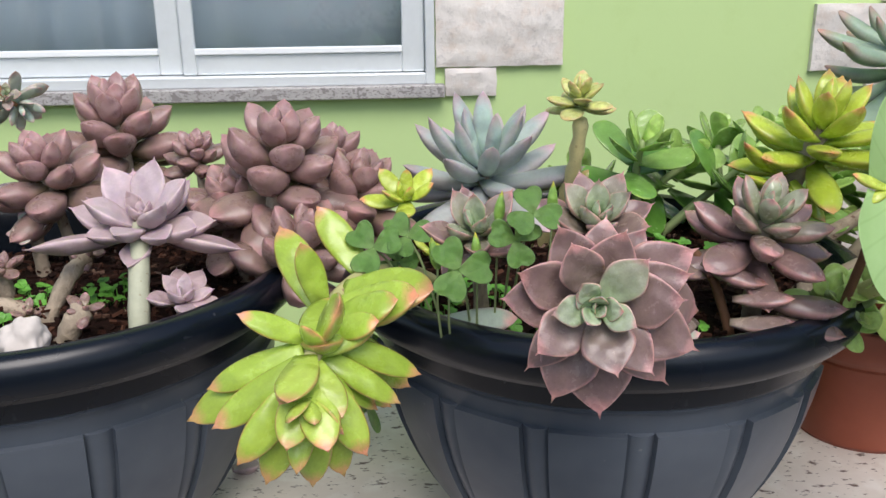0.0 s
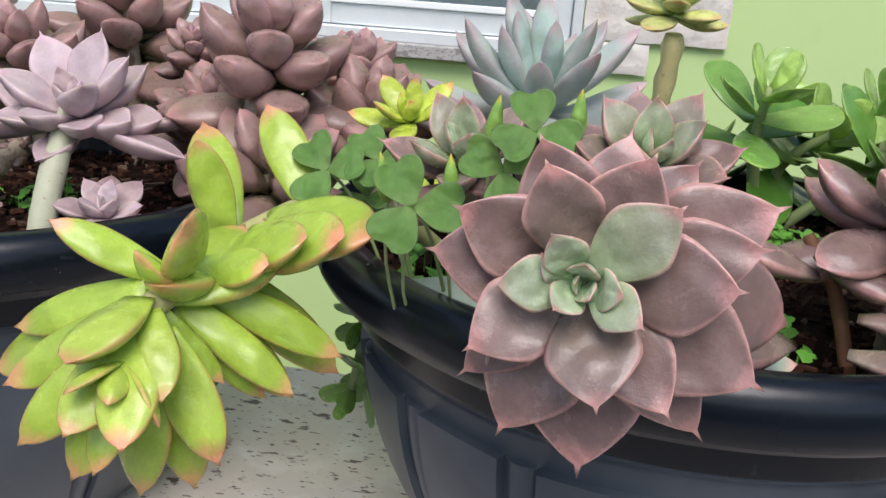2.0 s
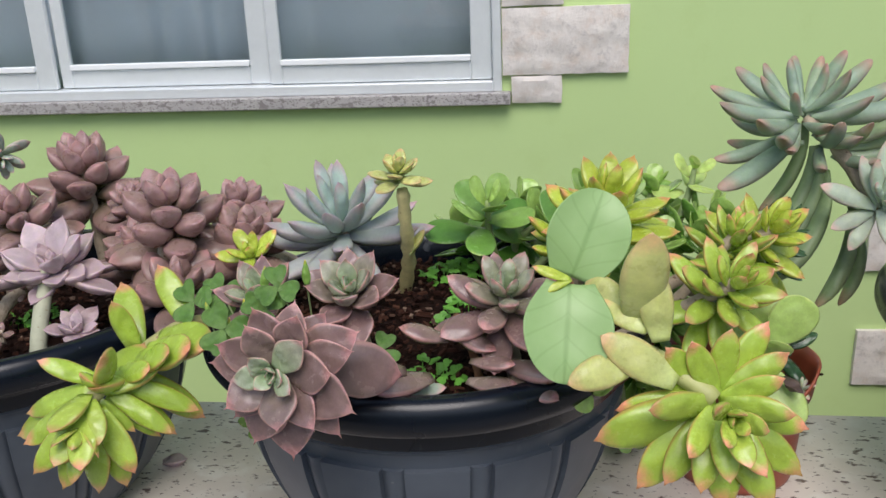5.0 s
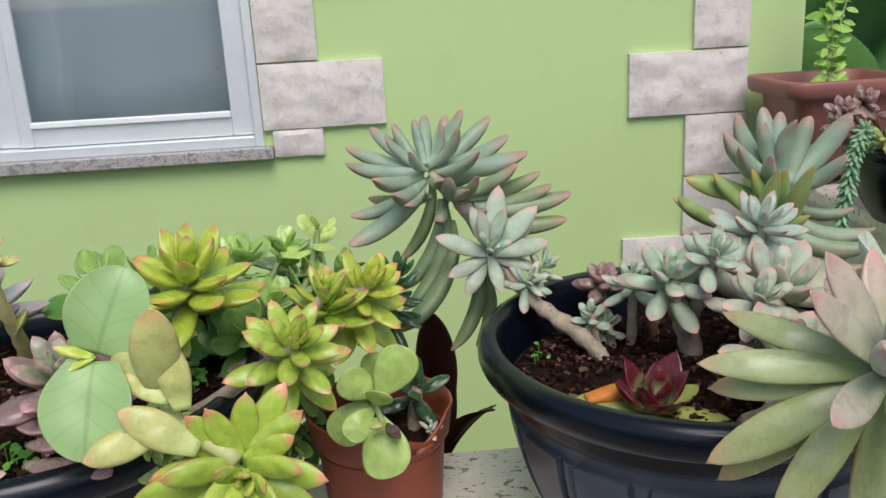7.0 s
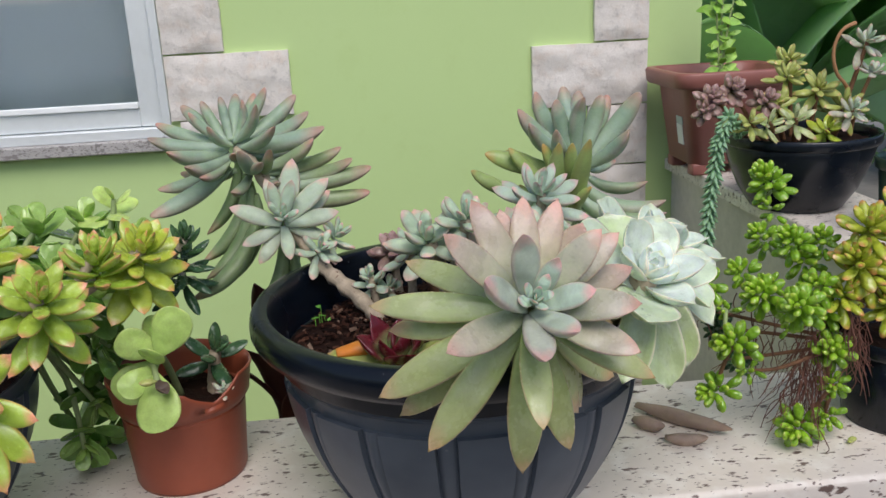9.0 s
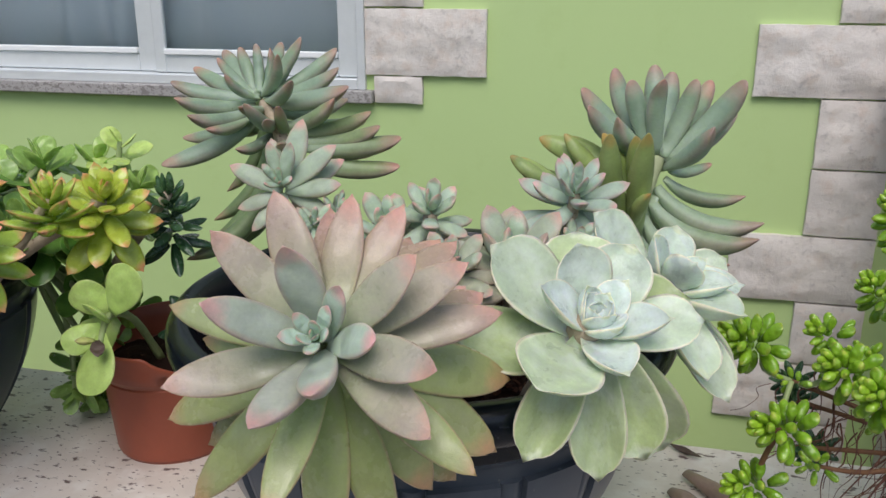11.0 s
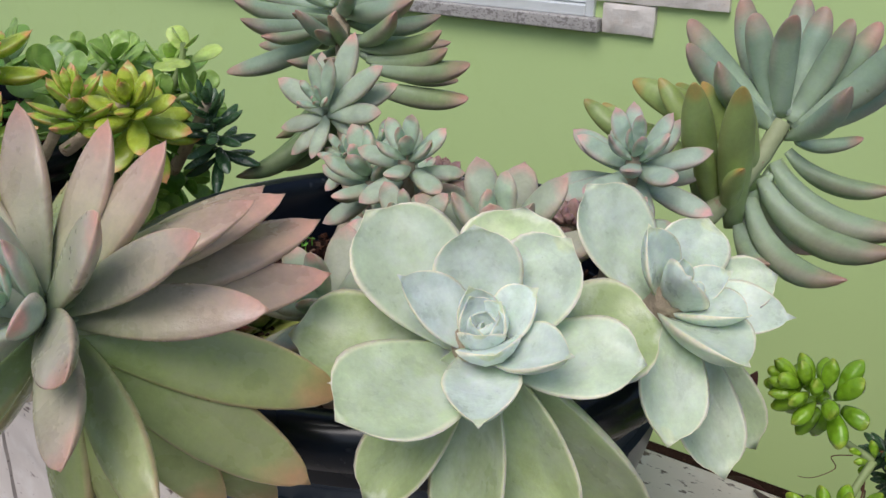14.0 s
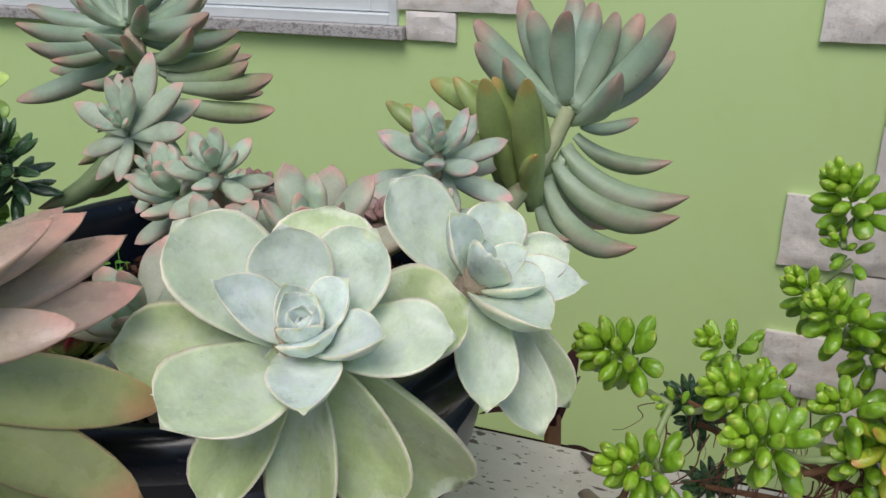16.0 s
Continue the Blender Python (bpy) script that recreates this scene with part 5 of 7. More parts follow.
YC, YA = (-0.105, -0.438, 0.209), (-0.10, -0.97, 0.10)
ys = succulent("trailing_sedum", "yellow-green succulent hanging over the bowl's rim", (-0.012, -0.290, 0.172))
stem(ys, [(-0.012, -0.290, 0.172), (-0.048, -0.312, 0.206), (-0.078, -0.336, 0.213), (-0.095, -0.372, 0.208), (-0.101, -0.430, 0.204)], [0.0036, 0.0038, 0.004, 0.0042, 0.004], plain("pale_scarred_sedum_stem", (0.44, 0.42, 0.18), 0.55, 0, 0.2, 110, 0.0006, (0.30, 0.14, 0.10)), 0.14)
leaves_between(ys, YC, SEDUM_LEAF, [(4, 75, -2, -18, 106, 31), (26, 104, 6, 3, 125, 38), (6, 68, 0, -2, 65, 35)], 0.5, 0.92, (0.2, -0.9, 0.3))
leaves_between(ys, YC, SEDUM_LEAF, [(2, 26, -5, 12, 66, 5), (8, 44, -5, 9, 7, 4), (4, 22, -5, 34, 44, 2)], 0.5, 1.15, (0, -0.5, 0.9))
leaves_between(ys, YC, SEDUM_LEAF, [(16, 80, 2, 63, 58, 12), (14, 64, 0, 54, 43, 12), (12, 50, 0, 44, 36, 13), (10, 36, 0, 35, 28, 7), (6, 30, 0, 19, 6, 25), (6, 24, -2, 6, 4, 13)], 0.6, 1.25, (0, -0.6, 0.8))
leaves_between(ys, YC, SEDUM_LEAF, [(4, 24, 0, -27, 15, 17), (0, 16, -4, -55, 23, -37), (0, 18, -2, -44, 20, -20), (0, 12, -6, -40, 6, -34)], 0.55, 0.74, (0, -0.7, 0.7))
leaves_between(ys, YC, SEDUM_LEAF, [(10, 34, -4, 54, 43, -28), (8, 26, -8, 43, 25, -35), (7, 24, -10, 32, 31, -41), (6, 15, -8, 23, 20, -31), (12, 46, -4, 49, 61, -43), (9, 30, -8, 39, 39, -43)], 0.75, 0.62, (0.3, -0.8, 0.6))
leaves_between(ys, YC, SEDUM_LEAF, [(0, 8, -12, -28, -7, -45), (0, 10, -14, -19, 2, -60), (2, 6, -16, -3, -13, -47), (6, 10, -14, 17, 12, -64), (3, 10, -16, 3, 4, -64), (8, 10, -12, 28, 4, -49)], 0.4, 0.82, (0, -1.0, 0.3))
leaves_between(ys, YC, SEDUM_LEAF, [(2, 6, -4, -7, -14, -13), (6, 6, -4, 18, -13, -21), (4, 2, -8, 12, -25, -30), (2, 2, -8, -4, -22, -30), (2, 10, -2, -2, -22, -8)], 0.05, 1.15, (0, -0.6, 0.8))
rosette(ys, Vector(YC) + Vector((0.004, -0.006, -0.016)), (0.1, -0.75, -0.6), 0.020, SEDUM_LEAF, 6, tilt=(6, 40), small=0.6, fat=1.2, age=(0, 0.1), seed=9)

Y2, Y2A = (0.264, -0.427, 0.207), (0.05, -0.95, 0.15)
y2 = succulent("trailing_sedum", "yellow-green succulent hanging over the rim by the small pot", (0.19, -0.33, 0.180))
stem(y2, [(0.19, -0.33, 0.180), (0.215, -0.39, 0.225), (0.240, -0.410, 0.222), (0.262, -0.422, 0.209)], [0.0052, 0.0056, 0.0056, 0.005], plain("pale_green_sedum_stem", (0.46, 0.47, 0.18), 0.5, 0, 0.2, 110, 0.0006, (0.34, 0.22, 0.10)), 0.14)
leaves_at(y2, Y2, Y2A, SEDUM_LEAF, [(26, 86, 66), (15, 92, 51), (-15, 92, 32), (-114, 92, 49), (-135, 84, 44), (-142, 70, 36), (173, 82, 47), (146, 80, 56), (126, 76, 59), (132, 62, 42), (83, 66, 46), (54, 82, 61), (63, 74, 50), (50, 46, 36), (104, 82, 57), (-90, 84, 40), (100, 50, 40), (-170, 60, 38), (-40, 84, 40), (0, 60, 44), (-60, 78, 38)], drop=0.012, fat=0.80, oldest=130)
rosette(y2, Vector(Y2) + Vector((0.004, -0.01, 0.0)), (0.1, -0.9, 0.2), 0.026, SEDUM_LEAF, 7, tilt=(8, 40), small=0.6, age=(0, 0.2), seed=8)
leaves_between(y2, Y2, STRAW_LEAF, [(-23, 8, 11, -64, 8, 37), (-31, 16, 32, -37, 21, 75), (-42, 13, 23, -82, -6, 17), (-38, 18, 38, -64, 23, 52), (-48, 22, 50, -72, 35, 62), (-44, 24, 40, -40, 10, 96)], 0.5, 1.12, (0, -0.9, 0.5))

o1 = simple("orange_edged_sedum", "olive-green rosette with orange leaf tips", (0.212, -0.272, 0.282), (0.05, -0.28, 0.95), 0.050, OLIVE_LEAF, 22, (0.17, -0.25, 0.165), 0.006, tilt=(8, 100), drop=0.6, small=0.55, fat=1.12, jitter=9, seed=29)
leaves_between(o1, (0.19, -0.27, 0.25), OLIVE_LEAF, [(-4, 2, 0, -32, -12, 22), (-6, 0, -6, -30, -16, 2), (4, -4, -4, 18, -22, -26), (0, -4, -8, 26, -18, -12)], 0.9, 1.1)
simple("orange_edged_sedum", "yellow-green rosette with orange-red leaf tips", (0.290, -0.328, 0.243), (0.3, -0.6, 0.7), 0.042, SEDUM_LEAF, 26, (0.2, -0.28, 0.17), 0.005, tilt=(6, 116), drop=0.9, small=0.5, fat=0.85, jitter=9, age=(0, 0.8), seed=30)
simple("orange_edged_sedum", "olive rosette with orange tips leaning over the small pot", (0.338, -0.224, 0.246), (0.4, -0.5, 0.75), 0.043, OLIVE_LEAF, 26, (0.21, -0.22, 0.17), 0.005, tilt=(6, 116), drop=0.9, small=0.5, fat=1.1, jitter=9, age=(0, 0.7), seed=31)
simple("orange_edged_sedum", "narrow upright yellow-green sedum shoots", (0.305, -0.245, 0.250), (0.05, -0.2, 1.0), 0.036, SEDUM_LEAF, 18, (0.24, -0.25, 0.17), 0.004, tilt=(6, 80), drop=0.8, small=0.5, fat=0.8, seed=32)

jade("bushy jade plant with shiny rounded leaves", (0.135, -0.16, 0.165), [(0.122, -0.188, 0.274), (0.168, -0.160, 0.250), (0.200, -0.190, 0.256), (0.148, -0.125, 0.255), (0.09, -0.12, 0.232)], size=0.045, pairs=5, seed=3)
jade("bushy jade plant spilling out beside the small pot", (0.20, -0.17, 0.165), [(0.230, -0.150, 0.268), (0.262, -0.120, 0.264), (0.205, -0.120, 0.262), (0.292, -0.158, 0.240), (0.255, -0.190, 0.238), (0.312, -0.135, 0.246), (0.235, -0.215, 0.225), (0.275, -0.11, 0.235), (0.275, -0.185, 0.205)], size=0.040, pairs=6, seed=4)
jade("jade branches hanging between bowl and small pot", (0.195, -0.15, 0.172), [(0.262, -0.110, 0.150), (0.272, -0.135, 0.115), (0.255, -0.150, 0.085), (0.246, -0.080, 0.060), (0.272, -0.090, 0.095), (0.240, -0.165, 0.050), (0.278, -0.160, 0.150), (0.260, -0.060, 0.030), (0.235, -0.125, 0.025), (0.282, -0.125, 0.055)], size=0.036, pairs=5, age=(0.35, 1.0), seed=5)
jade("jade tip with pale yellow young leaves", (0.27, -0.15, 0.200), [(0.293, -0.130, 0.280)], ROUND_LEAF, 0.030, 3, (0.0, 0.3), 6)
jade("dark jade branch hanging behind the bowl", (-0.045, -0.155, 0.170), [(-0.088, -0.185, 0.110), (-0.092, -0.19, 0.065), (-0.08, -0.17, 0.15)], size=0.034, age=(0.6, 1.0), seed=7)
simple("dark_green_succulent", "dark green pointed succulent behind the small pot", (0.360, -0.170, 0.238), (0.2, -0.35, 0.9), 0.030, DARK_LEAF, 30, (0.290, -0.150, 0.165), 0.0045, tilt=(8, 118), drop=1.9, small=0.6, hub=0.1, seed=33)

sd = succulent("seedling", "broad-leaved green seedling with two veined leaves", (0.188, -0.352, 0.172), "seedling")
stem(sd, [(0.188, -0.352, 0.172), (0.190, -0.370, 0.225), (0.183, -0.394, 0.268)], [0.0028, 0.0024, 0.002], BROWN_STEM, 0.05)
put_leaf(sd, SEEDLING_LEAF[0], (0.184, -0.392, 0.270), (0.26, 0.26, 0.70), (0.22, -0.80, 0.55), 0.052, 0.3)
put_leaf(sd, SEEDLING_LEAF[1], (0.183, -0.396, 0.267), (-0.06, -0.38, -0.62), (0.12, -0.70, 0.70), 0.056, 0.3)
put_leaf(sd, OLIVE_LEAF[0], (0.183, -0.396, 0.270), (-0.9, -0.1, 0.35), (0, -0.6, 0.8), 0.022, 0.0, 0.8)
put_leaf(sd, OLIVE_LEAF[1], (0.184, -0.396, 0.270), (-0.7, -0.3, -0.2), (0, -0.6, 0.8), 0.018, 0.0, 0.8)
tiny = succulent("yellow_sedum_sprig", "tiny yellow-green sprig among the clover", (-0.048, -0.258, 0.170))
stem(tiny, [(-0.048, -0.258, 0.170), (-0.050, -0.260, 0.205), (-0.052, -0.262, 0.236)], [0.0022, 0.002, 0.0018], GREEN_STEM)
rosette(tiny, (-0.052, -0.263, 0.238), (-0.1, -0.5, 0.85), 0.025, OLIVE_LEAF, 9, tilt=(10, 80), small=0.6, fat=1.2, age=(0, 0.3), seed=3)
rosette(tiny, (-0.036, -0.272, 0.205), (0.1, -0.4, 0.8), 0.016, OLIVE_LEAF, 8, tilt=(8, 85), small=0.5, age=(0, 0.2), seed=4)
simple(M, "mauve succulent rosette at the bowl's far rim", (-0.428, -0.208, 0.226), (-0.1, -0.4, 0.9), 0.036, MAUVE_LEAF, 19, (-0.41, -0.21, 0.155), 0.004, tilt=(8, 94), drop=0.7, small=0.42, jitter=11, seed=14)
for i, (a, s, w, d) in enumerate((((-0.072, -0.332, 0.228), 0.019, 0.4, (-0.2, -0.7, 0.6)), ((-0.053, -0.328, 0.233), 0.017, 1.3, (0.0, -0.6, 0.7)), ((-0.029, -0.387, 0.232), 0.019, 0.2, (0.1, -0.8, 0.5)), ((0.008, -0.386, 0.260), 0.016, 1.9, (0.0, -0.7, 0.6)),
                                ((-0.001, -0.388, 0.247), 0.016, 0.9, (0.1, -0.8, 0.4)), ((0.066, -0.372, 0.212), 0.015, 0.6, (0.2, -0.5, 0.8)), ((-0.058, -0.322, 0.216), 0.015, 2.9, (-0.2, -0.5, 0.8)))):
    clover(a, (a[0] * 0.6, -0.325 - 0.01 * (i % 3), 0.172), s, w, d)
for i, (x, y, z) in enumerate(((-0.039, -0.380, 0.238), (-0.018, -0.374, 0.238), (0.021, -0.369, 0.262), (-0.007, -0.369, 0.258), (-0.033, -0.376, 0.226))):
    pod = succulent("clover_seed_pod", "upright green clover seed pod with a yellow tip", (x * 0.9, y + 0.02, 0.175), "seed pod", "clover seed pods")
    stem(pod, [(x * 0.9, y + 0.02, 0.175), (x, y + 0.004, z - 0.03), (x, y, z - 0.006)], [0.0007, 0.0006, 0.0006], GREEN_STEM, 0, "stalk")
    put_leaf(pod, POD_LEAF[0], (x, y, z - 0.007), (0.1 * (i - 2), 0, 1), (0, -1, 0), 0.017, 0.2, name="pod")
for i, (c, s, n) in enumerate((((0.100, -0.165, 0.184), 0.042, 60), ((0.118, -0.225, 0.184), 0.032, 36), ((0.095, -0.345, 0.178), 0.018, 16), ((0.100, -0.27, 0.182), 0.020, 14), ((0.02, -0.352, 0.178), 0.020, 16), ((-0.02, -0.30, 0.182), 0.03, 26), ((0.18, -0.235, 0.18), 0.03, 24))):
    weed_patch(c, s, n, 60 + i, size=0.008)
jade("low bright green rounded sprigs by the rim", (0.195, -0.335, 0.168), [(0.186, -0.353, 0.205), (0.202, -0.360, 0.212), (0.212, -0.345, 0.204), (0.196, -0.366, 0.196)], ROUND_LEAF, 0.020, 3, (0.2, 0.7), 8, "green_sprig")
for c, o, u, s, mesh, nm in (((-0.035, -0.352, 0.190), (1, -0.15, 0.1), (0, -0.7, 0.7), 0.040, BLUE_LEAF[0], "fallen grey-green leaf lying on the soil"), ((0.075, -0.370, 0.183), (1, 0.1, 0.02), (0, -0.4, 0.9), 0.030, BLUE_LEAF[1], "fallen grey-green leaf lying by the rim")):
    fl = succulent("fallen_leaf", nm, c, "leaf")
    put_leaf(fl, mesh, c, o, u, s, 0.4, 1.2)

# ---- small pot ----
pp = succulent("round_leaved_succulent", "pale green succulent with round coin-like leaves", (0.338, -0.170, 0.085))
stem(pp, [(0.338, -0.170, 0.085), (0.335, -0.200, 0.135), (0.334, -0.230, 0.150), (0.341, -0.255, 0.138)], [0.0035, 0.003, 0.0028, 0.0022], GREEN_STEM)
leaves_between(pp, (0.335, -0.225, 0.150), ROUND_LEAF, [(4, -8, 4, 28, -10, 44), (2, 0, 2, -26, -12, 24), (2, -14, -2, 6, -36, 20), (-2, -16, -4, -22, -36, -18), (2, -22, -8, 10, -50, -46), (-4, 10, -10, -36, -2, -36), (0, 6, 0, 6, 8, 34)], 0.4, 1.05, (0.0, -0.95, 0.3))
put_leaf(pp, DARK_DRY_LEAF[0], (0.343, -0.262, 0.143), (0.4, -0.5, -0.2), (0, 0, 1), 0.019, 0.3, 1.9, 2.0, "dry_leaf")
put_leaf(pp, PALE_LEAF[0], (0.342, -0.262, 0.143), (-0.5, -0.4, 0.1), (0, 0, 1), 0.014, 0.0, 1.9, 1.6, "dry_leaf")
simple("dark_green_succulent", "small dark green sprout in the small pot", (0.372, -0.158, 0.125), (0.3, -0.4, 0.85), 0.036, DARK_LEAF, 9, (0.365, -0.155, 0.08), 0.0060, STEM, tilt=(12, 100), drop=0.5, small=0.6, fat=1.3, seed=34)
simple("mint_succulent", "tiny mint-green sprout in the small pot", (0.380, -0.188, 0.095), (0.1, -0.4, 0.9), 0.012, MINT_LEAF, 8, (0.378, -0.18, 0.08), 0.002, tilt=(12, 90), small=0.6, seed=35)

# ---- third bowl ----
pk = succulent("peach_rosette_succulent", "large open rosette with peach-tinted grey-green leaves", (0.60, -0.33, 0.150))
stem(pk, [(0.60, -0.33, 0.150), (0.605, -0.40, 0.205), (0.613, -0.462, 0.252)], [0.010, 0.0095, 0.009], STEM)
PC, PA = (0.614, -0.480, 0.265), (0.05, -0.78, 0.60)
leaves_at(pk, PC, PA, BLUSH_LEAF, [(-56, 74, 67), (-84, 80, 63), (-103, 84, 66), (-75, 88, 60)], drop=0.014, fat=0.90, oldest=95, seed=3)
leaves_to(pk, PC, PA, PEACH_LEAF, [(-6, 12, -112, 0.95, 0.86), (22, 17, -103, 0.95, 0.86), (-64, 0, -84, 0.9, 0.84), (-88, 25, -62, 0.9, 0.84), (-77, 40, -80, 1.0, 0.75), (-90, 40, -8, 0.6, 0.78), (-80, 48, -30, 0.8, 0.80), (-67, 66, 8, 0.6, 0.78), (67, -6, -48, 0.8, 0.84), (-7, -46, -53, 0.75, 0.92)], deep=(0.010, 0.020), fat=0.88, seed=4)
leaves_to(pk, PC, PA, BLUSH_LEAF, [(-52, -33, -13, 0.55, 0.98), (-47, 7, 41, 0.6, 0.98), (53, -23, -24, 0.55, 1.05), (56, 27, 27, 0.6, 0.95), (68, 40, 1, 0.75, 0.85), (40, 6, 36, 0.45, 1.05), (54, -19, 2, 0.45, 1.10)], deep=(0.006, 0.016), fat=0.94, seed=6)
leaves_between(pk, PC, BLUSH_LEAF, [(1, 8, -4, 27, 91, 17), (3, 9, -6, 12, 98, 14), (5, 9, -7, 34, 104, 3), (6, 9, -9, 49, 90, -8), (4, 8, -4, 42, 62, 26)], 0.85, 0.86, (0.1, -0.6, 0.8))
leaves_between(pk, PC, PEACH_LEAF, [(6, 9, -10, 66, 77, -46), (6, 10, -11, 62, 60, -79), (5, 10, -12, 41, 64, -100), (5, 10, -12, 36, 46, -92)], 0.9, 0.88, (0.3, -0.8, 0.5))
leaves_to(pk, PC, PA, TIP_LEAF, [(-7, -12, 43, 0.6, 1.0), (-32, -35, 25, 0.7, 0.86), (13, -44, -2, 0.6, 0.92), (-5, -54, -12, 0.9, 0.86), (30, -17, 11, 0.4, 1.15), (12, -7, 27, 0.3, 1.0)], deep=(0.004, 0.012), seed=7)
rosette(pk, Vector(PC) + Vector(PA).normalized() * 0.004, PA, 0.016, TIP_LEAF, 9, tilt=(4, 50), small=0.45, age=(0, 0.1), fat=1.35, seed=5)

e1_ = succulent("pale_echeveria", "powdery pale green rosette with spoon-shaped leaves", (0.68, -0.30, 0.150))
stem(e1_, [(0.68, -0.30, 0.150), (0.70, -0.34, 0.200), (0.719, -0.370, 0.238)], [0.009, 0.009, 0.0085], STEM)
EC, EA = (0.722, -0.376, 0.248), (0.22, -0.5, 0.84)
EH = Vector(EC) + Vector((-0.003, 0.011, -0.012))
leaves_to(e1_, EH, EA, CUPPED_LEAF, [(-4, -6, 21, 0.05, 0.95), (15, -18, 6, 0.05, 1.25), (16, 8, 20, 0.08, 1.0)], deep=(0.004, 0.010), seed=2)
leaves_to(e1_, EH, EA, FOLDED_LEAF, [(-25, -18, 23, 0.10, 0.95), (38, -8, 9, 0.12, 0.90), (20, -34, -11, 0.15, 1.15)], deep=(0.006, 0.012), seed=3)
leaves_to(e1_, EH, EA, GHOST_LEAF, [(-11, 7, 38, 0.25, 1.02), (18, 29, 32, 0.35, 1.02), (-52, 1, 36, 0.55, 0.95), (-15, 53, 30, 0.85, 1.05), (54, 17, -2, 0.5, 0.85), (48, 50, -3, 1.0, 1.05), (-62, -33, -6, 0.95, 0.85), (-19, -58, -12, 0.7, 1.0)], deep=(0.008, 0.016), seed=4)
leaves_to(e1_, EH, (0.1, -0.9, 0.4), GHOST_LEAF, [(-27, -33, -63, 1.0, 0.58), (9, -20, -76, 0.9, 0.54), (32, 10, -77, 1.0, 0.64), (42, 60, -98, 1.0, 0.48)], deep=(-0.004, -0.002), seed=5)
rosette(e1_, Vector(EH) - Vector(EA).normalized() * 0.004, EA, 0.022, CUPPED_LEAF, 8, tilt=(0, 20), small=0.6, age=(0, 0.03), fat=1.1, seed=6)
e2_ = succulent("pale_echeveria", "powdery pale green rosette turned to the side", (0.705, -0.25, 0.150))
stem(e2_, [(0.705, -0.25, 0.150), (0.735, -0.262, 0.195), (0.764, -0.275, 0.232)], [0.008, 0.008, 0.0075], STEM)
FC, FA = (0.768, -0.277, 0.238), (0.5, -0.45, 0.74)
FH = Vector(FC) + Vector((-0.010, 0.012, -0.014))
leaves_to(e2_, FH, FA, FOLDED_LEAF, [(3, -6, 22, 0.05, 0.95), (16, -10, 12, 0.05, 0.95), (-10, -14, 36, 0.1, 0.95), (14, -30, 24, 0.1, 0.95), (22, 3, 17, 0.12, 0.95)], deep=(0.004, 0.008), seed=2)
leaves_to(e2_, FH, FA, FOLDED_LEAF, [(45, 20, -3, 0.3, 0.9), (36, -18, 10, 0.2, 0.85), (42, -36, -2, 0.35, 0.9)], deep=(0.006, 0.014), seed=8)
leaves_to(e2_, FH, FA, GHOST_LEAF, [(3, 22, 31, 0.3, 1.1), (-46, 3, 40, 0.4, 0.95), (34, 30, 10, 0.5, 0.8)], deep=(0.006, 0.014), seed=3)
leaves_to(e2_, FH, (0.5, -0.75, 0.45), GHOST_LEAF, [(23, -58, -32, 0.5, 0.60), (38, -27, -59, 0.6, 0.58), (41, 14, -67, 0.8, 0.5)], deep=(0.0, 0.006), seed=4)
rosette(e2_, Vector(FH), FA, 0.018, CUPPED_LEAF, 7, tilt=(0, 20), small=0.6, age=(0, 0.03), fat=1.1, seed=7)

BT = (0.397, -0.060, 0.300)
bt = succulent("grey_finger_succulent", "long grey-green finger leaves on a leaning trunk", (0.535, -0.215, 0.148))
stem(bt, [(0.535, -0.215, 0.148), (0.519, -0.203, 0.170), (0.495, -0.165, 0.184), (0.472, -0.139, 0.199), (0.445, -0.110, 0.240), (0.418, -0.078, 0.280), (0.399, -0.061, 0.298)], [0.0062, 0.0058, 0.0060, 0.0056, 0.0056, 0.0052, 0.0048], STEM, 0.42, "trunk")
leaves_between(bt, BT, STRAIGHT_FINGER, [(-4, 1, 2, -78, 21, 24), (-5, 0, 1, -77, -21, 17), (-8, 0, -3, -53, -60, 8), (-5, -1, -7, -33, -72, -6), (-5, 1, 5, -54, 35, 39), (-5, 1, 3, -40, -4, 36), (-3, 1, 7, -10, 17, 48), (-2, 1, 7, 2, 47, 47), (0, 1, 6, 34, 14, 55), (0, 1, 4, 28, -26, 42), (1, 1, 3, 61, 30, 45), (2, 0, 1, 76, -6, 29), (3, 0, -1, 91, -22, 17), (-9, -3, -13, -76, -12, -37), (-6, -4, -19, -77, -49, -55), (18, -7, -25, 15, -62, 5)], 0.30, 1.12, (0, -0.5, 0.9))
leaves_between(bt, BT, FINGER_LEAF, [(25, -8, -28, 41, -55, 3), (20, -7, -23, 80, -31, 6), (31, -8, -26, 105, -7, -8), (41, -12, -34, 115, -12, -17), (46, -14, -39, 133, -9, -27), (45, -18, -52, 130, -5, -53), (2, -5, -22, -59, 23, -26)], 0.9, 1.12, (0.2, -0.6, 0.9))
leaves_between(bt, BT, LONG_FINGER, [(2, -2, -8, -34, -14, -84), (9, -9, -26, -38, -34, -106), (13, -12, -34, -34, -48, -120), (18, -18, -46, -28, -43, -131), (19, -26, -60, -44, -78, -131), (40, -31, -80, 10, -60, -160), (42, -34, -90, 34, -40, -165), (38, -25, -72, 40, -29, -140)], 0.8, 1.0, (-0.9, -0.3, 0.4))
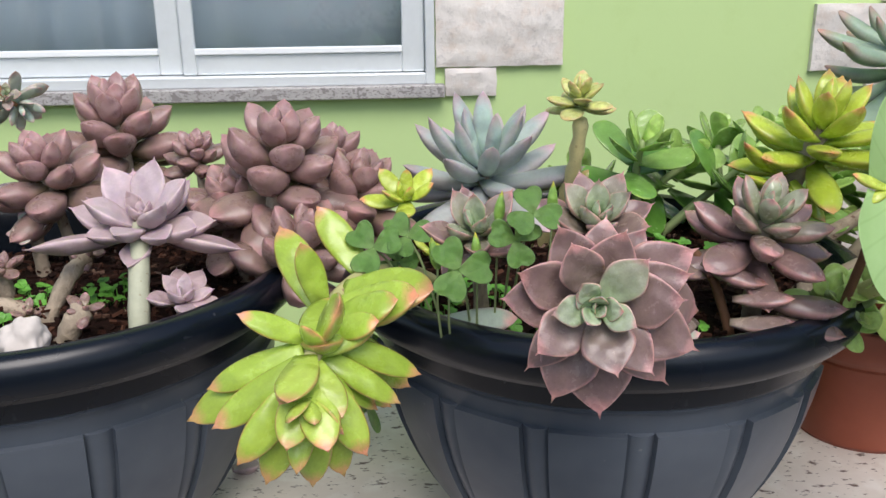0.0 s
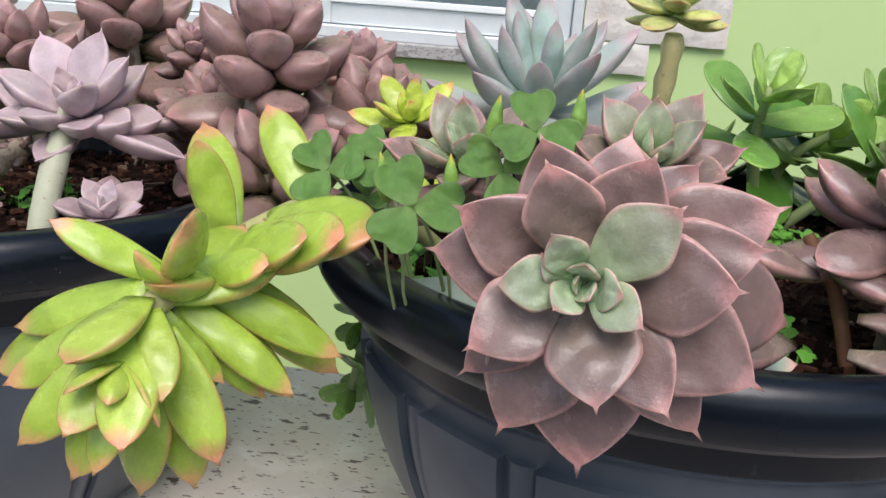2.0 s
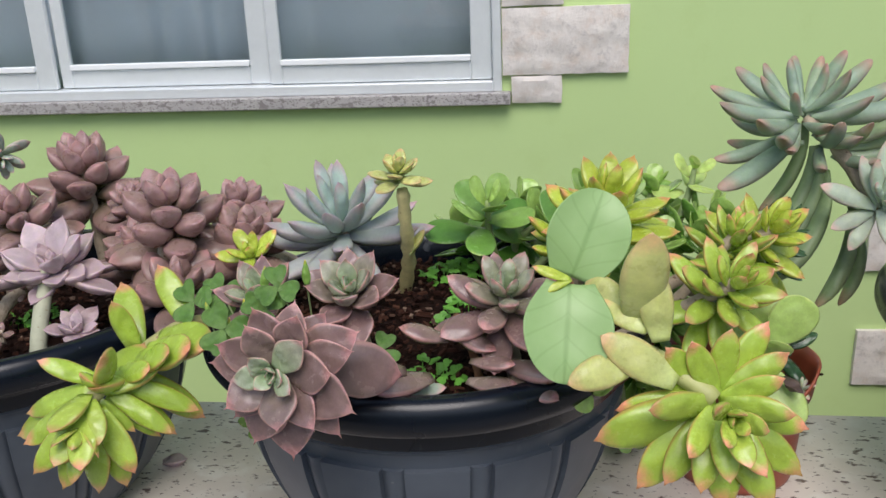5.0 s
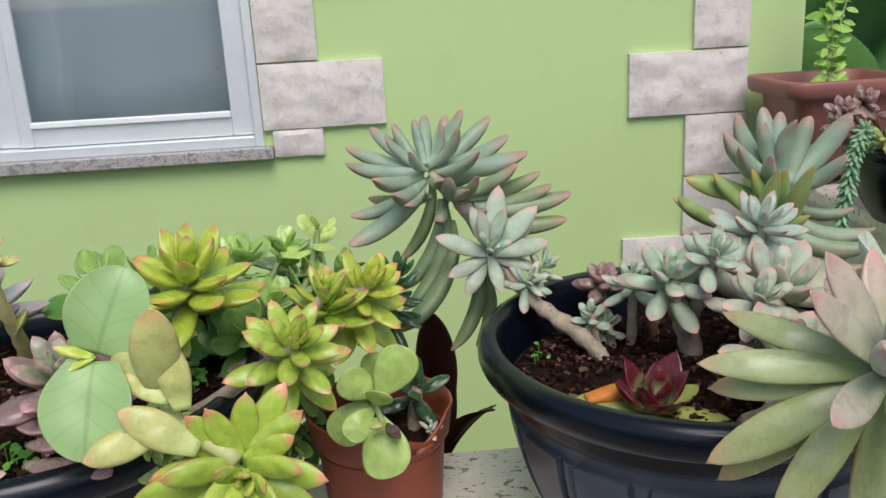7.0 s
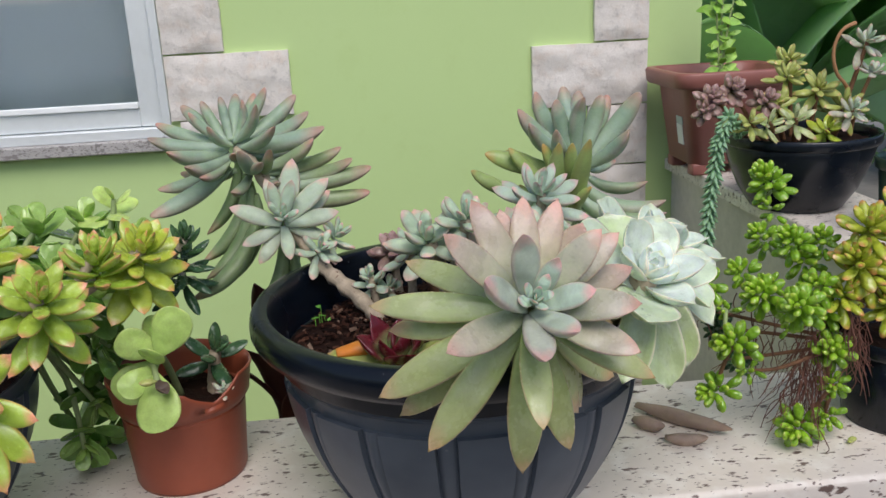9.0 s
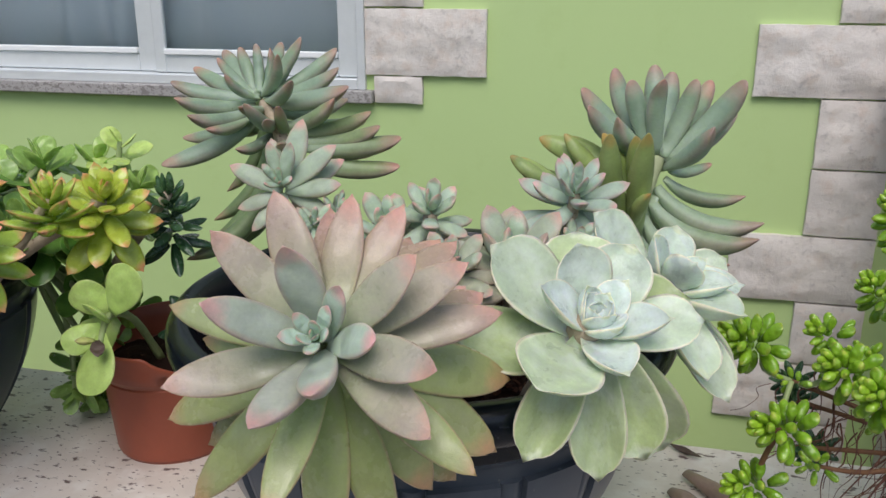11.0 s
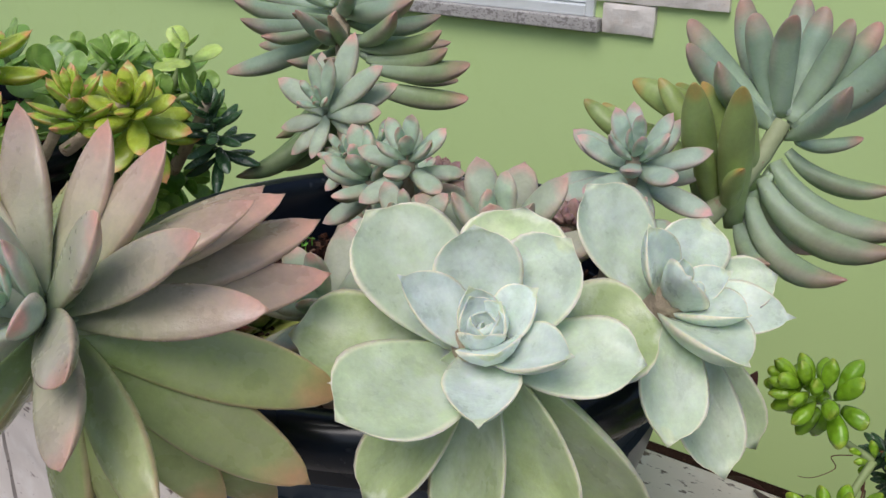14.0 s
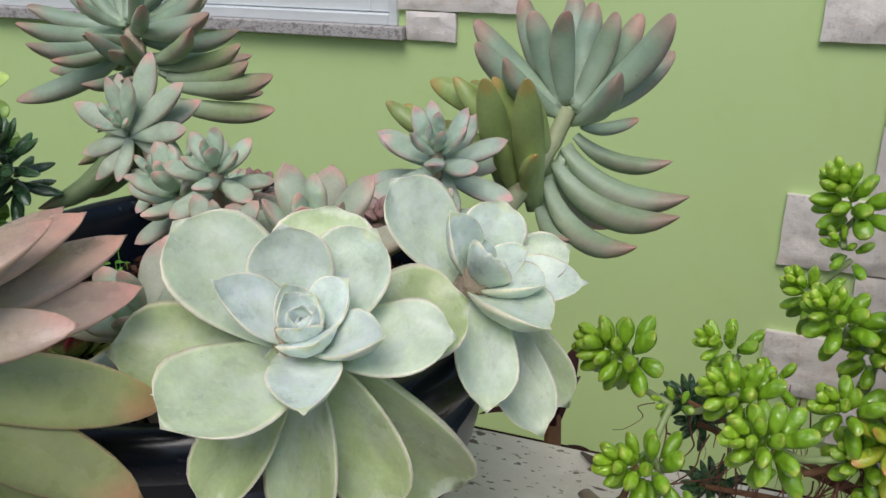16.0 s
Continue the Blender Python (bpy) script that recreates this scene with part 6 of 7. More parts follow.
leaves_between(bt, BT, STRAIGHT_FINGER, [(0, 2, 2, -30, 62, 20), (2, 2, 0, 30, 66, 20), (10, 2, -10, 60, 62, -6), (-4, 2, -8, -52, 52, -10), (16, -4, -20, 84, 40, -22), (30, -8, -30, 96, 34, -50), (0, 0, 4, 14, -8, 46), (-2, -1, 2, -18, -34, 26)], 0.4, 1.12, (0, -0.3, 1.0))
leaves_between(bt, BT, STRAIGHT_FINGER, [(2, -3, -6, 8, -58, 2), (10, -5, -16, 30, -60, -8), (-5, -3, -10, -26, -60, -18), (14, -8, -26, 4, -62, -34), (26, -12, -34, 46, -66, -26), (4, 0, 2, 20, 34, 48), (-4, 0, 2, -30, 26, 44), (6, -2, 0, 44, -38, 22)], 0.5, 1.12, (0, -0.3, 1.0))
BF, BFA = (0.446, -0.140, 0.243), (0.10, -0.75, 0.60)
leaves_at(bt, BF, BFA, MINTY_LEAF, [(-11, 82, 49), (-62, 72, 42), (-96, 70, 58), (-134, 70, 56), (-171, 76, 50), (104, 84, 36), (31, 95, 40), (-138, 90, 54), (-61, 50, 37), (168, 90, 40), (-101, 45, 38), (60, 100, 40)], drop=0.016, fat=1.0, oldest=150)
rosette(bt, BF, BFA, 0.020, MINT_LEAF, 6, tilt=(8, 45), small=0.5, age=(0, 0.1), seed=5)
for c, ax, s, n in (((0.478, -0.150, 0.214), (0.3, -0.6, 0.6), 0.024, 14), ((0.495, -0.130, 0.222), (0.5, -0.2, 0.7), 0.024, 12)):
    rosette(bt, c, ax, s, MINT_LEAF, n, tilt=(10, 105), drop=0.6, small=0.5, age=(0, 0.4), seed=n)

AG = (0.750, -0.052, 0.262)
ag = succulent("grey_finger_succulent", "long grey-green finger leaves on an arching stem", (0.682, -0.150, 0.148))
stem(ag, [(0.682, -0.150, 0.148), (0.702, -0.125, 0.178), (0.720, -0.100, 0.200), (0.740, -0.070, 0.234), (0.750, -0.053, 0.262)], [0.0075, 0.007, 0.0065, 0.006, 0.0055], plain("pale_green_scarred_stem", (0.36, 0.40, 0.23), 0.6, 0, 0.2, 110, 0.0008, (0.36, 0.27, 0.18)), 0.16)
leaves_between(ag, AG, STRAIGHT_FINGER, [(-3, -1, -1, -66, -8, 55), (-5, -1, 1, -58, -26, 45), (-3, -1, -4, -34, -42, 39), (-3, 0, 3, -43, 21, 69), (-3, 0, 3, -28, -7, 63), (-1, 1, 3, -2, -21, 66), (0, 1, 5, -6, 38, 72), (1, 1, 3, 9, 30, 67), (3, 1, 1, 25, 11, 64), (4, 1, 1, 41, 31, 60), (6, 1, -1, 62, 1, 66), (6, 0, -3, 63, 39, 35), (5, -1, -8, 40, -42, 34), (10, -1, -11, 44, 22, -7)], 0.25, 1.32, (0, -0.6, 0.9))
leaves_between(ag, AG, ARC_FINGER, [(7, -3, -17, 72, -4, -28), (1, -6, -24, 86, -23, -46), (-4, -10, -35, 82, -36, -56), (-8, -15, -48, 61, -52, -73), (-11, -22, -63, 20, -64, -70), (-5, -11, -37, 12, -32, -97), (0, -8, -30, 30, 20, -90)], 0.6, 1.12, (0.5, -0.1, 1.0))
leaves_between(ag, AG, OLIVE_FINGER_LEAF, [(-7, -12, -39, -46, -29, 22), (-8, -14, -44, -18, -44, 25), (-24, -24, -62, -29, -64, -8), (-16, -23, -62, -6, -67, -17), (-22, -6, -11, -100, -2, 11), (-34, -13, -27, -78, -15, 18), (-76, -27, -29, -119, -34, 3), (-73, -25, -25, -115, -11, -3), (-21, -8, -18, -76, 16, 10), (-40, -14, -40, -96, 20, -20), (-30, -14, -50, -60, 30, -30)], 0.6, 1.10, (0.3, -0.8, 0.5))
leaves_between(ag, AG, OLIVE_FINGER_LEAF, [(-14, -24, -66, -11, -77, 32), (-30, -24, -66, -37, -69, 30)], 0.5, 0.90, (0.3, -0.8, 0.5))
simple("blue_rosette_succulent", "blue-grey rosette with pink tips beside finger leaves", (0.690, -0.145, 0.252), (0.1, -0.55, 0.8), 0.047, BLUE_LEAF, 22, (0.68, -0.15, 0.150), 0.005, tilt=(8, 108), drop=0.6, small=0.4, fat=1.15, age=(0, 0.35), seed=47)
rosette(bpy.data.objects["blue_rosette_succulent.001"], (0.696, -0.170, 0.218), (0.2, -0.6, 0.7), 0.026, MINT_LEAF, 16, tilt=(8, 105), drop=0.5, small=0.4, age=(0, 0.4), seed=4)
mp = simple("mint_succulent", "grey-pink upright rosette with broad pointed leaves", (0.659, -0.250, 0.226), (0.03, -0.35, 0.95), 0.054, MINT_LEAF, 15, (0.655, -0.22, 0.150), 0.006, tilt=(8, 82), drop=0.3, small=0.5, fat=1.2, age=(0.1, 1), seed=48)
ma = succulent("mint_succulent", "mint-green rosettes with pink tips on a thick scarred stem", (0.600, -0.225, 0.150))
stem(ma, [(0.600, -0.225, 0.150), (0.592, -0.230, 0.185), (0.580, -0.236, 0.215), (0.573, -0.242, 0.238)], [0.0095, 0.0085, 0.0075, 0.005], STEM, 0.2)
side_shoot = stem(ma, [(0.590, -0.232, 0.195), (0.598, -0.245, 0.225), (0.604, -0.253, 0.258)], [0.006, 0.005, 0.004], STEM, 0.2)
rosette(ma, (0.571, -0.244, 0.242), (-0.12, -0.55, 0.8), 0.038, MINT_LEAF, 15, tilt=(8, 104), drop=0.5, small=0.55, fat=1.15, age=(0, 0.5), seed=49)
before = set(ma.children)
rosette(ma, (0.604, -0.254, 0.262), (0.15, -0.45, 0.85), 0.029, MINT_LEAF, 14, tilt=(8, 104), drop=0.6, small=0.55, fat=1.2, age=(0, 0.4), seed=50)
under(ma, side_shoot, before)
simple("mint_succulent", "small pink-tipped mint rosette between larger ones", (0.626, -0.288, 0.236), (0.05, -0.55, 0.8), 0.032, MINT_LEAF, 14, (0.625, -0.25, 0.150), 0.005, tilt=(8, 105), drop=0.6, small=0.5, fat=1.2, age=(0.2, 1), seed=52)
simple("mint_succulent", "grey-green rosette with pink tips under the large ones", (0.622, -0.346, 0.214), (0.05, -0.6, 0.75), 0.043, MINT_LEAF, 15, (0.625, -0.31, 0.150), 0.005, tilt=(8, 95), drop=0.4, small=0.5, fat=1.2, age=(0.2, 1), seed=57)
stub = succulent("bare_succulent", "bent bare brown stub rising from the soil", (0.583, -0.172, 0.150))
stem(stub, [(0.583, -0.172, 0.150), (0.582, -0.172, 0.168), (0.576, -0.170, 0.185), (0.568, -0.168, 0.195)], [0.0042, 0.004, 0.004, 0.0036], BROWN_STEM, 0.2)
simple("mint_succulent", "mint-green rosette behind the large peach one", (0.560, -0.185, 0.222), (0.0, -0.4, 0.9), 0.026, MINT_LEAF, 18, (0.56, -0.18, 0.150), 0.004, tilt=(8, 105), drop=0.6, small=0.45, age=(0, .3), seed=52)
simple("mint_succulent", "little mint-green sprig by the trunk", (0.522, -0.190, 0.196), (-0.1, -0.4, 0.9), 0.018, MINT_LEAF, 13, (0.53, -0.19, 0.150), 0.0035, tilt=(8, 105), drop=1.0, small=0.6, fat=1.35, age=(0, .2), seed=53)
simple("mint_succulent", "low mint-green sprig in the soil", (0.540, -0.180, 0.182), (0.2, -0.4, 0.9), 0.018, MINT_LEAF, 12, (0.545, -0.18, 0.150), 0.0035, tilt=(8, 105), drop=0.9, small=0.6, fat=1.35, age=(0, .2), seed=54)
simple("grey_rosette_succulent", "brown-grey rosette tucked behind the others", (0.545, -0.135, 0.205), (0.0, -0.5, 0.85), 0.024, MAUVE_LEAF, 14, (0.55, -0.13, 0.150), 0.004, tilt=(8, 100), drop=0.4, small=0.5, age=(0.4, 1), seed=55)
simple("grey_rosette_succulent", "small brown-grey rosette between larger plants", (0.668, -0.180, 0.216), (0.0, -0.5, 0.85), 0.020, MAUVE_LEAF, 12, (0.665, -0.17, 0.150), 0.004, tilt=(8, 100), drop=0.4, small=0.5, age=(0.4, 1), seed=56)
ce = simple("crimson_echeveria", "dark crimson pointed rosette with pale green lower leaves", (0.540, -0.306, 0.162), (0.0, -0.3, 0.95), 0.042, CRIMSON_LEAF, 9, (0.54, -0.30, 0.148), 0.006, tilt=(6, 46), drop=0.05, small=0.70, age=(0, 0.5), fat=1.20, seed=51)
leaves_at(ce, (0.540, -0.306, 0.160), (0.0, -0.2, 1.0), PALE_LEAF, [(5, 84, 54), (60, 86, 46), (110, 84, 50), (170, 86, 56), (-140, 80, 40), (-60, 80, 40), (140, 88, 44)], drop=0.002, fat=1.15)
ol = succulent("fallen_leaf", "withered orange leaf lying on the soil", (0.492, -0.300, 0.168), "leaf")
put_leaf(ol, ORANGE_LEAF[0], (0.492, -0.300, 0.170), (1, 0.12, 0.12), (0, -0.3, 0.9), 0.046, 0.3)
weed_patch((0.475, -0.195, 0.160), 0.010, 5, 90, size=0.005)

# ---- things lying on the ledge ----
for c, ang, ln, wd, mesh, nm in (((0.779, -0.152, 0.008), -42, 0.037, 2.1, DRY_LEAF[0], "dried brown oval leaf on the granite ledge"), ((0.798, -0.193, 0.007), -16, 0.044, 1.55, DRY_LEAF[1], "dried brown leaf on the granite ledge"), ((0.792, -0.122, 0.008), -45, 0.112, 0.75, DRY_LEAF[0], "long dried grey-brown leaf on the granite ledge"),
                            ((0.779, -0.070, 0.004), -33, 0.036, 0.8, DARK_DRY_LEAF[0], "shrivelled dark leaf at the ledge's back edge"), ((0.966, -0.230, 0.004), 35, 0.014, 1.6, PALE_LEAF[0], "small yellow-green fallen leaf on the ledge"), ((-0.192, -0.188, 0.004), 20, 0.024, 1.6, LILAC_LEAF[0], "fallen grey-pink leaf on the ledge")):
    fl = succulent("fallen_leaf", nm, c, "leaf")
    put_leaf(fl, mesh, c, (math.cos(radians(ang)), math.sin(radians(ang)), 0.02), (0, -0.1, 1), ln * 0.92, 0.6, wd * 0.85, wd * 1.0)
bm = bmesh.new()
bmesh.ops.create_uvsphere(bm, u_segments=20, v_segments=14, radius=1)
for v in bm.verts:
    v.co = Vector((v.co.x * 0.0085 * (1 - 0.25 * v.co.z), v.co.y * 0.008, v.co.z * 0.0115 + 0.011)) * (1 + 0.08 * noise.noise(v.co * 3))
sb = part("dry_bulb", bm, plain("brown_papery_skin", (0.11, 0.07, 0.045), 0.6, 0, 0.3, 160, 0.0006))
sb.location = (-0.108, -0.078, 0)
tagged(sb, "small brown papery bulb on the ledge", "bulb")

# ---- jelly-bean plant in its nursery pot ----
np_ = thing("nursery_pot", "black plastic nursery pot on the ledge", "flower pot", (1.047, -0.180, 0.0))
part("pot_body", lathe([(0.040, 0.004), (0.052, 0.0), (0.0535, 0.003), (0.062, 0.078), (0.0615, 0.0785), (0.056, 0.05), (0.0, 0.045)], 72), PLASTIC, np_)
part("rim", lathe([(0.0618, 0.0775), (0.0655, 0.080), (0.0665, 0.083), (0.0668, 0.093), (0.0655, 0.0945), (0.0635, 0.093), (0.0616, 0.0780)], 72), PLASTIC, np_)
soil_bed((1.047, -0.180, 0), 0.060, 0.078, 9, "dark soil inside a black nursery pot")
jb = succulent("jelly_bean_plant", "sprawling sedum with glossy green bean-shaped leaves", (1.020, -0.180, 0.085))
root = Vector((0.985, -0.195, 0.095))
JELLY = [((0.945, -0.205, 0.130), 0.022, 26), ((0.944, -0.160, 0.168), 0.020, 24), ((0.923, -0.176, 0.193), 0.021, 26), ((0.912, -0.138, 0.188), 0.020, 26), ((0.927, -0.124, 0.212), 0.015, 12), ((0.925, -0.116, 0.240), 0.023, 32), ((0.893, -0.255, 0.158), 0.022, 30), ((0.880, -0.207, 0.153), 0.022, 30), ((0.871, -0.184, 0.169), 0.018, 20), ((0.896, -0.187, 0.156), 0.015, 14), ((0.849, -0.205, 0.140), 0.012, 8), ((0.816, -0.208, 0.168), 0.023, 32), ((0.838, -0.246, 0.124), 0.023, 30),
         ((0.949, -0.215, 0.096), 0.022, 26), ((0.952, -0.218, 0.060), 0.017, 18), ((0.823, -0.245, 0.078), 0.020, 26), ((0.916, -0.222, 0.020), 0.023, 28), ((0.951, -0.215, 0.024), 0.017, 18), ((0.868, -0.212, 0.080), 0.014, 12), ((0.958, -0.170, 0.190), 0.018, 20), ((0.930, -0.215, 0.160), 0.020, 22), ((0.905, -0.215, 0.120), 0.012, 8)]
joined = [root]
for i, (c, r, n) in enumerate(JELLY):
    c = Vector(c)
    near = min(joined, key=lambda q: (q - c).length + 0.35 * (q - root).length)
    joined.append(c)
    ax = ((c - root) * Vector((1, 0.6, 0.5)) + Vector((-0.02, -0.07, 0.05))).normalized()
    midp = near.lerp(c, 0.55) + Vector((0, 0.006, -0.010))
    shoot = stem(jb, [near, midp, c - ax * r * 0.6], [0.0020, 0.0018, 0.0015], BROWN_STEM if c.z < 0.12 else GREEN_STEM, 0.1, "stem", i + 1)
    before = set(jb.children)
    beans(jb, c + ax * r * 0.55, ax, r * 0.80, int(n * 0.85), seed=i + 40)
    under(jb, shoot, before)
ys3 = succulent("orange_edged_sedum", "yellow-green sedum with reddish tips in the nursery pot", (1.040, -0.185, 0.085))
for i, (c, r) in enumerate((((0.984, -0.205, 0.206), 0.023), ((0.993, -0.205, 0.166), 0.022), ((0.968, -0.212, 0.176), 0.021), ((1.020, -0.190, 0.215), 0.024), ((0.962, -0.212, 0.146), 0.018), ((1.004, -0.210, 0.130), 0.018), ((1.030, -0.205, 0.175), 0.024))):
    shoot = stem(ys3, [(1.040, -0.185, 0.085), (1.02, -0.195, 0.12), c], [0.003, 0.0028, 0.0024], BROWN_STEM, 0.1, "stem", i + 2)
    before = set(ys3.children)
    rosette(ys3, Vector(c) + Vector((-0.003, -0.006, 0.010)), (0.35 * math.sin(i * 2.1) - 0.2, -0.5, 0.75), r * 1.35, GOLD_LEAF, 20, tilt=(8, 108), drop=0.7, small=0.5, power=0.9, hub=0.12, jitter=11, seed=i + 70, age=(0.0, 0.8))
    under(ys3, shoot, before)
dg = succulent("dark_green_succulent", "small dark green rosette under the jelly beans", (0.985, -0.195, 0.09))
for i, c in enumerate(((0.858, -0.160, 0.105), (0.868, -0.190, 0.082), (0.850, -0.175, 0.128))):
    stem(dg, [(0.985, -0.195, 0.09), Vector(c).lerp(Vector((0.985, -0.195, 0.09)), 0.4), c], [0.002, 0.0018, 0.0015], BROWN_STEM, 0.1)
    rosette(dg, c, (-0.5, -0.6, 0.4), 0.017, DARK_LEAF, 22, tilt=(8, 110), drop=1.0, small=0.6, seed=i + 9)
rng = random.Random(12)
bm = bmesh.new()
for i in range(190):
    x, y, lo, hi, wide, fall = ((0.934, -0.205, 0.05, 0.125, 0.007, 0.026), (0.968, -0.208, 0.095, 0.14, 0.008, 0.016), (0.895, -0.190, 0.09, 0.15, 0.020, 0.014))[0 if i < 90 else 1 if i < 150 else 2]
    loose = i % 4 == 0
    a = Vector((x + rng.gauss(0, wide), y + rng.gauss(0, 0.006), rng.uniform(lo, hi)))
    pts = [a]
    for k in range(4):
        a = a + Vector((rng.gauss(-0.008 if loose else 0, 0.007 if loose else 0.003), rng.gauss(-0.002, 0.006), -rng.uniform(0.004, fall)))
        a.z = max(a.z, 0.003)
        pts.append(a)
    q = rng.uniform(0.0002, 0.0007)
    tube(pts, [q, q, q, q * 0.8, q * 0.5], 4, 0, i, bm)
tagged(part("aerial_roots", bm, ROOT), "tangle of fine red-brown hanging roots", "roots", kind="stuff")

# ---- pots on the return of the ledge ----
rp2 = thing("square_planter", "faded rose-brown square plastic planter with a label", "planter", (1.385, 1.085, 0.0))
bm = bmesh.new()
rings = []
for half, z in ((0.0, 0.024), (0.090, 0.024), (0.096, 0.026), (0.119, 0.20), (0.121, 0.204), (0.142, 0.206), (0.147, 0.212), (0.150, 0.238), (0.146, 0.243), (0.134, 0.243), (0.130, 0.238), (0.112, 0.20), (0.095, 0.12), (0.0, 0.12)):
    ring, rad = [], half * 0.30
    for k in range(4):
        for j in range(6):
            a = math.pi / 2 * k + math.pi / 2 * j / 5
            cx, cy = ((1, 1), (-1, 1), (-1, -1), (1, -1))[k]
            ring.append(bm.verts.new(((half - rad) * cx + rad * math.cos(a), ((half - rad) * cy + rad * math.sin(a)) * 0.9, z)))
    rings.append(ring)
for lo, hi in zip(rings, rings[1:]):
    for k in range(24):
        bm.faces.new((lo[k], lo[(k + 1) % 24], hi[(k + 1) % 24], hi[k]))
part("planter_body", bm, ROSE_PLASTIC, rp2)
for fx, fy in ((-1, -1), (1, -1), (-1, 1), (1, 1)):
    foot = part("foot", box(-0.020, 0.020, -0.018, 0.018, 0.0, 0.027, 0.004), ROSE_PLASTIC, rp2)
    foot.location = (fx * 0.074, fy * 0.067, 0)
for nm, y0, y1, z0, z1, skin, words in (("label_sticker", -0.050, -0.018, 0.070, 0.118, plain("white_paper_label", (0.72, 0.73, 0.70), 0.6, 0, 0.05, 60), "faded white paper label"), ("label_print", -0.056, -0.020, 0.119, 0.137, plain("grey_print", (0.42, 0.48, 0.46), 0.6, 0, 0.05, 60), "grey printed strip")):
    bm = box(-0.0015, 0.0015, y0, y1, z0, z1, 0.0006)
    for v in bm.verts:
        v.co.x -= 0.096 + (v.co.z - 0.026) * 0.1322 + 0.0015
    part(nm, bm, skin, rp2, words, False)
soil_bed((1.385, 1.085, 0), 0.113, 0.200, 12, "dark soil inside a square planter")
hb = succulent("leafy_herb", "light green leafy herb on an upright stem", (1.385, 1.085, 0.200), "herb")
HERB = shapes("herb_leaf", leaf_material("fresh_herb_leaf", (0.34, 0.56, 0.09), (0.24, 0.46, 0.06), (0.36, 0.56, 0.1), (0.36, 0.56, 0.12), 0.5, 0.95, 0.1), 2, width=0.5, thick=0.04, wide_at=0.45, blunt=1.6, base=0.2, cup=0.15, curl=-12)
for j, (dx, dz) in enumerate(((0.0, 0.36), (0.04, 0.28), (-0.02, 0.20))):
    shoot = stem(hb, [(1.385, 1.085, 0.200), (1.383 + dx * 0.4, 1.08, 0.200 + dz * 0.5), (1.385 + dx, 1.075, 0.200 + dz)], [0.003, 0.0025, 0.0015], GREEN_STEM, 0, "stem", j)
    rng = random.Random(j)
    before = set(hb.children)
    for i in range(17):
        u = 0.15 + 0.85 * i / 16
        a = i * GOLD
        put_leaf(hb, HERB[i % 2], (1.385 + dx * u, 1.08, 0.200 + dz * u), (math.cos(a), 0.4 * math.sin(a), 0.4 * rng.uniform(-1, 1.2)), (0.3 * math.sin(i), -0.8, 0.5), rng.uniform(0.024, 0.046), rng.random())
    under(hb, shoot, before)

bb = thing("planter_bowl", "smooth glossy black plastic bowl on the ledge return", "planter", (1.378, 0.678, 0.0), "bowl planters on the ledge")
part("bowl_body", lathe([(0.0, 0.004), (0.075, 0.004), (0.082, 0.0), (0.088, 0.003), (0.112, 0.040), (0.131, 0.085), (0.142, 0.128), (0.1405, 0.130), (0.128, 0.092), (0.100, 0.035), (0.0, 0.025)], 96), PLASTIC, bb)
part("rim", lathe([(0.1415, 0.1275), (0.147, 0.129), (0.149, 0.133), (0.149, 0.146), (0.147, 0.149), (0.143, 0.149), (0.140, 0.145), (0.1402, 0.1285)], 96), PLASTIC, bb)
soil_bed((1.378, 0.678, 0), 0.132, 0.130, 14, "dark soil inside a bowl planter")
SPILL = [((1.167, 0.600, 0.236), 0.034, MAUVE_LEAF, 18, "small dusky mauve rosettes at the bowl's edge"), ((1.215, 0.620, 0.248), 0.034, MAUVE_LEAF, 18, "small dusky mauve rosettes at the bowl's edge"),
         ((1.148, 0.590, 0.215), 0.028, MAUVE_LEAF, 14, "small dusky mauve rosettes at the bowl's edge"), ((1.272, 0.600, 0.226), 0.030, MAUVE_LEAF, 14, "small brown-mauve rosette among pale sedum"),
         ((1.352, 0.680, 0.290), 0.040, PALE_LEAF, 16, "tall pale yellow-green sedum in the bowl"), ((1.391, 0.640, 0.236), 0.048, PALE_LEAF, 16, "pale yellow-green sedum spilling from the bowl"), ((1.340, 0.650, 0.262), 0.040, PALE_LEAF, 14, "pale yellow-green sedum spilling from the bowl"),
         ((1.438, 0.620, 0.205), 0.046, PALE_LEAF, 15, "pale yellow-green sedum spilling from the bowl"), ((1.314, 0.570, 0.190), 0.044, PEACH_LEAF, 11, "green-brown sedum spilling from the bowl"), ((1.261, 0.560, 0.188), 0.040, PEACH_LEAF, 10, "green-brown sedum spilling from the bowl"),
         ((1.225, 0.565, 0.190), 0.036, PALE_LEAF, 11, "pale yellow-green sedum spilling from the bowl"), ((1.380, 0.570, 0.168), 0.044, OLIVE_LEAF, 12, "olive sedum in the bowl"), ((1.412, 0.545, 0.205), 0.034, MINT_LEAF, 14, "grey-green rosette at the bowl's edge"),
         ((1.300, 0.620, 0.215), 0.040, PALE_LEAF, 14, "pale yellow-green sedum spilling from the bowl"), ((1.465, 0.610, 0.322), 0.040, MINT_LEAF, 12, "grey-green rosette on a tall bent stem")]
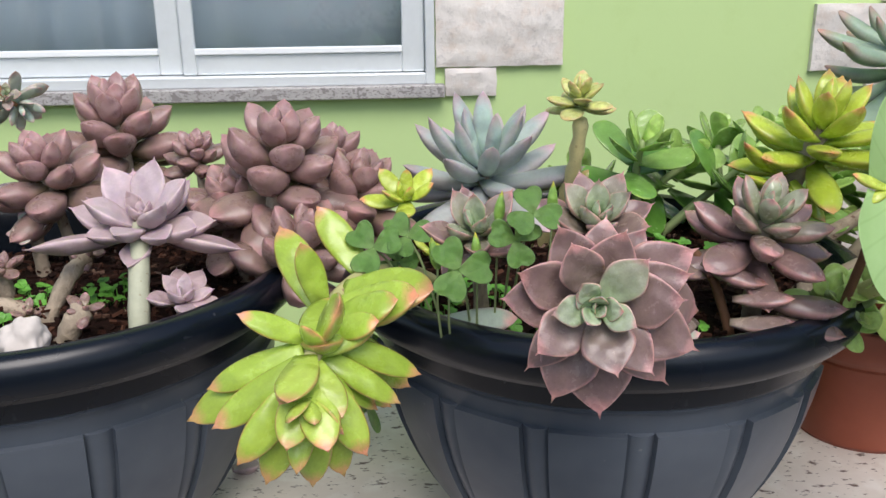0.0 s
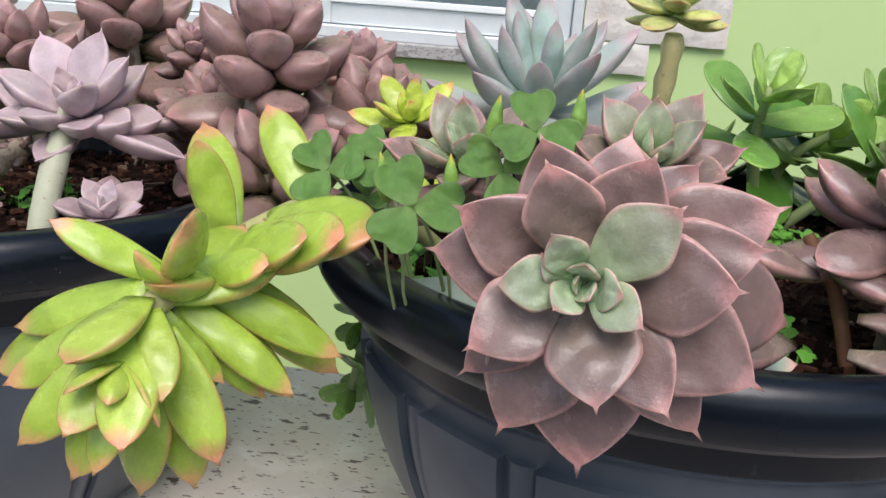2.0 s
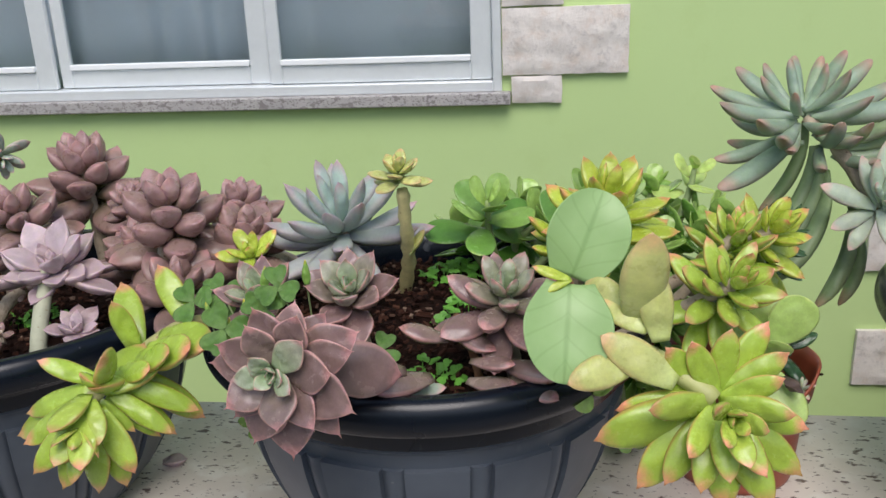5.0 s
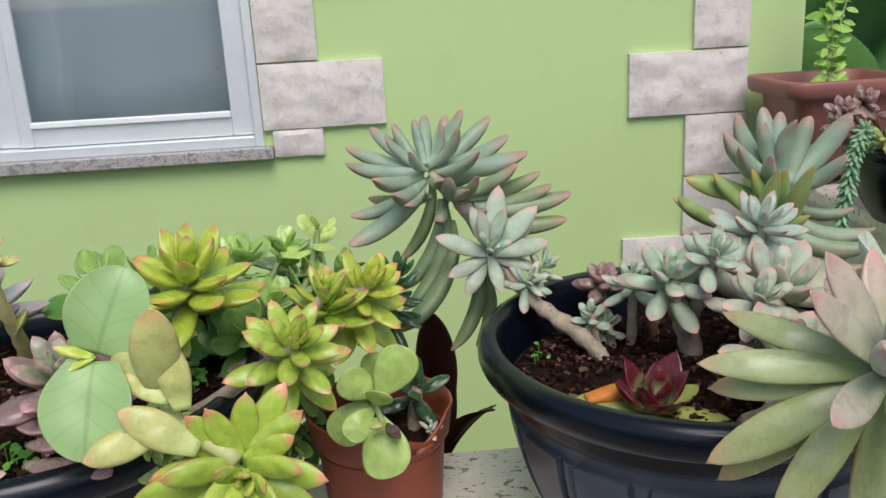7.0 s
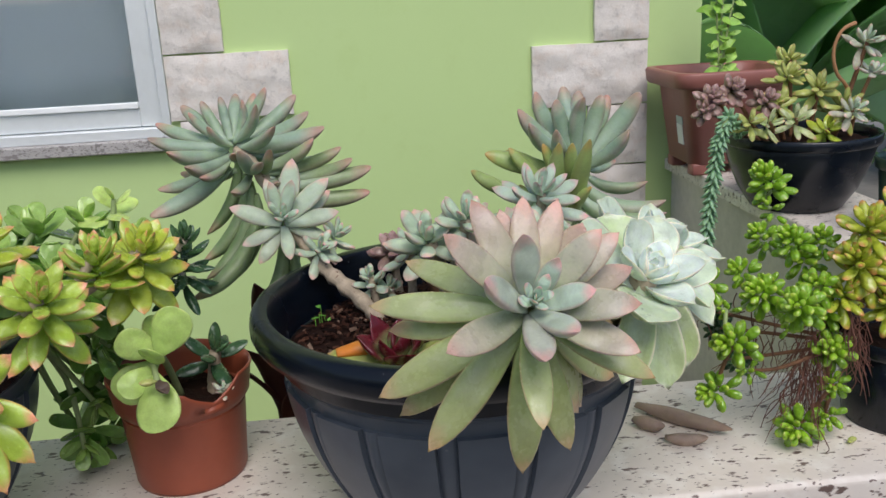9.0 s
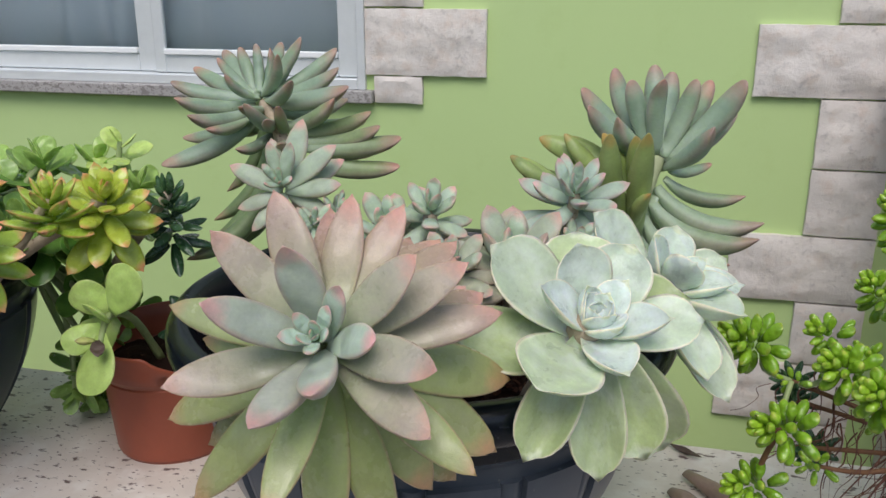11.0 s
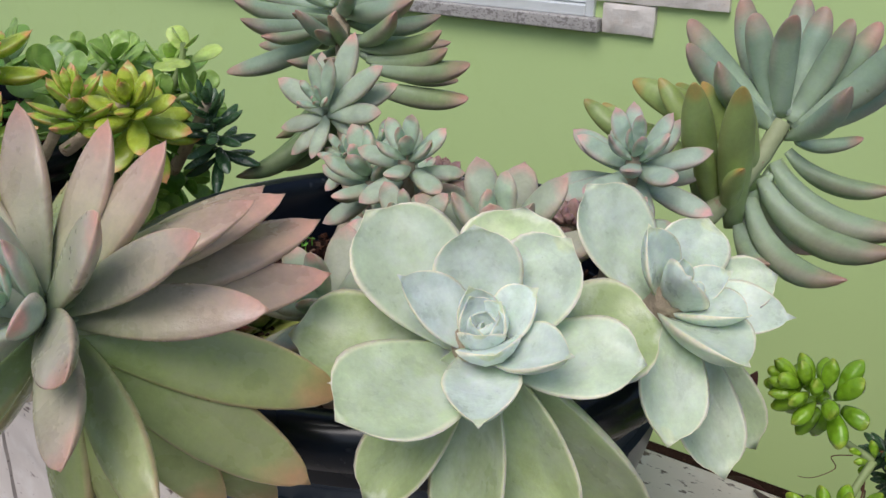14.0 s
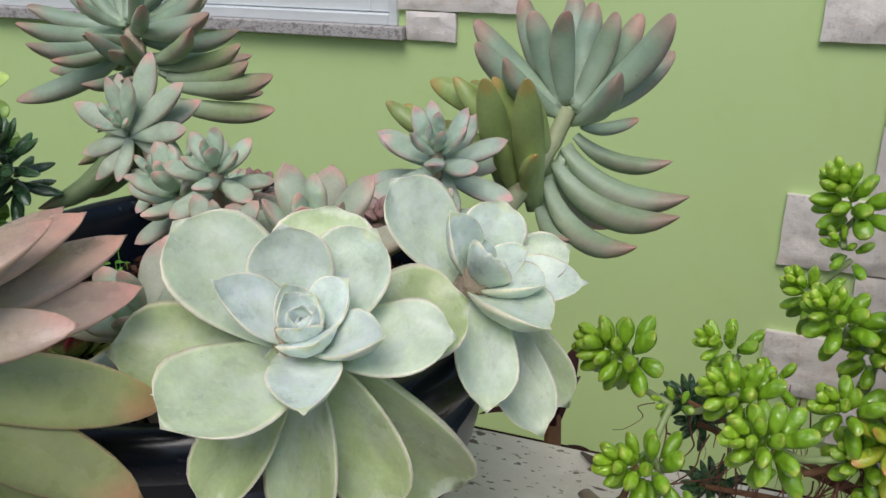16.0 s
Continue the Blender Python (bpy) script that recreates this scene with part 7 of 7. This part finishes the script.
for i, (c, r, mesh, n, lab_) in enumerate(SPILL):
    simple("spilling_sedum", lab_ if lab_.count(" ") > 3 else lab_ + " planter", c, (0.25 * math.sin(i * 2.3), -0.6, 0.55), r, mesh, n, (1.378 + max(-0.09, min(0.09, (c[0] - 1.378) * 0.6)), 0.678 + (c[1] - 0.678) * 0.5, 0.136), 0.004, BROWN_STEM, tilt=(12, 108), drop=0.6, small=0.55, jitter=16, age=(0.6, 1.0) if mesh is MAUVE_LEAF else (0.0, 1.0), seed=i + 80)
fl_ = succulent("flowering_stalk", "arching orange-brown succulent stalks", (1.45, 0.66, 0.133), "stalk")
stem(fl_, [(1.44, 0.66, 0.133), (1.443, 0.63, 0.222), (1.412, 0.62, 0.262), (1.403, 0.62, 0.303), (1.416, 0.62, 0.338), (1.442, 0.62, 0.351)], [0.0032, 0.0032, 0.0032, 0.003, 0.003, 0.004], ORANGE_STEM, 0.1)
stem(fl_, [(1.47, 0.66, 0.133), (1.465, 0.63, 0.198), (1.475, 0.61, 0.258)], [0.004, 0.0038, 0.003], ORANGE_STEM, 0.1)
rosette(fl_, (1.476, 0.61, 0.261), (0, -0.3, 0.9), 0.03, BLUE_LEAF, 12, tilt=(10, 90), small=0.6, fat=1.4, seed=3)
bu = succulent("burro_tail", "hanging blue-green donkey-tail stem of small leaves", (1.235, 0.62, 0.155))
TAIL = [(1.235, 0.620, 0.155), (1.180, 0.560, 0.202), (1.158, 0.552, 0.150), (1.149, 0.55, 0.060), (1.143, 0.55, -0.020)]
stem(bu, TAIL, [0.003, 0.003, 0.0028, 0.0025, 0.002], GREEN_STEM, 0)
rng = random.Random(3)
for i in range(170):
    u = i / 169 * 3.999
    k = int(u)
    p_ = Vector(TAIL[k]).lerp(Vector(TAIL[k + 1]), u - k)
    d_ = (Vector(TAIL[k + 1]) - Vector(TAIL[k])).normalized()
    r_ = d_.orthogonal().normalized()
    r_.rotate(Matrix.Rotation(i * GOLD, 3, d_))
    put_leaf(bu, BURRO_LEAF[0], p_, r_ * 0.8 + d_ * 0.75, r_ - d_, rng.uniform(0.019, 0.027), rng.random(), 0.9)
dp = thing("flower_pot", "dark green plastic pot on the ledge's return", "flower pot", (1.455, 0.42, 0.0))
GREEN_PLASTIC = plain("dark_green_plastic", (0.012, 0.03, 0.026), 0.35, 0, 0.2, 40)
part("pot_body", lathe([(0.035, 0.003), (0.048, 0.0), (0.05, 0.004), (0.060, 0.115), (0.0595, 0.1155), (0.05, 0.07), (0.0, 0.07)], 64), GREEN_PLASTIC, dp)
part("rim", lathe([(0.0598, 0.1148), (0.066, 0.118), (0.067, 0.135), (0.064, 0.137), (0.060, 0.130), (0.0596, 0.1152)], 64), GREEN_PLASTIC, dp)
soil_bed((1.455, 0.42, 0), 0.056, 0.115, 15, "dark soil inside a dark green pot")
simple("blue_rosette_succulent", "grey-green rosette drooping from a dark green pot", (1.425, 0.39, 0.150), (-0.3, -0.6, 0.6), 0.036, BLUE_LEAF, 18, (1.45, 0.41, 0.115), 0.004, tilt=(10, 110), drop=0.5, small=0.5, seed=77)

# ---- plants behind the ledge and in the garden ----
def wine_plant(base, tips, label="dark wine-red strap-leaved plant behind the ledge"):
    """A clump of low arching strap leaves on short canes."""
    w = succulent("wine_leaved_plant", label, base, "shrub")
    b = Vector(base)
    crown = b + Vector((0, 0, 0.84))
    stem(w, [b, b.lerp(crown, 0.5) + Vector((0.01, 0, 0)), crown], [0.010, 0.009, 0.008], BROWN_STEM, 0.1, "cane")
    for j, tip in enumerate(tips):
        t = Vector(tip)
        at = crown + Vector((0, 0, -0.02 * (j % 3)))
        put_leaf(w, WINE_LEAF[j % 2], at, t - at, (t - at).cross(Vector((0, 0, 1)).cross(t - at)), (t - at).length, 0.3 + 0.1 * j, 0.6)


wine_plant((0.40, 0.10, GROUND_Z), [(0.395, 0.00, 0.135), (0.455, -0.005, 0.016), (0.47, 0.10, -0.03), (0.33, 0.06, 0.02), (0.37, 0.02, 0.05), (0.42, 0.2, 0.03)])
wine_plant((0.72, 0.10, GROUND_Z), [(0.760, 0.00, 0.020), (0.700, 0.03, -0.02), (0.785, 0.06, -0.10), (0.65, 0.08, -0.08), (0.72, 0.2, -0.05)])


def banana(label, base, crown, leaves, seed, broad=()):
    p = succulent("banana_plant", label, base, "banana plant")
    stem(p, [base, (base[0], base[1], crown * 0.5 + base[2] * 0.5), (base[0], base[1], crown)], [0.09, 0.075, 0.055], plain("green_banana_stem", (0.20, 0.26, 0.10), 0.5, 0, 0.25, 10), 0.05, "trunk", seed)
    for az, el, ln in leaves:
        a, e = radians(az), radians(el)
        out = Vector((math.cos(a) * math.cos(e), math.sin(a) * math.cos(e), math.sin(e)))
        put_leaf(p, BANANA_LEAF[int(az) % 2], (base[0], base[1], crown), out, (-math.cos(a) * math.sin(e), -math.sin(a) * math.sin(e), math.cos(e)), ln, random.Random(az).random())
    for foot, tip, wide in broad:
        f, t = Vector(foot), Vector(tip)
        stem(p, [(base[0], base[1], crown), f.lerp(Vector((base[0], base[1], crown)), 0.4) + Vector((0, 0, 0.05)), f], [0.022, 0.018, 0.014], GREEN_STEM, 0.05, "leaf_stalk", seed)
        put_leaf(p, BANANA_LEAF[0], f, t - f, (0.0, -0.8, 0.6), (t - f).length, 0.3, wide)


banana("banana plant with broad green leaves in the garden", (2.25, 2.35, GROUND_Z), -0.10, [(178, 40, 1.3), (200, 22, 1.2), (225, 35, 1.3), (255, 50, 1.4), (150, 58, 1.4), (285, 30, 1.3), (30, 50, 1.4), (100, 60, 1.4), (330, 40, 1.3), (205, 62, 1.5)], 1)
banana("banana plant with drooping green leaves in the garden", (3.1, 2.9, GROUND_Z), 0.15, [(190, 40, 1.6), (215, 10, 1.7), (245, 35, 1.6), (280, 50, 1.8), (160, 60, 1.6), (310, 30, 1.6), (60, 55, 1.7), (180, 15, 1.6)], 2)
banana("young banana plant beside the house corner", (1.80, 2.15, GROUND_Z), -0.30, [(225, 66, 1.1), (280, 58, 1.2), (330, 50, 1.2), (250, 40, 1.0), (20, 60, 1.2), (300, 30, 1.1), (180, 70, 1.1), (265, 72, 1.2)], 3)

banana("banana plant with a broad pale leaf behind the planters", (2.15, 2.75, GROUND_Z), -0.05, [(252, 38, 1.15), (214, 30, 1.0), (280, 24, 1.1), (300, 48, 1.2), (190, 50, 1.0), (235, 55, 1.2), (268, 62, 1.3), (120, 55, 1.2)], 4)
banana("banana plant with broad leaves turned towards the yard", (2.42, 2.62, GROUND_Z), 0.10, [(60, 50, 1.2), (120, 60, 1.2)], 5, [((2.36, 2.42, 0.27), (1.86, 2.24, 0.07), 1.7), ((2.20, 2.36, 0.37), (2.86, 2.20, -0.17), 1.25), ((2.46, 2.52, 0.36), (1.92, 2.34, 0.60), 1.5)])


def hedge(label, x0, x1, y, z1, n, seed, mat, size=0.09, depth=0.35):
    """Dense garden greenery made of many small leaves."""
    rng = random.Random(seed)
    bm = bmesh.new()
    for i in range(n):
        c = Vector((rng.uniform(x0, x1), y + rng.uniform(-depth, depth), GROUND_Z + (z1 - GROUND_Z) * rng.random() ** 0.8))
        c.z += 0.12 * math.sin(c.x * 5 + seed)
        d = Vector((rng.uniform(-1, 1), rng.uniform(-1, 0.3), rng.uniform(-0.6, 0.7))).normalized() * size * rng.uniform(0.5, 1.2)
        w = d.cross(Vector((rng.uniform(-0.5, 0.5), -0.6, 1))).normalized() * size * 0.24
        v = [bm.verts.new(c + q) for q in (Vector(), d * 0.4 + w, d * 0.8 + w * 0.6, d, d * 0.8 - w * 0.6, d * 0.4 - w)]
        bm.faces.new(v)
    return tagged(part("hedge", bm, mat, smooth=False), label, "hedge", kind="stuff")


hedge("dense green garden shrubs", 1.5, 6.0, 4.6, 1.5, 12000, 1, plain("garden_leaf_green", (0.09, 0.20, 0.045), 0.45, 0, 0.4, 3))
